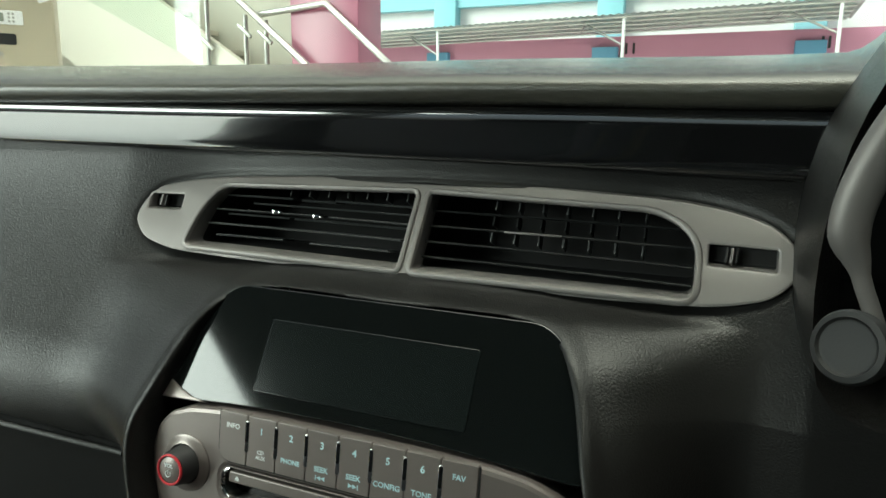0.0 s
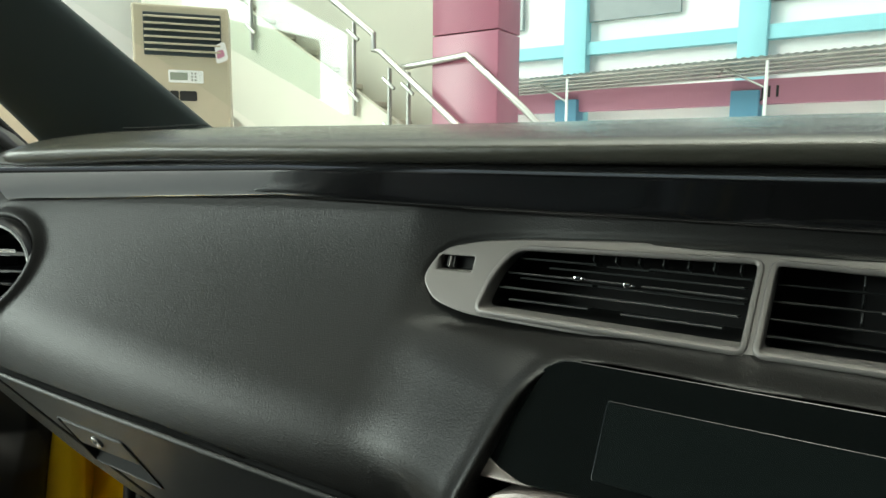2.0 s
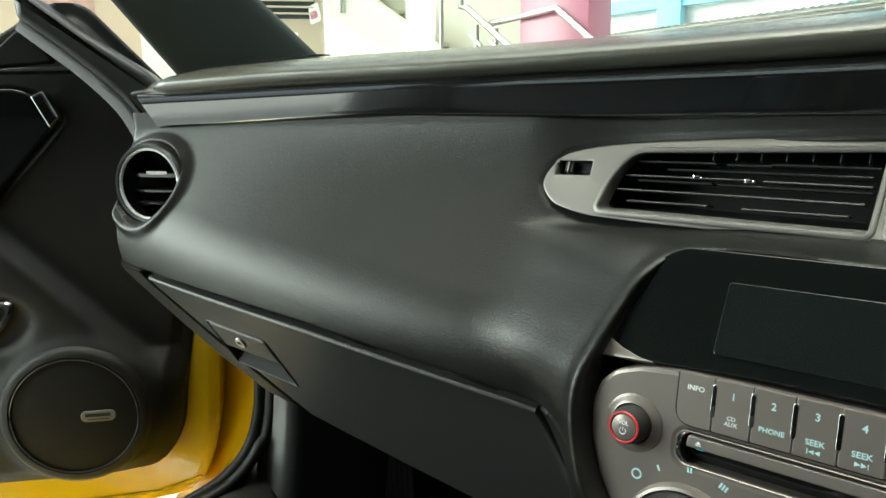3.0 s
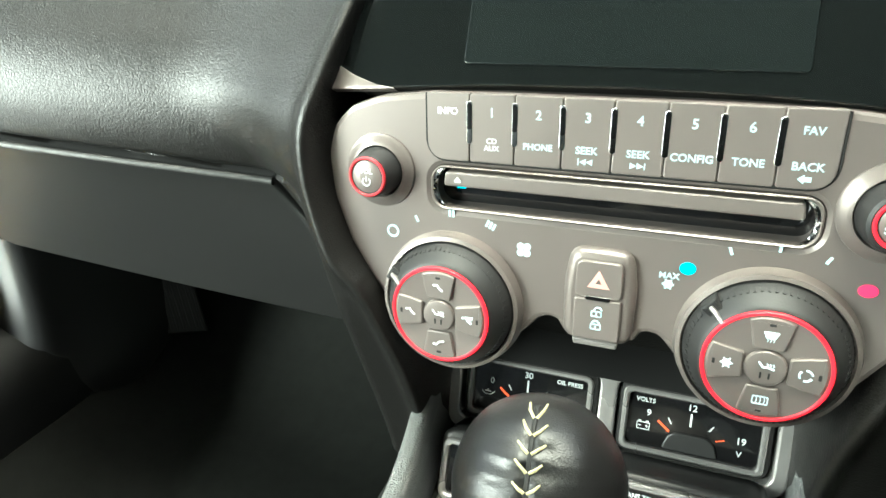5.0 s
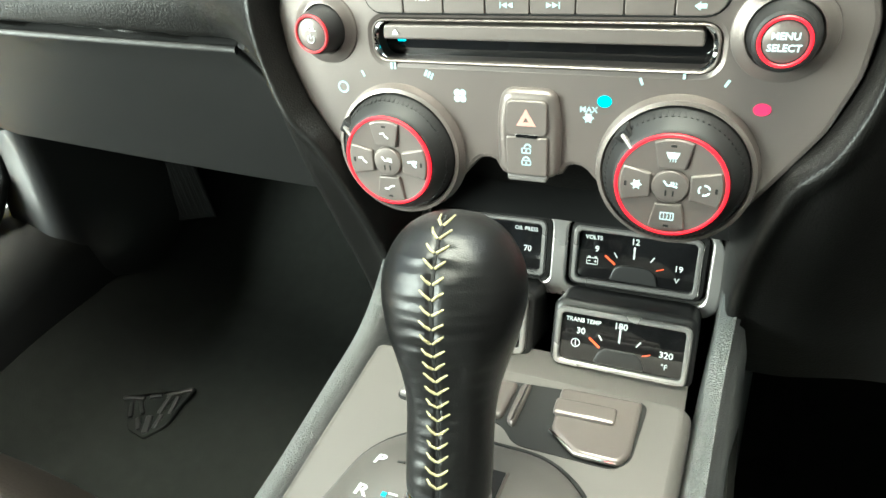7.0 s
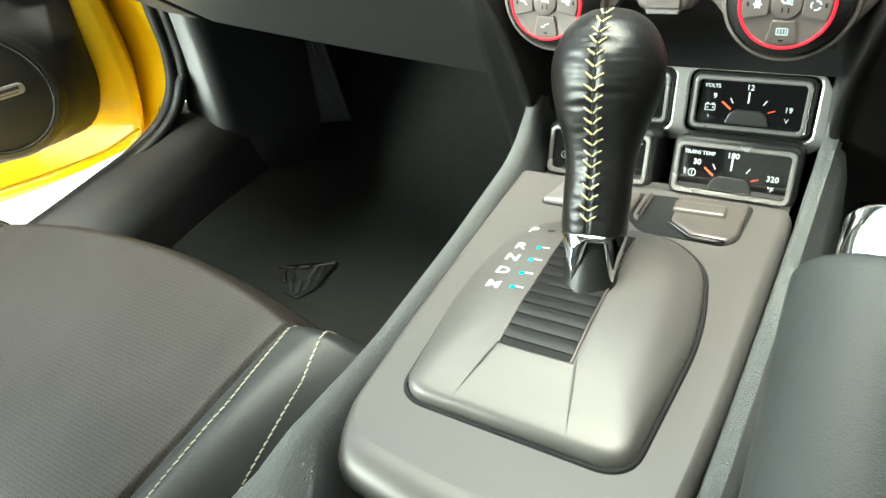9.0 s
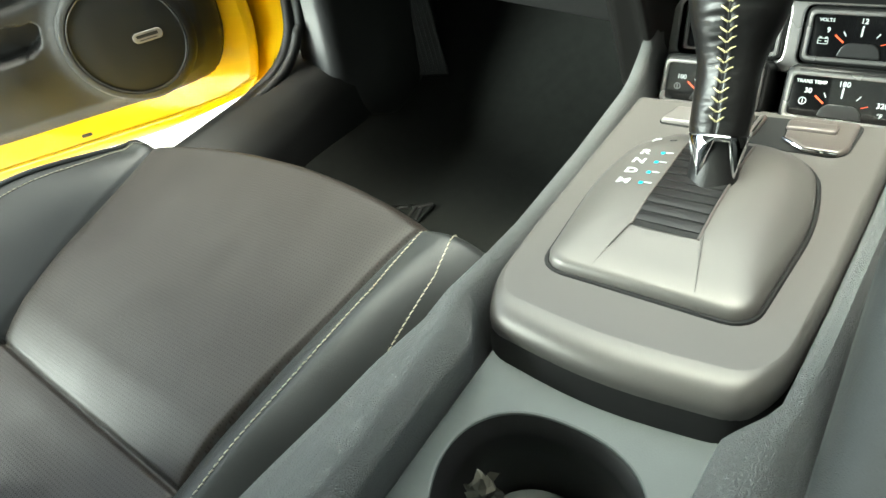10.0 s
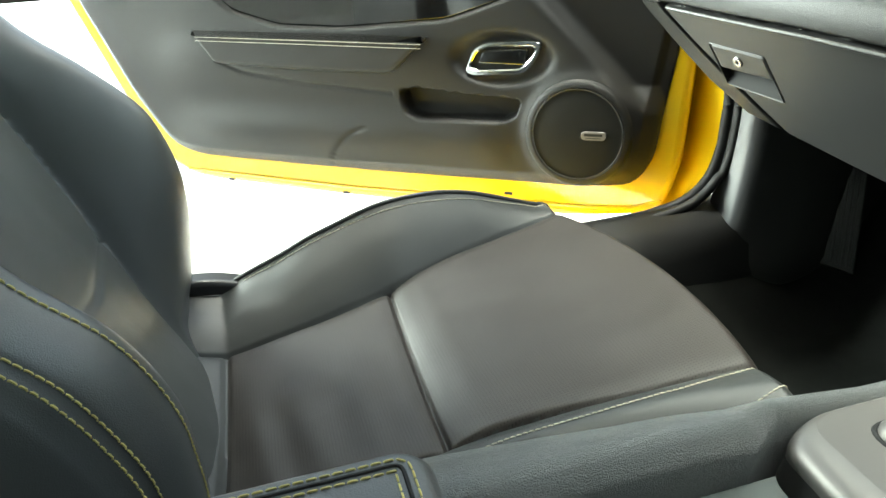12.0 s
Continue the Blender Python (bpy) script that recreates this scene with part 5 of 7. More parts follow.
def gauge(cx, cy, cz, w, h, title, title_x, low, mid, high, unit, marks, needle_right, symbol):
    gm = on_gauge(cx, cy, cz, 0.36 if cy > 0.02 else 0.47)
    bm = bmesh.new()
    if cy < 0.02:
        prism(bm, rrect(w + 0.014, h + 0.016, 0.008, 5), -0.07, 0.000, gm, 0.004, 3)
    else:
        frame_ring(bm, rrect(w + 0.0125, h + 0.0115, 0.007, 5), rrect(w + 0.004, h + 0.004, 0.004, 5), -0.012, 0.0035, gm, 0.002)
    body = part("gauge_body", bm, DARK_PLASTIC, gauges, "charcoal gauge body")
    bm = bmesh.new()
    frame_ring(bm, rrect(w + 0.0072, h + 0.0072, 0.005, 5), rrect(w, h, 0.003, 5), -0.006, 0.0055, gm, 0.0010)
    part("gauge_rim", bm, RIM, body, "silver rim")
    bm = bmesh.new()
    prism(bm, rrect(w + 0.001, h + 0.001, 0.003, 3), -0.006, 0.0018, gm)
    face = part("gauge_face", bm, PIANO, body, "gloss black gauge face")
    z = 0.0021
    t = gm @ pose(0, 0, z)
    lettering(title, 0.0039, t @ pose(title_x, h / 2 - 0.0048, 0), LABEL_WHITE, face, 0.00006)
    lettering(low, 0.0058, t @ pose(-w * 0.335, h * 0.13, 0), LABEL_WHITE, face, 0.00008)
    lettering(mid, 0.0058, t @ pose(-0.001, h / 2 - 0.0046, 0), LABEL_WHITE, face, 0.00008)
    lettering(high, 0.0058, t @ pose(w * 0.365, -h * 0.06, 0), LABEL_WHITE, face, 0.00008)
    if unit:
        lettering(unit, 0.0050, t @ pose(w * 0.36, -h * 0.30, 0), LABEL_WHITE, face, 0.00004)
    for a, l, wd in ((0, 0.0085, 0.0012), (33, 0.0042, 0.0008), (-33, 0.0042, 0.0008)):
        bm = bmesh.new()
        q = radians(90 + a)
        box(bm, t @ pose(0.0185 * math.cos(q) * 1.2 - 0.001, -0.0135 + 0.0185 * math.sin(q), 0.0001, 0, 0, a), wd, l, 0.0003)
        part("gauge_tick", bm, LABEL_WHITE, face)
    for s_, m_, l in ((1, NEEDLE, 0.009), (-1, NEEDLE, 0.005)):
        bm = bmesh.new()
        q = radians(90 + 58 * s_)
        box(bm, t @ pose(-s_ * -0.0165 * 1.0 * -1, -0.0020 - (0.0022 if s_ < 0 else 0), 0.0003, 0, 0, -38 if s_ > 0 else 20), l, 0.0013 if s_ > 0 else 0.0006, 0.0006)
        part("gauge_needle", bm, m_, face, "orange needle")
    bm = bmesh.new()
    prism(bm, rounded([(-0.0165, -h / 2 + 0.001), (0.0165, -h / 2 + 0.001), (0.0135, -0.0075), (0.009, -0.0045), (-0.009, -0.0045), (-0.0135, -0.0075)], 0.002, 3), 0.0015, 0.0030, gm, 0.0008)
    part("needle_cover", bm, DARK_PLASTIC, face, "dark needle cover")
    sx = -w * 0.37
    bm = bmesh.new()
    sy = -h * 0.13
    if symbol == "battery":
        frame_ring(bm, rrect(0.0080, 0.0050, 0.0005, 2, sx, sy), rrect(0.0070, 0.0040, 0.0004, 2, sx, sy), 0, 0.0003, t, 0.0001)
        for q in (-0.0022, 0.0022):
            box(bm, t @ pose(sx + q, sy + 0.0030, 0.0002), 0.0018, 0.0010, 0.0003)
            box(bm, t @ pose(sx + q, sy, 0.0002), 0.0018, 0.0005, 0.0003)
        box(bm, t @ pose(sx + 0.0022, sy, 0.0002), 0.0005, 0.0018, 0.0003)
    elif symbol == "oil":
        tube(bm, [t @ Vector((sx + p[0], sy + p[1], 0.0002)) for p in ((-0.004, 0.001), (-0.002, -0.001), (0.002, -0.001), (0.005, 0.0015))], 0.0004, 4)
        tube(bm, [t @ Vector((sx + p[0], sy + p[1], 0.0002)) for p in ((-0.002, 0.0012), (0.0022, 0.0012))], 0.0006, 4)
        tube(bm, [t @ Vector((sx, sy + 0.001, 0.0002)), t @ Vector((sx, sy + 0.0026, 0.0002))], 0.0005, 4)
    else:
        frame_ring(bm, circle(0.0030, 18, sx, sy), circle(0.0024, 18, sx, sy), 0, 0.0003, t, 0.0001)
        box(bm, t @ pose(sx, sy, 0.0002), 0.0006, 0.0034, 0.0003)
    part("gauge_symbol", bm, LABEL_WHITE, face)


gauge(-0.0515, 0.054, 0.6555, 0.0770, 0.0345, "OIL PRESS", 0.0265, "0", "30", "70", "", 3, False, "oil")
gauge(0.0515, 0.054, 0.6555, 0.0770, 0.0345, "VOLTS", -0.0285, "9", "12", "19", "V", 3, False, "battery")
gauge(-0.0523, 0.0006, 0.6285, 0.0774, 0.0325, "OIL TEMP", 0.0270, "100", "200", "300", "\u00b0F", 3, False, "temp")
gauge(0.0523, 0.0006, 0.6285, 0.0774, 0.0325, "TRANS TEMP", -0.0250, "30", "180", "320", "\u00b0F", 3, False, "temp")
# dark shelf between the gauges and the radio
bm = bmesh.new()
sheet(bm, lambda x, v: Vector((x, lerp_table(v, [(0, 0.045), (1, 0.075), (2, 0.16), (3, 0.17)]), lerp_table(v, [(0, 0.688), (1, 0.692), (2, 0.70), (3, 0.80)]))), list(np.linspace(-0.115, 0.115, 9)), [0, 1, 2, 3])
part("shelf", bm, VOID, gauges, "dark open shelf")

# ---- gear lever ----
lever = thing("gear_lever", (0.004, -0.160, 0.665), "black leather gear lever with pale stitching and chrome fork", "gear lever")
B, T = Vector((0.005, -0.163, 0.690)), Vector((-0.003, -0.100, 0.797))
ax = (T - B).normalized()
KN = smooth_table([(0.0, 0.0172), (0.015, 0.0184), (0.12, 0.0186), (0.28, 0.0188), (0.38, 0.0198), (0.47, 0.0226), (0.56, 0.0264), (0.64, 0.0290), (0.72, 0.0302), (0.79, 0.0296), (0.86, 0.0270), (0.92, 0.0224), (0.96, 0.0168), (0.988, 0.0094), (1.0, 0.0)], 3)
L = (T - B).length
lx = Vector((1, 0, 0)) - ax * ax.x
lx.normalize()
ly = ax.cross(lx)


SEAM = -math.pi / 2 + 0.07


def knob_radius(t):
    return lerp_table(t, KN)


def knob_point(t, a, lift=0.0):
    r = knob_radius(t) + lift
    sq = 1.0 + 0.03 * math.cos(2 * a)
    # leather puckers towards the seam, soft dents elsewhere
    d = math.atan2(math.sin(a - SEAM), math.cos(a - SEAM))
    r += 0.0009 * noise.noise(Vector((t * 34, d * 2.2, 1.0))) * math.exp(-(d / 0.75) ** 2) + 0.0006 * noise.noise(Vector((math.cos(a) * 1.6, math.sin(a) * 1.6, t * 5)))
    r -= 0.0010 * math.exp(-(d / 0.06) ** 2) * step(1 - t, 0.02, 0.08)
    return B + ax * (t * L) + (lx * math.cos(a) + ly * math.sin(a)) * r * sq


bm = bmesh.new()
ts = sorted(set([k_[0] for k_ in KN] + list(np.linspace(0.02, 0.985, 90))))
rings(bm, [[knob_point(t, 2 * math.pi * i / 128) if t < 1 else T + lx * 1e-4 * math.cos(2 * math.pi * i / 128) + ly * 1e-4 * math.sin(2 * math.pi * i / 128) for i in range(128)] for t in ts])
grip = part("grip", bm, KNOB_LEATHER, lever, "black leather grip", 70)
bm = bmesh.new()
t = 0.03
while t < 0.95:
    slope = (knob_radius(t + 0.01) - knob_radius(t - 0.01)) / (0.02 * L)
    t += 0.0060 / (L * math.sqrt(1 + slope * slope))
    for s_ in (-1, 1):
        w = 0.0047 / max(knob_radius(t), 0.012)
        k_ = random.uniform(-0.004, 0.004)
        p0 = knob_point(t - 0.004, SEAM + s_ * 0.02, 0.0006)
        p1 = knob_point(t + 0.010 + k_, SEAM + s_ * w * 0.55, 0.0010)
        p2 = knob_point(t + 0.022 + k_, SEAM + s_ * w * random.uniform(0.98, 1.15), -0.0001)
        tube(bm, [p0, p1, p2], [0.00062, 0.00058, 0.0004], 6)
part("stitching", bm, THREAD_KNOB, grip, "pale yellow chevron stitching")
bm = bmesh.new()
tube(bm, [knob_point(t, SEAM, -0.0003) for t in np.linspace(0.01, 0.98, 50)], 0.0011, 6)
part("seam", bm, VOID, grip)
def fork_drop(a):
    """How far the chrome sleeve hangs down at an angle: four pointed prongs."""
    d = ((a + 0.42) / (math.pi / 2) - 0.5) % 1.0 - 0.5
    return 0.0035 + 0.0250 * max(0.0, 1 - abs(d) / 0.33) ** 0.9


bm = bmesh.new()
fork = axes(B - ax * 0.001, lx, ly, ax)
loops = []
for q, dr in ((-1.0, 0.0004), (0.0, 0.0016), (0.35, 0.0018), (0.7, 0.0013), (0.92, 0.0005), (1.0, -0.0006)):
    lp = []
    for i in range(120):
        a = 2 * math.pi * i / 120
        zz_ = 0.0022 if q < 0 else 0.0010 - fork_drop(a) * q
        rr_ = 0.0172 + dr + 0.05 * zz_
        lp.append(fork @ Vector((rr_ * math.cos(a), rr_ * math.sin(a), zz_)))
    loops.append(lp)
rings(bm, loops, True, False, False)
part("fork_sleeve", bm, CHROME, lever, "chrome sleeve with four pointed prongs", 50)
bm = bmesh.new()
revolve(bm, [(0.0190, -0.037), (0.0178, -0.030), (0.0160, -0.024), (0.0150, -0.014), (0.0150, -0.004), (0.0150, 0.0)], axes(B - ax * 0.001, lx, ly, ax), 36)
part("boot", bm, BLACK_PLASTIC, lever, "black rubber boot")

# ---- handbrake ----
brake = thing("handbrake", (0.165, -0.62, 0.62), "grey handbrake lever with chrome release button", "handbrake")
A0, A1, A2 = Vector((0.1335, -0.270, 0.790)), Vector((0.137, -0.44, 0.732)), Vector((0.142, -0.64, 0.662))
bm = bmesh.new()
pts = smooth_path([A0, A0.lerp(A1, 0.12), A0.lerp(A1, 0.5), A1, A1.lerp(A2, 0.5), A2], 6)
rr = [lerp_table(i / (len(pts) - 1), [(0, 0.0155), (0.015, 0.0195), (0.05, 0.0218), (0.3, 0.0225), (0.6, 0.0245), (1, 0.026)]) for i in range(len(pts))]
tube(bm, pts, rr, 24, False, 0.9)
part("lever_grip", bm, mat("handbrake_grip", (0.050, 0.054, 0.053), 0.48, grain=0.16, grain_scale=900, kind="leather", vary=0.2, vary_scale=40), brake, "worn grey soft grip", 60)
bm = bmesh.new()
d0 = (A0 - A1).normalized()
bx = axes(A0 - d0 * 0.004, Vector((1, 0, 0)), d0.cross(Vector((1, 0, 0))).normalized(), d0)
revolve(bm, [(0.0110, 0.0), (0.0110, 0.012), (0.0104, 0.0235), (0.0090, 0.0255), (0.0070, 0.0260)], bx, 32)
part("release_button", bm, CHROME, brake, "chrome release button")

# ---- armrest lid ----
arm = thing("armrest", (0.0, -0.76, 0.62), "black leather console armrest with yellow double stitching", "armrest")
bm = bmesh.new()
prism(bm, rrect(0.156, 0.36, 0.020, 6, 0.004, -0.745), 0.630, 0.7225, Matrix.Identity(4), 0.011, 5)
part("lid", bm, LEATHER_LIT, arm, "black leather lid", 60)
bm = bmesh.new()
tube(bm, [Vector((x, y, 0.7226)) for x, y in inset(rrect(0.156, 0.36, 0.020, 6, 0.004, -0.745), 0.0155)], 0.0011, 6, True)
part("seam", bm, VOID, arm, "dark sewn seam")
for off in (0.0115, 0.0195):
    bm = bmesh.new()
    path = [Vector((x, y, 0.7228)) for x, y in inset(rrect(0.156, 0.36, 0.020, 6, 0.004, -0.745), off)]
    stitches(bm, path, 0.0062, 0.0048, 0.0006)
    part("stitching", bm, THREAD_YELLOW, arm, "yellow stitching")

# ---- passenger seat ----
seat = thing("passenger_seat", (-0.45, -0.50, 0.26), "black leather bucket seat with pale stitching", "car seat")
REAR_SEAM, CROSS_SEAM = -0.716, -0.497


LEFT_SEAM = smooth_table([(-0.74, -0.606), (-0.62, -0.609), (-0.50, -0.621), (-0.42, -0.638), (-0.34, -0.655), (-0.21, -0.668)])
RIGHT_SEAM = smooth_table([(-0.74, -0.296), (-0.50, -0.284), (-0.43, -0.276), (-0.36, -0.265), (-0.286, -0.252), (-0.236, -0.240), (-0.215, -0.232)])
RIDGE = smooth_table([(-0.76, 0.515), (-0.67, 0.553), (-0.58, 0.591), (-0.50, 0.617), (-0.454, 0.626), (-0.39, 0.626), (-0.324, 0.614), (-0.25, 0.589), (-0.20, 0.563)])
INNER_SWELL = smooth_table([(-0.06, 0.01), (0.03, 0.045), (0.08, 0.080), (0.13, 0.103), (0.174, 0.116), (0.239, 0.115), (0.303, 0.094), (0.40, 0.075), (0.60, 0.05)])
OUTER_SWELL = smooth_table([(-0.06, -0.03), (0.048, 0.004), (0.10, 0.044), (0.157, 0.080), (0.20, 0.102), (0.234, 0.114), (0.28, 0.121), (0.32, 0.117), (0.388, 0.090), (0.462, 0.056), (0.60, 0.03)])


def insert_left(y):
    return lerp_table(y, LEFT_SEAM)


def insert_right(y):
    return lerp_table(y, RIGHT_SEAM)


def cushion(x, y):
    """Height of the seat cushion."""
    base = 0.586 + 0.20 * (y + 0.22)
    xl, xr = insert_left(y), insert_right(y)
    w = (x - (xl + xr) / 2) / ((xr - xl) / 2)
    aw = min(1, abs(w))
    z = base - 0.012 * (1 - aw * aw) * step(-y, 0.25, 0.5)
    # outer bolster
    if x < xl:
        wide = -0.712 - xl
        t = (x - xl) / wide
        ridge = lerp_table(y, RIDGE) - base
        z += max(0, ridge) * (min(1.0, t) ** 1.15 + 0.10 * math.sin(min(1, t) * math.pi)) - 0.5 * max(0, t - 1.0) ** 1.3 * 0.10
    # inner bolster
    if x > xr:
        t = (x - xr) / 0.06
        z += 0.013 * math.sin(min(1, t * 0.8) * math.pi) * step(-y, 0.20, 0.32) - 0.040 * max(0, t - 0.55) ** 1.6
    # front roll
    f = -0.225 + 0.03 * (1 - w * w if abs(w) < 1 else 0)
    if y > f:
        z -= 11.4 * (y - f) ** 1.55
    if y < REAR_SEAM:
        z += 0.5 * (REAR_SEAM - y)
    # seams
    for d in (x - xl, x - xr):
        z -= 0.0050 * math.exp(-(d / 0.0030) ** 2) * (1 if y < -0.20 else 0.4)
        z -= 0.0030 * math.exp(-(d / 0.012) ** 2)
    if xl < x < xr:
        d = y - CROSS_SEAM + 0.006 * w
        z -= 0.0050 * math.exp(-(d / 0.0028) ** 2) + 0.0035 * math.exp(-(d / 0.012) ** 2)
        z += 0.007 * step(d, 0.0, 0.05) * (1 - step(d, 0.07, 0.2))
        z -= 0.0045 * math.exp(-((y - REAR_SEAM) / 0.003) ** 2)
        # soft creases behind the cross seam
        if d < 0:
            z += 0.0016 * math.sin(d * 95 + 6 * noise.noise(Vector((x * 5, y * 3, 7)))) * math.exp(-((x + 0.38) / 0.10) ** 2) * step(-d, 0.01, 0.06)
    z += 0.0028 * noise.noise(Vector((x * 8, y * 6, 0.3))) + 0.0013 * noise.noise(Vector((x * 22, y * 14, 2.0)))
    if x < xl:
        z += 0.0020 * noise.noise(Vector((x * 30, y * 16, 5.0)))
    return z


bm = bmesh.new()
xs = np.unique(np.concatenate([np.linspace(-0.745, -0.60, 90), np.linspace(-0.60, -0.32, 60), np.linspace(-0.32, -0.165, 84)]))
ys = np.unique(np.concatenate([np.linspace(-0.80, -0.525, 75), np.linspace(-0.525, -0.470, 52), np.linspace(-0.470, -0.145, 110)]))
sheet(bm, lambda x, y: Vector((x, y, max(0.33, cushion(x, y)))), list(xs), list(ys))
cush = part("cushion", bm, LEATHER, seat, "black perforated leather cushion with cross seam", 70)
# cushion sides take the leather copy with shade in its colour
cush.data.materials.append(LEATHER_SHADED)
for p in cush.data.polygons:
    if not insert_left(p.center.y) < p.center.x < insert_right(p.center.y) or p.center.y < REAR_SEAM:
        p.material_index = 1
bm = bmesh.new()
prism(bm, rrect(0.50, 0.56, 0.05, 5, -0.455, -0.50), 0.28, 0.44, Matrix.Identity(4), 0.02, 3)
part("seat_base", bm, BLACK_PLASTIC, seat, "black seat base")


def on_cushion(x, y, lift=0.0008):
    return Vector((x, y, cushion(x, y) + lift))


def inner_line(y):
    return insert_right(y) + lerp_table(y, [(-0.72, 0.034), (-0.41, 0.030), (-0.30, 0.026), (-0.24, 0.012), (-0.215, 0.003)])


bm = bmesh.new()
stitches(bm, [on_cushion(inner_line(y), y) for y in np.linspace(-0.72, -0.218, 60)], 0.0058, 0.0044, 0.00058, slant=0.2)
part("inner_stitching", bm, THREAD, cush, "pale stitching")
bm = bmesh.new()
stitches(bm, [on_cushion(lerp_table(y, [(-0.45, -0.196), (-0.33, -0.1935), (-0.26, -0.1905), (-0.22, -0.196), (-0.20, -0.208), (-0.188, -0.221)]), y, 0.0010) for y in np.linspace(-0.45, -0.188, 48)], 0.0058, 0.0044, 0.00058, slant=0.2)
part("side_stitching", bm, THREAD, cush, "pale stitching")
bm = bmesh.new()
stitches(bm, [on_cushion(-0.703, y, 0.0010) for y in np.linspace(-0.68, -0.215, 60)], 0.0062, 0.0046, 0.00055, slant=0.2)
part("outer_stitching", bm, THREAD, cush, "pale stitching")
bm = bmesh.new()
tube(bm, smooth_path([on_cushion(-0.7125, y, 0.001) for y in np.linspace(-0.72, -0.20, 34)], 2), 0.0032, 8)
part("piping", bm, LEATHER_SHADED, cush, "black leather piping")

# backrest
bo = Vector((-0.455, -0.745, 0.470))
bu, bv = Vector((1, 0, 0)), Vector((0, -0.40, 0.917)).normalized()
bw = Vector((0, 0.917, 0.40)).normalized()
RIDGE_U, EDGE_U = 0.228, 0.312


def back_depth(u, v):
    """How far the backrest swells forwards at u across and v up."""
    half = 0.140 + 0.035 * step(v, 0.08, 0.42)
    a = abs(u)
    p = lerp_table(v, INNER_SWELL if u > 0 else OUTER_SWELL)
    z0 = 0.010 + 0.012 * math.cos(min(1, a / half) * math.pi / 2)
    if a < half:
        z = z0
    elif a < RIDGE_U:
        t = (a - half) / (RIDGE_U - half)
        z = 0.010 + (p - 0.010) * math.sin(t * math.pi / 2) ** 0.9
    else:
        t = min(1.0, (a - RIDGE_U) / (EDGE_U - RIDGE_U))
        z = -0.05 + (p + 0.05) * math.sqrt(max(0.0, 1 - t ** 2.4))
    z -= 0.004 * math.exp(-((a - half) / 0.0075) ** 2)
    if a < half:
        z -= 0.003 * math.exp(-((v - 0.20 - 0.10 * a) / 0.0055) ** 2)
    for s_ in (0.2772, 0.2850):
        z -= 0.0028 * math.exp(-((a - s_) / 0.0018) ** 2)
    return z + 0.0018 * noise.noise(Vector((u * 9, v * 8, 4))) + 0.001 * noise.noise(Vector((u * 24, v * 15, 4)))


half_us = list(np.linspace(0, 0.20, 120)) + [RIDGE_U + (EDGE_U - RIDGE_U) * math.sin(q) for q in np.linspace(-0.3, math.pi / 2, 44)]
us = sorted(set([-q for q in half_us] + half_us))
bm = bmesh.new()
sheet(bm, lambda u, v: bo + bu * u + bv * v + bw * back_depth(u, v), us, list(np.linspace(-0.05, 0.64, 150)))
back = part("backrest", bm, LEATHER_LIT, seat, "black leather backrest with raised bolsters", 70)
bm = bmesh.new()
prism(bm, rounded([(-0.27, -0.04), (0.27, -0.04), (0.265, 0.5), (0.18, 0.64), (-0.18, 0.64), (-0.265, 0.5)], 0.06, 5), -0.06, -0.02, axes(bo, bu, bv, bw), 0.0)
part("back_shell", bm, BLACK_PLASTIC, seat, "black seat shell")
for du in (0.236, 0.2745, 0.2800):
    bm = bmesh.new()
    stitches(bm, [bo + bu * du + bv * v + bw * (back_depth(du, v) + 0.0006) for v in np.linspace(0.0, 0.60, 90)], 0.0066, 0.0052, 0.0008, up=tuple(bw))
    part("back_stitching", bm, THREAD_YELLOW, back, "yellow stitching")
# recliner cover beside the cushion
bm = bmesh.new()
prism(bm, rounded([(-0.80, 0.40), (-0.66, 0.40), (-0.64, 0.50), (-0.665, 0.535), (-0.72, 0.552), (-0.80, 0.56)], 0.02, 4), -0.006, 0.026, axes(Vector((-0.728, 0, 0)), Vector((0, 1, 0)), Vector((0, 0, 1)), Vector((1, 0, 0))), 0.008, 4)
cover = part("recliner_cover", bm, DARK_PLASTIC, seat, "charcoal plastic recliner cover")
bm = bmesh.new()
prism(bm, rounded([(-0.78, 0.485), (-0.70, 0.485), (-0.69, 0.515), (-0.72, 0.532), (-0.78, 0.535)], 0.01, 4), 0.020, 0.030, axes(Vector((-0.728, 0, 0)), Vector((0, 1, 0)), Vector((0, 0, 1)), Vector((1, 0, 0))), 0.004, 3)
part("recliner_lever", bm, BLACK_PLASTIC, cover, "black recliner lever")

# ---- car body round the seats ----
body = thing("car_body", (-0.75, -0.2, 0.10), "yellow car body shell with black trimmed interior", "car body")

# floor and footwell
bm = bmesh.new()


def floor_z(x, y):
    z = 0.30 + 0.34 * step(y, 0.22, 0.75) + 0.10 * step(y, 0.70, 0.9)
    z += 0.14 * step(-x, 0.58, 0.76) * (1 - 0.2 * step(y, 0.2, 0.5))
    z += 0.30 * step(x, -0.24, -0.13)
    return z + 0.004 * noise.noise(Vector((x * 9, y * 9, 1)))


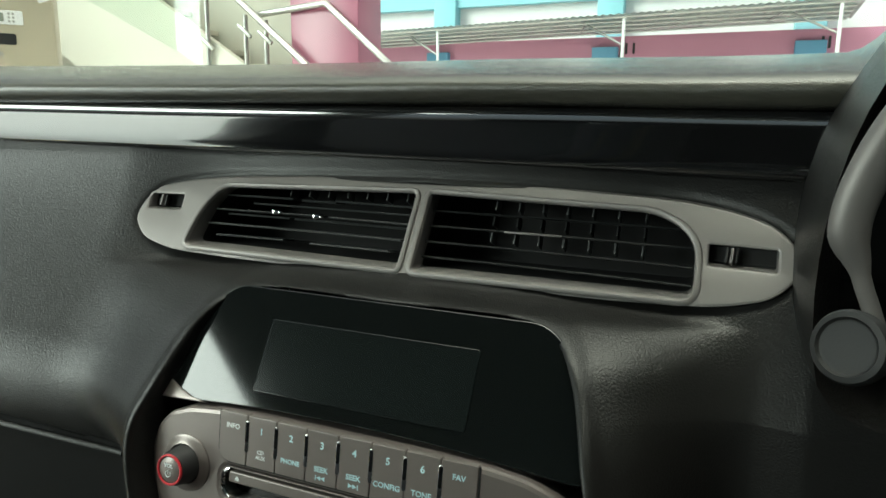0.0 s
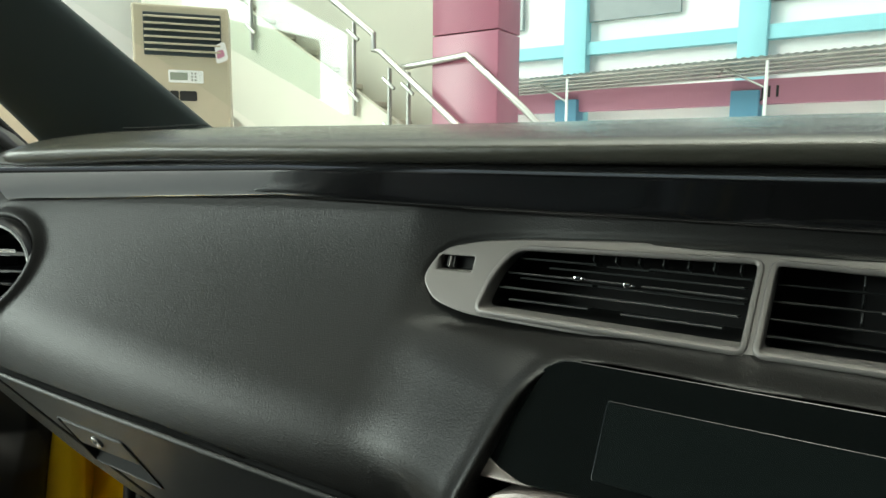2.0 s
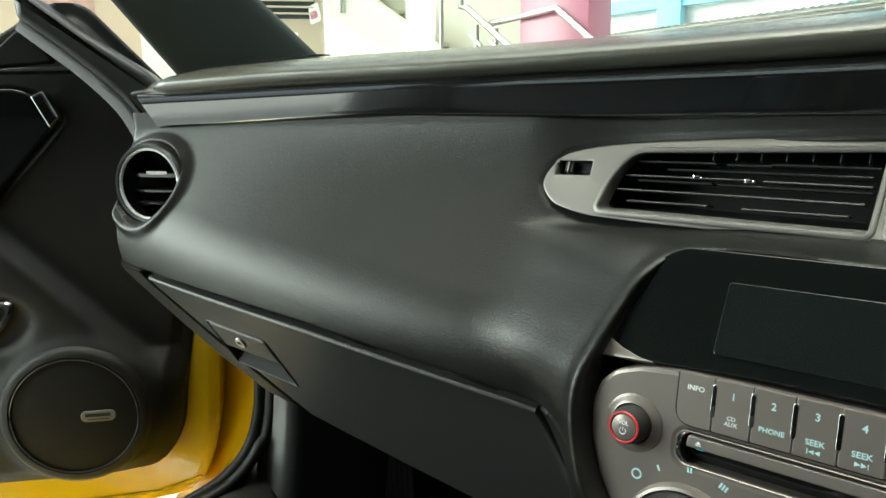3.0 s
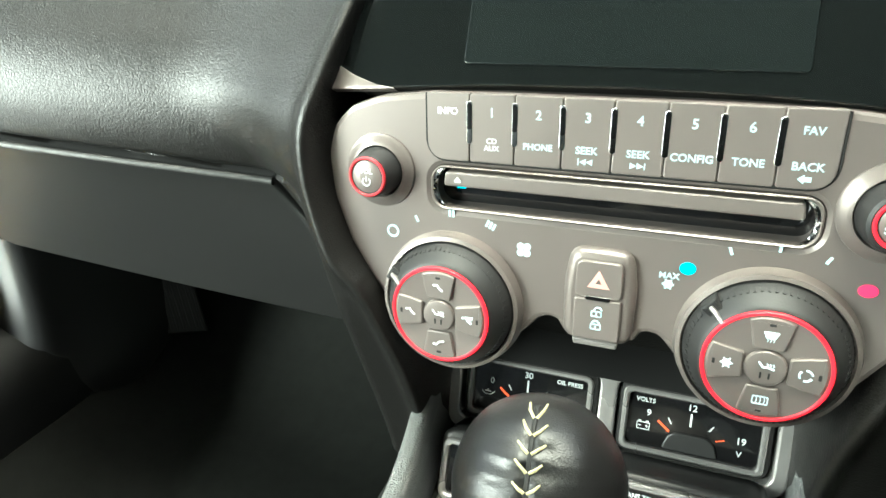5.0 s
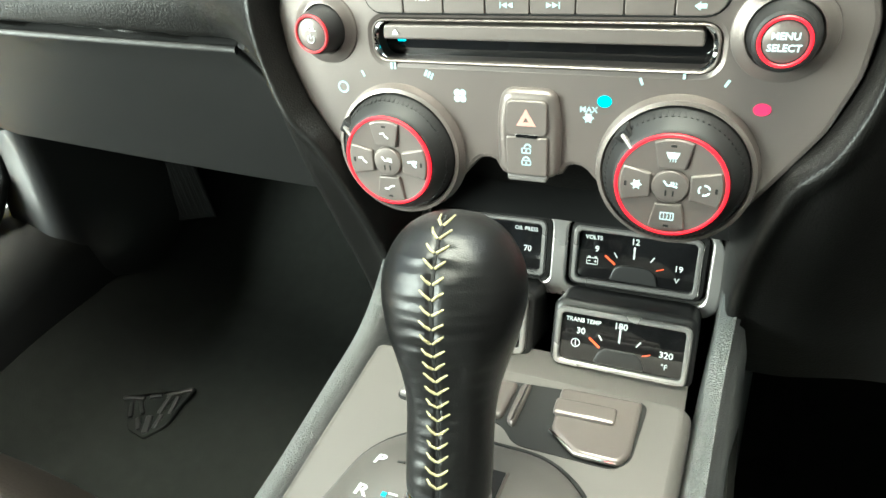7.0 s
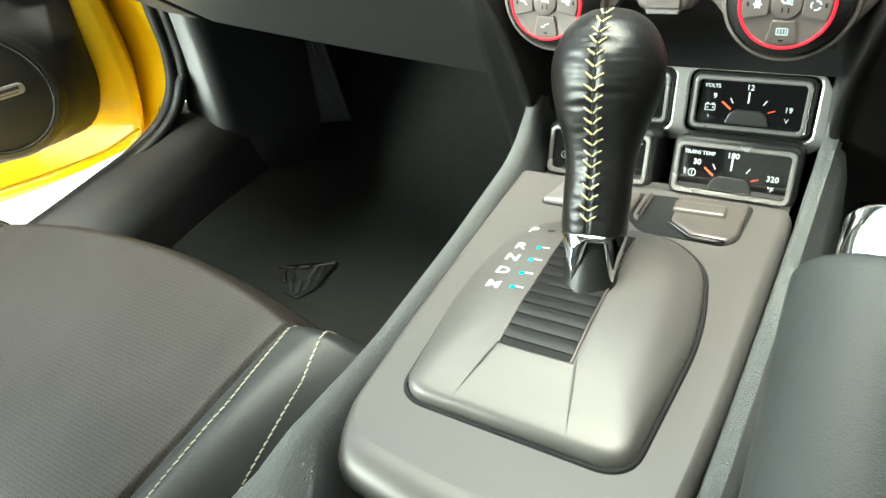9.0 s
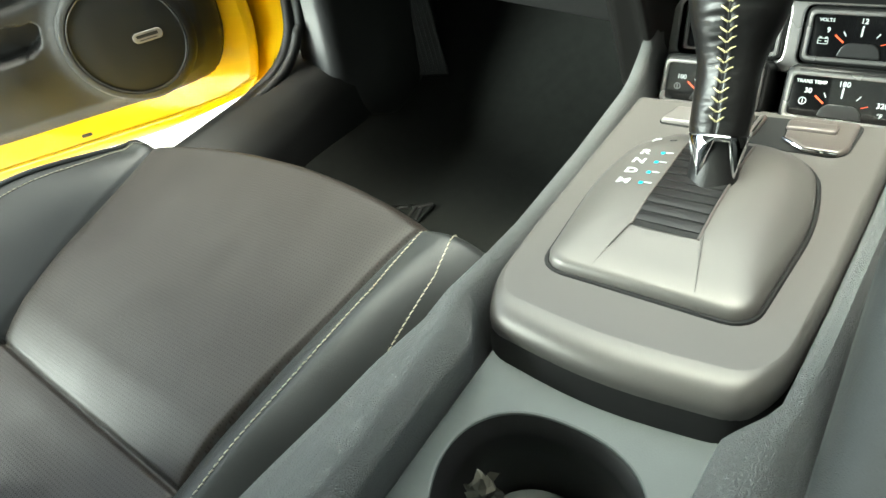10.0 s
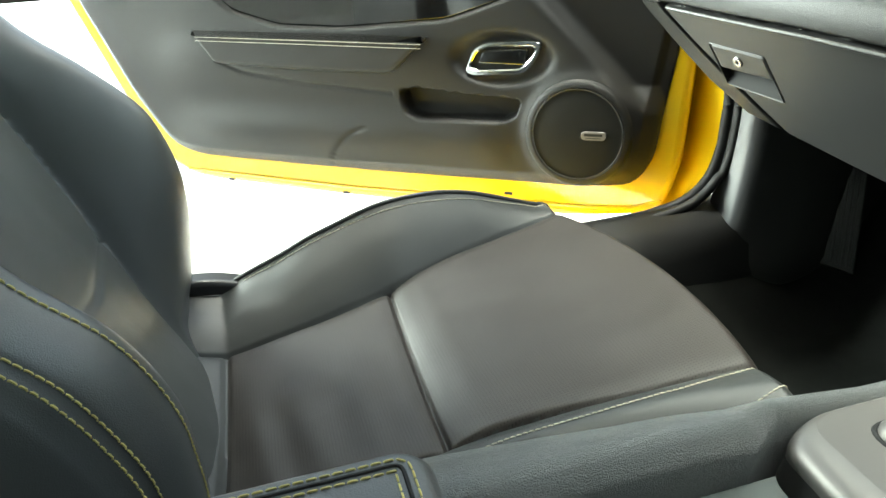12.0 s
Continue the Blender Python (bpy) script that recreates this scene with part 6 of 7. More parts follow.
sheet(bm, lambda x, y: Vector((x, y, floor_z(x, y))), list(np.linspace(-0.80, -0.10, 60)), list(np.linspace(-0.9, 0.95, 110)))
part("carpet", bm, CARPET, body, "black footwell carpet", 70)
bm = bmesh.new()
box(bm, pose(0, 0.0, 0.42), 0.27, 1.8, 0.24, 0.02)
part("tunnel", bm, CARPET, body, "black carpeted tunnel")
bm = bmesh.new()
sheet(bm, lambda x, y: Vector((x, y, 0.30 + 0.34 * step(y, 0.22, 0.75))), list(np.linspace(0.10, 0.80, 12)), list(np.linspace(-0.9, 0.95, 30)))
part("driver_carpet", bm, CARPET, body, "black driver side carpet", 70)

# foot rest panel
bm = bmesh.new()
fr = facing((-0.660, 0.335, 0.445), (0.72, -0.62, 0.30))
prism(bm, rounded([(-0.085, -0.035), (0.018, -0.062), (0.018, 0.15), (-0.085, 0.15)], 0.004, 3), -0.030, 0.0, fr, 0.003)
rest = part("foot_rest", bm, KICK, body, "dark grey ribbed plastic foot rest")
for i in range(9):
    bm = bmesh.new()
    box(bm, fr @ pose(0.0135 - 0.0085 * i, 0.048 + 0.0022 * i, 0.0), 0.0042, 0.200, 0.0024, 0.0010)
    part("rib", bm, KICK, rest)

# raised emblem on the floor mat
em = pose(-0.543, 0.034, floor_z(-0.543, 0.034) + 0.003, 4, 0, 24) @ Matrix.Scale(1.45, 4)
bm = bmesh.new()
prism(bm, rounded([(-0.034, 0.020), (-0.012, 0.016), (0.0, 0.024), (0.014, 0.016), (0.036, 0.020), (0.026, 0.002), (0.018, -0.018), (0.0, -0.030), (-0.018, -0.018), (-0.026, 0.002)], 0.003, 3), 0, 0.003, em, 0.001)
emblem = part("mat_emblem", bm, CARPET, body, "raised black shield emblem on the carpet")
for x, y, w, h, a in ((-0.021, 0.015, 0.022, 0.004, -10), (0.022, 0.015, 0.024, 0.004, 10), (-0.011, 0.004, 0.004, 0.020, 24), (0.011, 0.004, 0.004, 0.020, -24), (-0.020, 0.002, 0.004, 0.018, 14), (0.020, 0.002, 0.004, 0.018, -14), (0.0, -0.016, 0.006, 0.018, 0), (0.0, 0.014, 0.012, 0.004, 0), (-0.009, -0.014, 0.004, 0.014, 20), (0.009, -0.014, 0.004, 0.014, -20)):
    bm = bmesh.new()
    box(bm, em @ pose(x, y, 0.0035, 6 * math.sin(x * 90), 0, a), w, h, 0.0028, 0.0010)
    part("emblem_bar", bm, BLACK_PLASTIC, emblem, "black moulded bar")

# kick panel and sill trim
bm = bmesh.new()
KICK_PLAN = smooth_path([(-0.778, 0.146, 0), (-0.765, 0.150, 0), (-0.742, 0.153, 0), (-0.724, 0.157, 0), (-0.711, 0.167, 0), (-0.705, 0.186, 0), (-0.703, 0.23, 0), (-0.705, 0.36, 0), (-0.725, 0.56, 0), (-0.76, 0.9, 0)], 8)
rings(bm, [[Vector((p.x + 0.03 * (1 - max(0, v)) ** 3 * step(p.y, 0.16, 0.26), p.y - 0.035 * max(0, 1 - max(0, v) / 0.45) ** 2 + 0.012 * v, 0.42 + 0.52 * v)) for p in KICK_PLAN] for v in np.linspace(-0.22, 1, 30)], False)
part("kick_panel", bm, KICK, body, "dark grey kick panel", 70)
bm = bmesh.new()
SILL = [(-0.690, 0.38), (-0.700, 0.440), (-0.712, 0.462), (-0.750, 0.484), (-0.780, 0.500), (-0.796, 0.504), (-0.803, 0.500), (-0.806, 0.47)]
rings(bm, [[Vector((x, y, z + 0.012 * step(y, 0.02, 0.16))) for x, z in SILL] for y in np.linspace(-1.1, 0.60, 60)], False)
part("sill_trim", bm, BLACK_PLASTIC, body, "dark grey sill trim", 60)

# rubber seal and painted jamb round the door opening
SEAL = smooth_path([(-0.806, -1.1, 0.485), (-0.806, -0.4, 0.487), (-0.806, -0.05, 0.489), (-0.803, 0.045, 0.496), (-0.797, 0.100, 0.514), (-0.788, 0.133, 0.550), (-0.783, 0.148, 0.595), (-0.780, 0.152, 0.640), (-0.778, 0.152, 0.72), (-0.78, 0.140, 0.90), (-0.78, 0.095, 1.04), (-0.762, 0.02, 1.13), (-0.725, -0.09, 1.23), (-0.66, -0.30, 1.34), (-0.61, -0.6, 1.40)], 6)
for off, r, m_ in ((0.0, 0.010, RUBBER), (0.020, 0.009, RUBBER)):
    bm = bmesh.new()
    tube(bm, [p + Vector((off, 0.35 * off if p.z > 0.56 else 0, 0.0)) for p in SEAL if p.z < 1.0], r, 10)
    part("door_seal", bm, m_, body, "black rubber door seal")
bm = bmesh.new()
JAMB = [(-0.812, 0.0, 0.0), (-0.822, 0.006, 0.002), (-0.850, 0.03, 0.006), (-0.862, 0.06, 0.010), (-0.90, 0.085, 0.014), (-0.97, 0.10, 0.018)]
loops = []
for p in SEAL:
    if p.z > 0.97:
        break
    nrm = Vector((0, 1, 0)) if p.z > 0.60 else Vector((0, 0, -1))
    mixk = step(p.y, 0.02, 0.17)
    nrm = Vector((0, mixk, -(1 - mixk))).normalized() if p.z < 1.0 else Vector((0, 0.5, 0.85)).normalized()
    loops.append([Vector((x + (p.x + 0.812), p.y + nrm.y * e, p.z + nrm.z * d)) for x, d, e in JAMB])
rings(bm, loops, False)
part("door_jamb", bm, YELLOW, body, "yellow painted door jamb", 60)
bm = bmesh.new()
rings(bm, [[Vector((-0.862, y, 0.45)), Vector((-0.885, y, 0.40)), Vector((-0.90, y, 0.30)), Vector((-0.86, y, 0.20)), Vector((-0.70, y, 0.18))] for y in np.linspace(-1.1, 0.32, 12)], False)
part("rocker", bm, YELLOW, body, "yellow painted rocker panel", 60)
# hinge in the jamb
bm = bmesh.new()
box(bm, pose(-0.838, 0.205, 0.62, 0, 0, 30), 0.03, 0.05, 0.05, 0.004)
box(bm, pose(-0.850, 0.19, 0.60, 0, 0, 30), 0.02, 0.03, 0.09, 0.004)
revolve(bm, [(0.007, -0.04), (0.007, 0.04)], pose(-0.853, 0.175, 0.61), 14)
part("door_hinge", bm, YELLOW, body, "yellow painted door hinge")

# front pillar trim
def pillar_loop(t):
    """Section of the pillar trim, from the dash corner up to the roof."""
    r0, r1 = Vector((-0.715, 0.270, 1.105)), Vector((-0.610, -0.31, 1.430))
    l0, l1 = Vector((-0.762, 0.046, 1.100)), Vector((-0.635, -0.30, 1.390))
    r, l = r0.lerp(r1, t), l0.lerp(l1, t)
    mid = r.lerp(l, 0.55) + Vector((0.004, -0.020, -0.012))
    return [r + Vector((-0.04, 0.012, 0.012)), r, r.lerp(mid, 0.5) + Vector((0.005, -0.006, 0)), mid, mid.lerp(l, 0.6) + Vector((0.004, -0.006, 0)), l, l + Vector((-0.02, 0.0, 0.012))]


bm = bmesh.new()
rings(bm, [smooth_path(pillar_loop(t), 4) for t in np.linspace(-0.06, 1, 24)], False)
part("pillar_trim", bm, PILLAR, body, "grey cloth pillar trim", 70)

# headliner, rear wall: plain surfaces that close the cabin; driver side: also added light blocks
bm = bmesh.new()
sheet(bm, lambda x, y: Vector((x, y, 1.435 - 0.10 * x * x + 0.02 * math.cos((y + 0.9) * 1.6))), list(np.linspace(-0.62, 0.62, 12)), list(np.linspace(-1.05, -0.31, 10)))
part("headliner", bm, HEADLINER, body, "grey cloth headliner", 70)
# unseen strip past the roof edge, added so the dash face reflects dark
bm = bmesh.new()
rings(bm, [[Vector((-0.59, y, 1.425)), Vector((-0.655, y, 1.405)), Vector((-0.700, y, 1.365)), Vector((-0.712, y, 1.335)), Vector((-0.722, y, 1.365)), Vector((-0.68, y, 1.44)), Vector((-0.59, y, 1.47))] for y in np.linspace(-1.12, -0.24, 8)], True)
part("roof_light_block", bm, PILLAR, body, "unseen grey strip widening the roof to block light", 60)
bm = bmesh.new()
box(bm, pose(0, -1.72, 0.74), 1.5, 0.06, 0.98, 0.01)
part("rear_bulkhead", bm, CARPET, body, "black rear bulkhead")
bm = bmesh.new()
box(bm, pose(0.80, -0.80, 0.62), 0.05, 2.3, 0.74, 0.01)
box(bm, pose(0.80, 0.36, 0.80), 0.05, 1.18, 1.0, 0.01)
# unseen box over the sill, added to darken the cabin
box(bm, pose(0.74, -0.02, 1.22), 0.05, 0.88, 0.36, 0.01)
part("driver_sill", bm, DOOR_SKIN, body, "dark driver side sill and kick panel with added light block")
# unseen wall added to keep driver side light off the dash
bm = bmesh.new()
rings(bm, [[Vector((0.80, y, 0.96)), Vector((0.79, y, 1.10)), Vector((0.70, y, 1.38)), Vector((0.60, y, 1.43))] for y in np.linspace(-1.14, 0.20, 8)], False)
part("driver_light_block", bm, PILLAR, body, "added dark wall that blocks driver side light")
for s in (-1, 1):
    bm = bmesh.new()
    box(bm, pose(s * 0.77, -1.45, 0.68), 0.06, 0.66, 0.76, 0.01)
    part("quarter_panel", bm, DOOR_SKIN, body, "dark rear quarter panel")
    bm = bmesh.new()
    tube(bm, [(s * 0.76, -1.14, 0.95), (s * 0.70, -1.12, 1.22), (s * 0.63, -1.08, 1.41)], 0.05, 10)
    part("rear_pillar", bm, PILLAR, body, "grey cloth pillar trim")
bm = bmesh.new()
sheet(bm, lambda u, v: Vector((u * (0.60 + 0.08 * v), -1.05 - 0.70 * v, 1.43 - 0.38 * v + 0.03 * math.sin(v * math.pi))), list(np.linspace(-1, 1, 8)), list(np.linspace(0, 1, 8)))
rg = part("rear_window", bm, WINDOW_GLASS, body, "clear rear window", 70)
rg.visible_shadow = False
bm = bmesh.new()
box(bm, pose(0, 0.95, 0.75), 1.6, 0.06, 0.60, 0.01)
part("firewall", bm, CARPET, body, "black firewall")
bm = bmesh.new()
box(bm, pose(0, 0.70, 1.035), 1.6, 0.56, 0.02, 0.005)
part("cowl", bm, BLACK_PLASTIC, body, "black cowl panel under the windscreen")
for s in (-1, 1):
    bm = bmesh.new()
    box(bm, pose(s * 0.80, 0.58, 0.72), 0.03, 0.78, 0.66, 0.005)
    part("footwell_side", bm, CARPET, body, "black footwell side")
bm = bmesh.new()
pts = [Vector((0.712, 0.275, 1.105)).lerp(Vector((0.575, -0.31, 1.430)), t) for t in np.linspace(0, 1, 8)]
tube(bm, pts, 0.04, 10)
part("driver_pillar", bm, PILLAR, body, "grey cloth pillar trim")
bm = bmesh.new()
sheet(bm, lambda u, v: Vector((u * (0.74 - 0.12 * v), 0.62 - 0.93 * v - 0.10 * u * u, 1.045 + 0.415 * v - 0.05 * v * v)), list(np.linspace(-1, 1, 14)), list(np.linspace(0, 1, 10)))
ws = part("windscreen", bm, WINDOW_GLASS, body, "clear windscreen", 70)
ws.visible_shadow = False

# ---- open passenger door ----
door = thing("passenger_door", (-0.85, 0.12, 0.42), "open yellow car door with charcoal inner panel", "car door")
DA = radians(40)
DC = Vector((-0.965, -0.034, 0.61))
DN, DU = Vector((math.cos(DA), -math.sin(DA), 0)), Vector((-math.sin(DA), -math.cos(DA), 0))


def on_door(s, z, out=0.0):
    """A frame on the door's inner face: local x towards the hinge, y up, z into the car."""
    return axes(DC + DU * s + Vector((0, 0, z - 0.61)) + DN * out, -DU, Vector((0, 0, 1)), DN)


def door_pt(s, z, out=0.0):
    return DC + DU * s + Vector((0, 0, z - 0.61)) + DN * out


PANEL = rounded([(-0.110, 0.520), (0.0, 0.510), (0.55, 0.5125), (0.98, 0.522), (1.06, 0.545), (1.15, 0.655), (1.28, 0.90), (1.30, 1.00), (0.90, 1.03), (0.20, 1.06), (-0.01, 1.20), (-0.055, 1.20), (-0.185, 1.06), (-0.195, 0.98), (-0.178, 0.80), (-0.153, 0.66), (-0.143, 0.575)], [0.05, 0.05, 0.1, 0.05, 0.06, 0.05, 0.05, 0.03, 0.1, 0.05, 0.02, 0.02, 0.02, 0.05, 0.08, 0.05, 0.05], 5)
PANEL_NP = np.array(PANEL)


def relief(S, Z):
    """Swell of the door panel towards the cabin."""
    d = outline_distance(S, Z, PANEL_NP)
    H = 0.030 * np.clip(d / 0.03, 0, 1) ** 0.6
    # lower pocket bulge
    H += 0.018 * np.exp(-((Z - 0.60) / 0.055) ** 2) * (1 / (1 + np.exp(-(S - 0.15) / 0.02))) * (1 / (1 + np.exp((S - 0.95) / 0.05)))
    # speaker boss
    r = np.hypot(S + 0.006, Z - 0.625)
    H += 0.012 / (1 + np.exp((r - 0.108) / 0.006))
    # arm rest swell
    H += 0.010 * np.exp(-((Z - 0.765) / 0.055) ** 2) * (1 / (1 + np.exp(-(S - 0.29) / 0.03))) * (1 / (1 + np.exp((S - 1.0) / 0.03)))
    # hollow ahead of the crease
    c = S - (0.084 - (0.864 - Z) * 0.99) + 0.02
    H -= 0.028 / (1 + np.exp(c / 0.008)) * np.clip((Z - 0.66) / 0.05, 0, 1)
    # map pocket
    pk = outline_distance(S, Z, np.array(POCKET))
    k = np.clip((pk + 0.002) / 0.006, 0, 1)
    H -= 0.040 * k
    # handle dish
    hd = np.hypot((S - 0.147) / 0.098, (Z - 0.7615) / 0.048)
    H -= 0.016 / (1 + np.exp((hd - 1) / 0.06))
    # upper gloss insert seat
    ins = outline_distance(S, Z, np.array(INSERT))
    H -= 0.016 * np.clip((ins + 0.004) / 0.006, 0, 1)
    # curved joint in the lower panel
    H -= 0.004 * np.exp(-((np.hypot(S - 0.420, Z - 0.470) - 0.155) / 0.0022) ** 2) * (S > 0.455) * (Z < 0.625)
    # crease below the arm rest
    H -= 0.004 * np.exp(-((Z - np.interp(S, (0.38, 0.61, 0.77, 0.84), (0.694, 0.712, 0.737, 0.762))) / 0.004) ** 2) * (S > 0.385) * (S < 0.84)
    return np.maximum(H, -0.006)


POCKET = rounded([(0.108, 0.684), (0.120, 0.652), (0.145, 0.641), (0.33, 0.642), (0.362, 0.655), (0.372, 0.700), (0.33, 0.706), (0.24, 0.694)], 0.012, 4)
INSERT = rounded([(0.19, 0.855), (0.26, 0.836), (0.50, 0.826), (0.66, 0.835), (0.78, 0.868), (0.86, 0.93), (0.70, 0.965), (0.30, 1.010), (0.10, 1.082), (0.024, 1.084), (-0.024, 1.046), (0.012, 1.008), (0.060, 0.955), (0.12, 0.875)], 0.02, 4)

ss = np.unique(np.concatenate([np.linspace(-0.205, 0.42, 195), np.linspace(0.42, 1.31, 120)]))
zz = np.linspace(0.505, 1.21, 190)
S, Z = np.meshgrid(ss, zz)
H = relief(S, Z)
inside = outline_distance(S, Z, PANEL_NP)
bm = bmesh.new()
verts = [[None] * len(ss) for _ in zz]
gz_, gs_ = np.gradient(inside, zz, ss)
out_ = inside < 0
S, Z = np.where(out_, S - inside * gs_, S), np.where(out_, Z - inside * gz_, Z)
for j in range(len(zz)):
    for i in range(len(ss)):
        if inside[j, i] > -0.006:
            verts[j][i] = bm.verts.new(door_pt(S[j, i], Z[j, i], H[j, i] if inside[j, i] > 0 else -0.01))
for j in range(len(zz) - 1):
    for i in range(len(ss) - 1):
        q = (verts[j][i], verts[j][i + 1], verts[j + 1][i + 1], verts[j + 1][i])
        if None not in q:
            bm.faces.new(q)
panel = part("inner_panel", bm, DOOR_SKIN, door, "charcoal grained door panel", 70)


def door_relief(s, z):
    return float(relief(np.array([[s]]), np.array([[z]]))[0, 0])


# painted shell
bm = bmesh.new()
SHELL = rounded([(-0.160, 0.460), (0.0, 0.437), (0.55, 0.437), (1.02, 0.452), (1.12, 0.49), (1.23, 0.66), (1.36, 0.92), (1.38, 1.02), (-0.215, 1.04), (-0.205, 0.80), (-0.190, 0.55)], [0.05, 0.05, 0.1, 0.08, 0.05, 0.05, 0.05, 0.04, 0.02, 0.05, 0.05], 5)
prism(bm, [(-s, z - 0.61) for s, z in SHELL], -0.12, -0.010, on_door(0, 0.61), 0.016, 4)
part("door_shell", bm, YELLOW, door, "yellow painted door shell", 50)
bm = bmesh.new()
tube(bm, [door_pt(s, lerp_table(s, [(-0.17, 0.49), (-0.1, 0.468), (0.0, 0.463), (0.55, 0.463), (1.0, 0.475)]), -0.009) for s in np.linspace(-0.16, 1.05, 60)], 0.0035, 6)
part("shell_ridge", bm, YELLOW, door, "pressed ridge in the yellow shell")
for s, z in ((0.562, 0.446), (0.911, 0.455), (0.152, 0.478)):
    bm = bmesh.new()
    prism(bm, rrect(0.018, 0.006, 0.002, 3), -0.016, -0.0090, on_door(s, z))
    part("drain_plug", bm, BLACK_PLASTIC, door, "small dark drain plug")

# gloss insert in the upper panel
bm = bmesh.new()
prism(bm, [(-s, z - 0.61) for s, z in INSERT], 0.0, 0.022, on_door(0, 0.61), 0.004, 3)
part("gloss_insert", bm, PIANO, door, "gloss black insert")
# arm rest pad
bm = bmesh.new()
ARM = rounded([(0.293, 0.805), (0.60, 0.818), (0.900, 0.830), (0.842, 0.757), (0.60, 0.741), (0.380, 0.735)], [0.006, 0.02, 0.006, 0.01, 0.05, 0.02], 4)
prism(bm, [(-s, z - 0.61) for s, z in ARM], -0.01, 0.048, on_door(0, 0.61), 0.010, 5)
armpad = part("arm_pad", bm, DOOR_SKIN, door, "stitched charcoal arm pad", 60)
for dz in (0.013, 0.021):
    bm = bmesh.new()
    stitches(bm, [door_pt(s, lerp_table(s, [(0.293, 0.805), (0.60, 0.818), (0.900, 0.830)]) - dz, 0.0485) for s in np.linspace(0.310, 0.885, 30)], 0.0075, 0.0060, 0.0008, up=tuple(DN))
    part("stitching", bm, THREAD_PALE, armpad, "pale stitching")
# pull handle
hm = on_door(0.147, 0.7615, door_relief(0.147, 0.7615) + 0.002)
bm = bmesh.new()
HO = rounded([(-0.080, -0.026), (-0.060, -0.034), (0.045, -0.030), (0.070, 0.0), (0.082, 0.030), (0.060, 0.034), (-0.030, 0.033), (-0.060, 0.020)], 0.014, 4)
HO = [(x, y) for x, y in HO]
frame_ring(bm, HO, [(x * 0.84, y * 0.66 + 0.001) for x, y in HO], -0.006, 0.010, hm, 0.003)
part("handle_bezel", bm, CHROME, door, "chrome handle surround")
bm = bmesh.new()
prism(bm, [(x * 0.85, y * 0.68) for x, y in HO], -0.014, -0.006, hm)
hp = part("handle_cup", bm, VOID, door, "dark handle cup")
bm = bmesh.new()
prism(bm, rounded([(-0.052, -0.010), (0.046, -0.014), (0.054, 0.018), (-0.040, 0.017)], 0.008, 4), -0.010, 0.006, hm, 0.004, 3)
part("pull_lever", bm, PIANO, hp, "gloss black pull lever")
# speaker
km = on_door(-0.006, 0.625, 0.047)
bm = bmesh.new()
revolve(bm, [(0.106, -0.020), (0.101, -0.004), (0.095, 0.0005), (0.0885, 0.001), (0.0860, -0.004)], km, 72, False, False)
sp = part("speaker_ring", bm, DOOR_SKIN, door, "charcoal speaker surround")
bm = bmesh.new()
tube(bm, [km @ Vector((0.0852 * math.cos(a), 0.0852 * math.sin(a), 0.0002)) for a in np.linspace(0, 2 * math.pi, 72, False)], 0.0010, 6, True)
part("speaker_rim", bm, DARK_PLASTIC, sp, "thin grey rim")
bm = bmesh.new()
revolve(bm, [(0.0846, -0.006), (0.0840, -0.002), (0.06, 0.001), (0.03, 0.002), (0.002, 0.0022)], km, 72, False, True)
SPEAKER = mat("speaker_mesh", (0.0065, 0.0068, 0.0070), 0.6, spec=0.25)
_t = SPEAKER.node_tree
_v = _t.nodes.new("ShaderNodeTexVoronoi")
_v.inputs["Scale"].default_value, _v.inputs["Randomness"].default_value = 620, 0.0
_c = _t.nodes.new("ShaderNodeTexCoord")
_b = _t.nodes.new("ShaderNodeBump")
_b.inputs["Strength"].default_value, _b.inputs["Distance"].default_value = 0.25, 0.0006
_t.links.new(_c.outputs["Object"], _v.inputs["Vector"])
_t.links.new(_v.outputs["Distance"], _b.inputs["Height"])
_t.links.new(_b.outputs["Normal"], _t.nodes["Principled BSDF"].inputs["Normal"])
grille = part("speaker_grille", bm, SPEAKER, sp, "black perforated speaker grille", 60)
bm = bmesh.new()
prism(bm, rrect(0.047, 0.0165, 0.008, 6), 0.0, 0.0032, km @ pose(0.032, 0.0, 0.0008), 0.001)
badge = part("maker_badge", bm, SATIN, grille, "small silver oval badge")
bm = bmesh.new()
box(bm, km @ pose(0.032, 0.0018, 0.0041), 0.034, 0.0048, 0.0004, 0.0001)
box(bm, km @ pose(0.032, -0.0042, 0.0041), 0.028, 0.0014, 0.0004, 0.0001)
part("badge_bars", bm, BLACK_PLASTIC, badge)
# sail panel: black window corner, bright edge strip, tweeter and switch
def door_plate(outline, low, high, bevel=0.003, r=0.005):
    bm = bmesh.new()
    prism(bm, [(-s, z - 0.61) for s, z in rounded(outline, r, 3)], low, high, on_door(0, 0.61), bevel, 3)
    return bm


STRIP_LINE = [(p.x, p.y) for p in smooth_path([(0.010, 1.170, 0), (-0.022, 1.144, 0), (-0.052, 1.120, 0), (-0.084, 1.091, 0), (-0.112, 1.060, 0), (-0.130, 1.030, 0), (-0.142, 1.000, 0)], 4)]
part("window_corner", door_plate([(0.014, 1.205), (-0.010, 1.198), (-0.065, 1.155), (-0.112, 1.124), (-0.142, 1.104), (-0.175, 1.070), (-0.150, 1.015), (-0.128, 1.040), (-0.108, 1.068), (-0.082, 1.094), (-0.050, 1.122), (-0.020, 1.146), (0.012, 1.171)], 0.0, 0.046, 0.010), DARK_PLASTIC, door, "black moulded window corner", 60)
bm = bmesh.new()
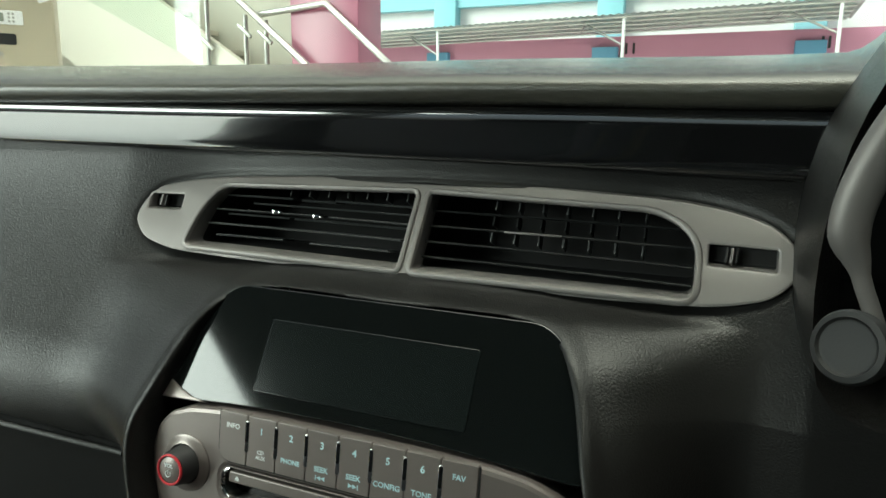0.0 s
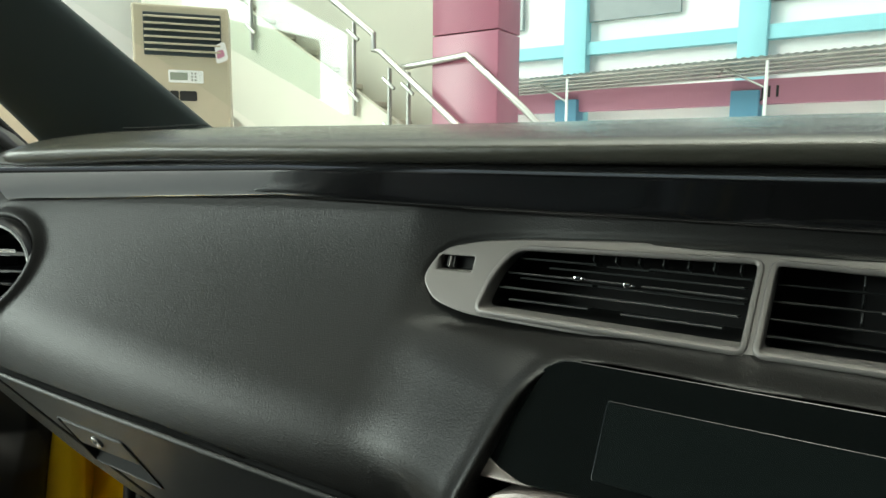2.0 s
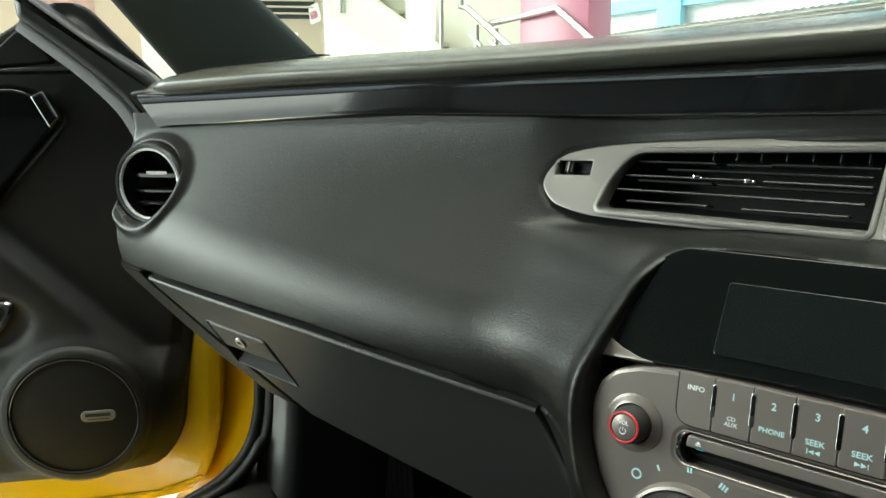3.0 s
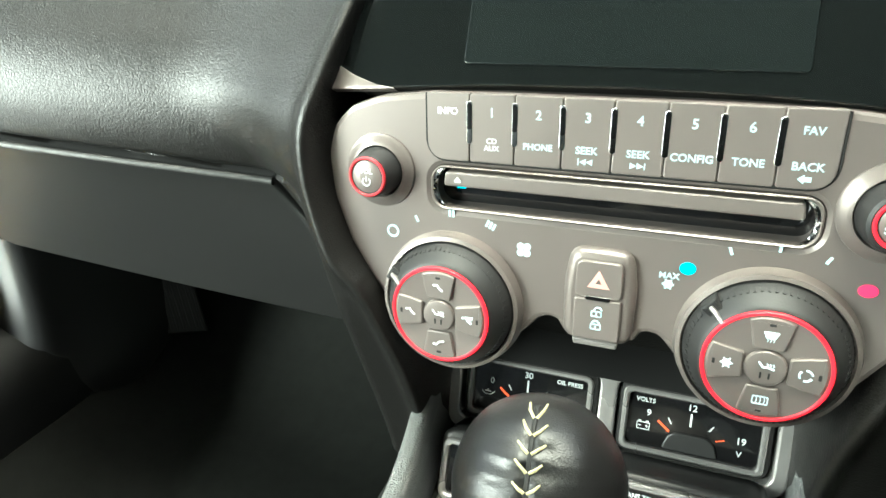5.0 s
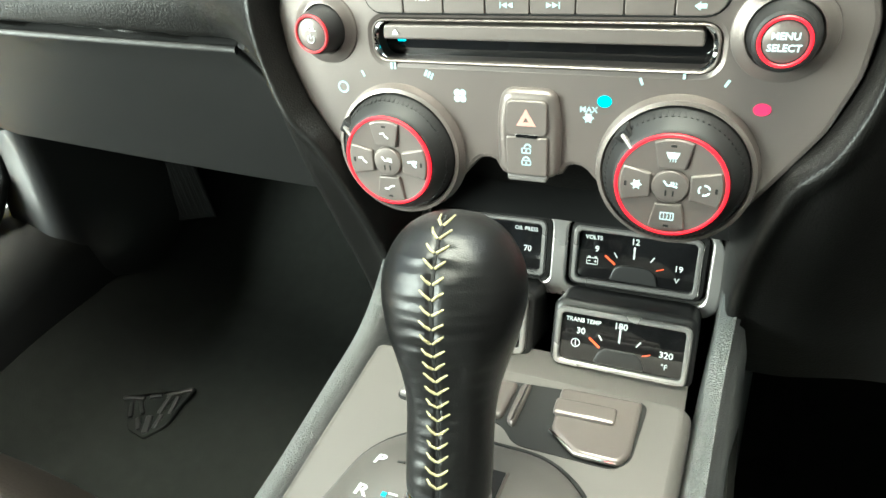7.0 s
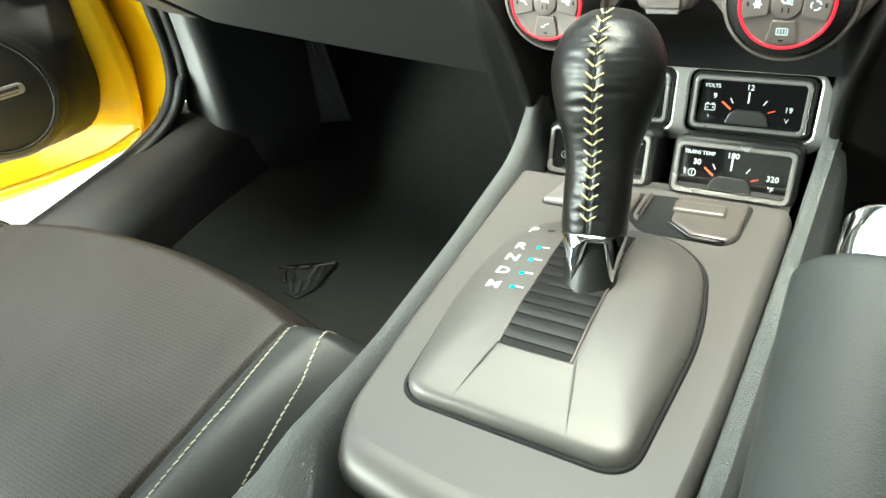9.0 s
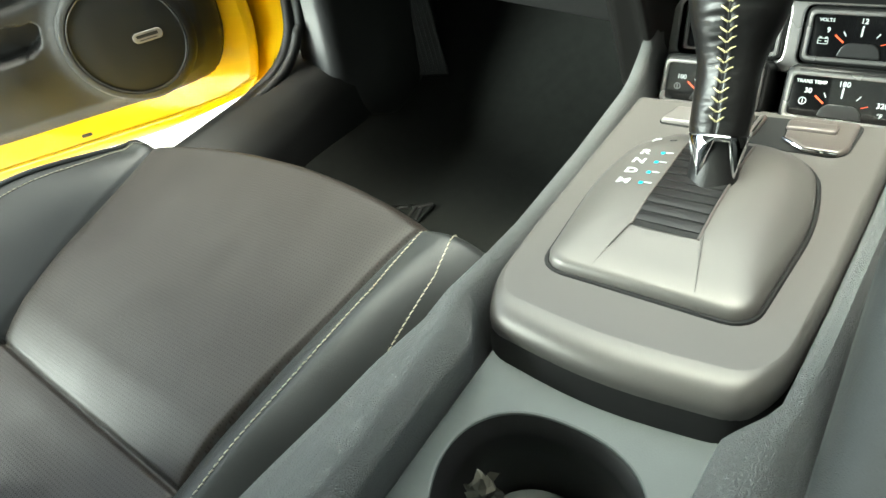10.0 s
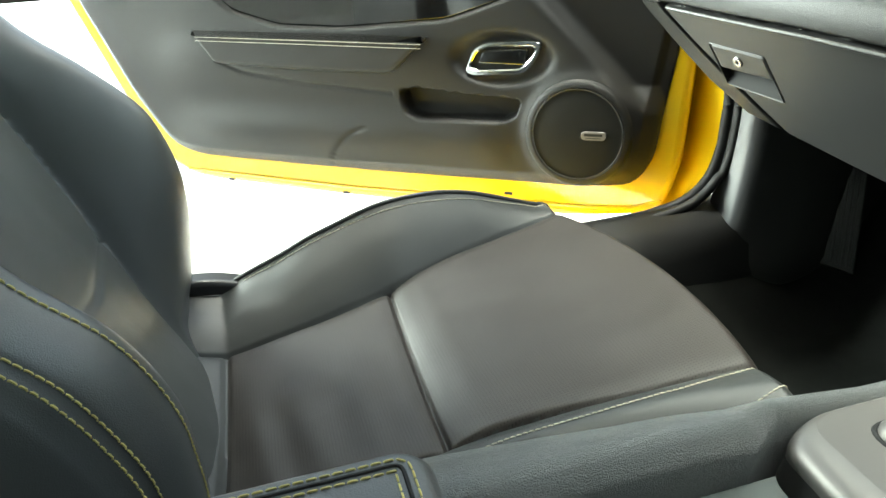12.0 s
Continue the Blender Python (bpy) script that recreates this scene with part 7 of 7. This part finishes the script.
rings(bm, [[door_pt(a + u * (0.006 + 0.010 * q), b - u * (0.011 - 0.006 * q), 0.030 + 0.006 * math.sin(math.pi * w)) for u, w in ((-0.1, 0.0), (0.05, 0.35), (0.35, 0.5), (0.8, 0.55), (1.15, 0.4), (1.25, 0.0))] for (a, b), q in zip(STRIP_LINE, np.linspace(0, 1, len(STRIP_LINE)))], False)
part("edge_strip", bm, mat("violet_silver_trim", (0.72, 0.72, 0.80), 0.32, metal=0.3), door, "satin violet-silver edge strip", 60)
part("tweeter_grille", door_plate([(0.062, 1.108), (0.050, 1.128), (0.018, 1.157), (0.006, 1.155), (-0.024, 1.117)], 0.020, 0.034, 0.003, 0.006), SPEAKER, door, "triangular black tweeter grille")
part("sail_ledge", door_plate([(0.085, 1.100), (-0.048, 1.103), (-0.040, 1.112), (0.070, 1.108)], 0.018, 0.036, 0.003, 0.003), DOOR_SKIN, door, "moulded ledge under the tweeter")
switch = part("switch_plate", door_plate([(0.013, 1.073), (-0.003, 1.081), (-0.020, 1.045), (-0.007, 1.031)], 0.010, 0.0255, 0.0015, 0.003), CHROME, door, "bright rimmed switch plate")
part("switch", door_plate([(0.0105, 1.0715), (-0.0028, 1.0775), (-0.0172, 1.0453), (-0.0072, 1.0345)], 0.020, 0.0285, 0.0015, 0.002), PIANO, switch, "gloss black switch")

# ---- driver side: instrument hood, bezel and stalk ----
pod = thing("instrument_pod", (0.33, 0.05, 0.95), "black instrument pod with silver bezel", "instruments")
bm = bmesh.new()
loops = []
for y, gx, gz in ((0.16, 0.0, 0.0), (0.09, -0.004, 0.004), (0.03, -0.006, 0.006), (-0.005, -0.004, 0.004)):
    loops.append([Vector((x + gx * (1 if x < 0.4 else -1), y, z + gz)) for x, z in rounded([(0.246, 0.93), (0.240, 1.00), (0.250, 1.06), (0.292, 1.13), (0.40, 1.15), (0.52, 1.13), (0.56, 1.07), (0.56, 0.93)], 0.03, 4)])
loops.append([Vector((p.x * 0.94 + 0.4 * 0.06, 0.005, p.z * 0.97 + 1.03 * 0.03)) for p in loops[-1]])
loops.append([Vector((p.x, 0.10, p.z)) for p in loops[-1]])
rings(bm, loops, True, False, True)
part("pod_hood", bm, DASH, pod, "black grained pod", 60)
bm = bmesh.new()
path = smooth_path([(0.300, -0.008, 0.930), (0.268, -0.008, 0.965), (0.256, -0.008, 0.990), (0.251, -0.008, 1.004), (0.2465, -0.008, 1.018), (0.251, -0.008, 1.040), (0.264, -0.008, 1.068), (0.292, -0.006, 1.105), (0.33, -0.004, 1.125), (0.40, 0.0, 1.13)], 6)
tube(bm, path, [lerp_table(i / (len(path) - 1), [(0, 0.003), (0.3, 0.0035), (0.42, 0.0075), (0.6, 0.008), (1, 0.007)]) for i in range(len(path))], 10, False, 0.5, (0, 1, 0))
part("pod_bezel", bm, SATIN, pod, "satin silver instrument bezel")
stalk = thing("column_stalk", (0.30, -0.05, 0.98), "black steering column stalk with round end", "stalk")
bm = bmesh.new()
sm_ = facing((0.2385, -0.085, 0.9925), (-0.55, -0.80, 0.22)) @ Matrix.Scale(0.76, 4)
revolve(bm, [(0.008, -0.08), (0.010, -0.03), (0.0125, -0.012), (0.0148, -0.004), (0.0150, 0.0), (0.0140, 0.0022), (0.0118, 0.0028), (0.0108, 0.0012), (0.0100, 0.0010)], sm_, 40)
part("stalk_body", bm, RUBBER, stalk, "black rubber stalk")
bm = bmesh.new()
for i, yy in enumerate((0.002, -0.006)):
    box(bm, sm_ @ pose(0.026, yy, 0.0, 0, 40, 0), 0.010, 0.0022, 0.0006)
part("stalk_print", bm, LABEL_WHITE, stalk)

# ---- showroom and street ----
bm = bmesh.new()
sheet(bm, lambda x, y: Vector((x, y, 0.0)), list(np.linspace(-60, 60, 13)), list(np.linspace(-60, 60, 13)))
single("ground", bm, GROUND_MAT, "pale glossy showroom floor", "ground", kind="structure")

# wall and stair beside the car
bm = bmesh.new()
box(bm, pose(-7.2, 5.9, 3.0), 7.6, 0.2, 6.0)
single("wall_1", bm, WALL, "cream painted wall behind the stair", "wall", kind="structure")
bm = bmesh.new()
box(bm, pose(-9.0, 2.6, 1.7, 0, 0, 90), 2.64, 0.2, 3.4)
single("wall_2", bm, TAN_WALL, "tan showroom side wall", "wall", kind="structure")
bm = bmesh.new()
box(bm, pose(-9.0, 4.71, 1.7, 0, 0, 90), 1.58, 0.2, 3.4)
single("wall_5", bm, WALL_WHITE, "white showroom wall section", "wall", kind="structure")
bm = bmesh.new()
box(bm, pose(-8.885, 3.06, 2.35), 0.02, 0.60, 1.1, 0.004)
single("wall_poster", bm, mat("faded_pink_print", (0.50, 0.33, 0.28), 0.5, vary=0.5, vary_scale=7), "faded pink poster on the tan wall", "poster")
bm = bmesh.new()
box(bm, pose(3.0, -14.0, 1.3), 12.0, 0.2, 2.6)
single("wall_3", bm, WALL_WHITE, "white showroom back wall", "wall", kind="structure")
bm = bmesh.new()
box(bm, pose(6.2, -4.0, 2.0, 0, 0, 90), 20.0, 0.2, 4.0)
single("wall_4", bm, WALL, "cream showroom side wall", "wall", kind="structure")
# unseen slab that dims the rear sky; stops short to leave light overhead
bm = bmesh.new()
box(bm, pose(1.2, -7.6, 4.1), 10.2, 12.8, 0.2)
single("ceiling", bm, CEILING, "unseen grey ceiling slab, cut short for overhead light", "ceiling", kind="structure")
column = thing("column", (-3.38, 5.42, 0), "magenta panelled square column", "column", kind="structure")
for i, (z0, z1) in enumerate(((0.0, 2.335), (2.345, 6.0))):
    bm = bmesh.new()
    box(bm, pose(-3.38, 5.42, (z0 + z1) / 2), 0.74, 0.44, z1 - z0, 0.01)
    part("panel", bm, PINK, column)

stair = thing("stair", (-5.2, 5.3, 0), "cream stair with steel and glass balustrade", "stair")
bm = bmesh.new()
# stringer following the slope
def stair_z(x):
    return 1.67 + (-4.75 - x) * 0.62


prism(bm, [(-8.5, stair_z(-8.5) - 1.2), (-3.0, stair_z(-3.0) - 1.2), (-3.0, stair_z(-3.0) + 0.22), (-8.5, stair_z(-8.5) + 0.22)], -0.04, 0.04, axes(Vector((0, 5.2, 0)), Vector((1, 0, 0)), Vector((0, 0, 1)), Vector((0, -1, 0))))
part("stringer", bm, STAIR_CREAM, stair, "pale cream stair stringer")
for i in range(14):
    x = -8.2 + i * 0.36
    bm = bmesh.new()
    box(bm, pose(x, 5.55, stair_z(x) - 0.02), 0.34, 0.7, 0.05, 0.005)
    part("tread", bm, WALL, stair)
for x, z0, z1 in ((-6.27, 2.42, 3.6), (-4.69, 1.60, 2.64), (-4.22, 1.30, 2.06), (-3.98, 1.2, 2.0)):
    bm = bmesh.new()
    revolve(bm, [(0.024, z0), (0.024, z1)], pose(x, 5.12, 0), 12)
    post = part("post", bm, STEEL, stair, "brushed steel post")
    for q in (0.2, 0.8):
        bm = bmesh.new()
        box(bm, pose(x, 5.10, z0 + (z1 - z0) * q, 0, 38, 0), 0.20, 0.03, 0.04, 0.01)
        part("glass_clamp", bm, STEEL, post)
for pts in ([(-8.0, 5.1, 5.0), (-4.86, 5.1, 2.74), (-4.41, 5.1, 2.41), (-4.41, 5.1, 2.25), (-4.33, 5.1, 2.24), (-3.0, 5.1, 1.15)], [(-4.12, 5.2, 2.07), (-3.32, 5.15, 2.12), (-2.70, 5.15, 1.59), (-2.4, 5.15, 1.3)]):
    bm = bmesh.new()
    tube(bm, pts, 0.032, 10)
    part("handrail", bm, STEEL, stair, "brushed steel handrail")
bm = bmesh.new()
prism(bm, [(-7.6, 2.9), (-4.8, 1.6), (-4.8, 2.45), (-7.6, 3.9)], 0, 0.01, axes(Vector((0, 5.15, 0)), Vector((1, 0, 0)), Vector((0, 0, 1)), Vector((0, -1, 0))))
g = part("glass_panel", bm, WINDOW_GLASS, stair, "clear glass balustrade")
g.visible_shadow = False

# standing air conditioner
ac = thing("air_conditioner", (-3.56, 2.24, 0), "cream floor-standing air conditioner with dark louvres", "air conditioner")
am = axes(Vector((-3.56, 2.24, 0.08)), Vector((0.66, 0.75, 0)).normalized(), Vector((0, 0, 1)), Vector((0.75, -0.66, 0)).normalized())
bm = bmesh.new()
box(bm, am @ pose(0, 0.93, -0.13), 0.55, 2.02, 0.30, 0.015)
part("cabinet", bm, CREAM, ac, "cream cabinet")
bm = bmesh.new()
box(bm, am @ pose(0.01, 1.765, 0.02), 0.44, 0.25, 0.02, 0.006)
part("outlet", bm, mat("outlet_dark", (0.02, 0.03, 0.035), 0.5), ac, "dark air outlet")
for i in range(6):
    bm = bmesh.new()
    box(bm, am @ pose(0.01, 1.670 + i * 0.039, 0.034, 25, 0, 0), 0.43, 0.009, 0.02, 0.002)
    part("louvre", bm, CREAM, ac)
bm = bmesh.new()
box(bm, am @ pose(0.02, 1.52, 0.022), 0.20, 0.075, 0.01, 0.008)
cp = part("control_panel", bm, WALL_WHITE, ac, "white control panel")
bm = bmesh.new()
box(bm, am @ pose(-0.02, 1.52, 0.028), 0.10, 0.045, 0.004, 0.002)
part("display", bm, mat("lcd_grey", (0.25, 0.28, 0.22), 0.4), cp, "grey display")
bm = bmesh.new()
for i in range(3):
    for j in range(2):
        box(bm, am @ pose(0.055 + j * 0.02, 1.50 + i * 0.02, 0.028), 0.012, 0.012, 0.004, 0.003)
part("keys", bm, STEEL, cp)
bm = bmesh.new()
for x, w in ((-0.14, 0.07), (-0.05, 0.05), (0.03, 0.10)):
    box(bm, am @ pose(x, 1.405, 0.022), w, 0.06, 0.004, 0.01)
part("logo_shapes", bm, DARK_PLASTIC, ac, "dark maker's mark")
bm = bmesh.new()
box(bm, am @ pose(-0.05, 1.325, 0.022), 0.12, 0.02, 0.004)
part("model_bar", bm, STEEL, ac)

bm = bmesh.new()
prism(bm, rounded([(0.20, 1.60), (0.27, 1.63), (0.25, 1.74), (0.19, 1.71)], 0.02, 3), 0.034, 0.038, am)
sticker = part("price_sticker", bm, WALL_WHITE, ac, "white and pink paper sticker")
bm = bmesh.new()
prism(bm, rounded([(0.205, 1.63), (0.25, 1.65), (0.24, 1.69), (0.20, 1.675)], 0.01, 3), 0.0385, 0.040, am)
part("sticker_patch", bm, PINK_PALE, sticker)

# far street front
bld = thing("far_building", (-2, 17, 0), "white and aqua shop building with pink fascia", "building")
FY = 16.0
bm = bmesh.new()
box(bm, pose(0, FY + 1.2, 4.5), 50, 0.4, 9.0)
part("wall", bm, WALL_WHITE, bld, "white facade")
for x in (-20.0, -14.6, -11.3, -7.05, -2.72, 1.6, 5.9, 10.2):
    bm = bmesh.new()
    box(bm, pose(x, FY + 0.85, 4.5), 0.62, 0.4, 9.0, 0.02)
    part("pilaster", bm, AQUA, bld, "aqua painted pilaster")
    bm = bmesh.new()
    box(bm, pose(x, FY + 0.42, 1.4), 0.60, 0.5, 2.9, 0.02)
    part("column_foot", bm, BLUE_COL, bld, "blue painted column foot")
bm = bmesh.new()
box(bm, pose(0, FY + 0.9, 4.2), 50, 0.3, 0.32)
part("band", bm, AQUA, bld, "aqua band")
bm = bmesh.new()
box(bm, pose(0, FY + 0.5, 2.82), 50, 0.3, 0.55)
part("fascia", bm, PINK_PALE, bld, "pink fascia")
UPPER_GLASS = mat("upper_window_glass", (0.30, 0.33, 0.33), 0.2)
for i in range(9):
    bm = bmesh.new()
    box(bm, pose(-20 + i * 4.3 + 1.4, FY + 0.95, 6.1), 2.6, 0.2, 2.4)
    part("upper_window", bm, UPPER_GLASS, bld)
canopy = thing("canopy", (-4, 15, 0), "grey corrugated street canopy on white posts", "canopy")
bm = bmesh.new()
sheet(bm, lambda x, y: Vector((x, y, 3.17 + 0.02 * (x + 9) - 0.055 * (y - 14.5) + 0.014 * math.sin(x * 40))), list(np.linspace(-16, 2.3, 700)), [14.4, 15.6, 16.4])
part("roof_sheet", bm, mat("zinc_sheet", (0.42, 0.44, 0.42), 0.4, metal=0.5), canopy, "corrugated zinc sheet", 60)
for i in range(5):
    bm = bmesh.new()
    tube(bm, [(-16, 14.45 + i * 0.42, 2.975 - 0.055 * i * 0.42), (2.2, 14.45 + i * 0.42, 3.339 - 0.055 * i * 0.42)], 0.025, 6)
    part("purlin", bm, STEEL, canopy)
for x in (-13.0, -9.6, -6.3, -2.05, 1.9):
    bm = bmesh.new()
    tube(bm, [(x, 14.5, 0), (x, 14.5, 3.12 + 0.02 * (x + 9))], 0.035, 8)
    part("post", bm, WALL_WHITE, canopy)
    bm = bmesh.new()
    tube(bm, [(x, 14.5, 2.55 + 0.02 * (x + 9)), (x - 0.9, 14.9, 3.08 + 0.02 * (x + 8)), (x - 1.2, 15.9, 3.03 + 0.02 * (x + 8))], 0.025, 6)
    part("strut", bm, STEEL, canopy)
for x in (-1.45, 2.75):
    lettering("J11", 0.34, axes(Vector((x - 0.75, FY + 0.34, 2.80)), Vector((1, 0, 0)), Vector((0, 0, 1)), Vector((0, -1, 0))), DARK_PLASTIC, bld, 0.01, "bay_number")
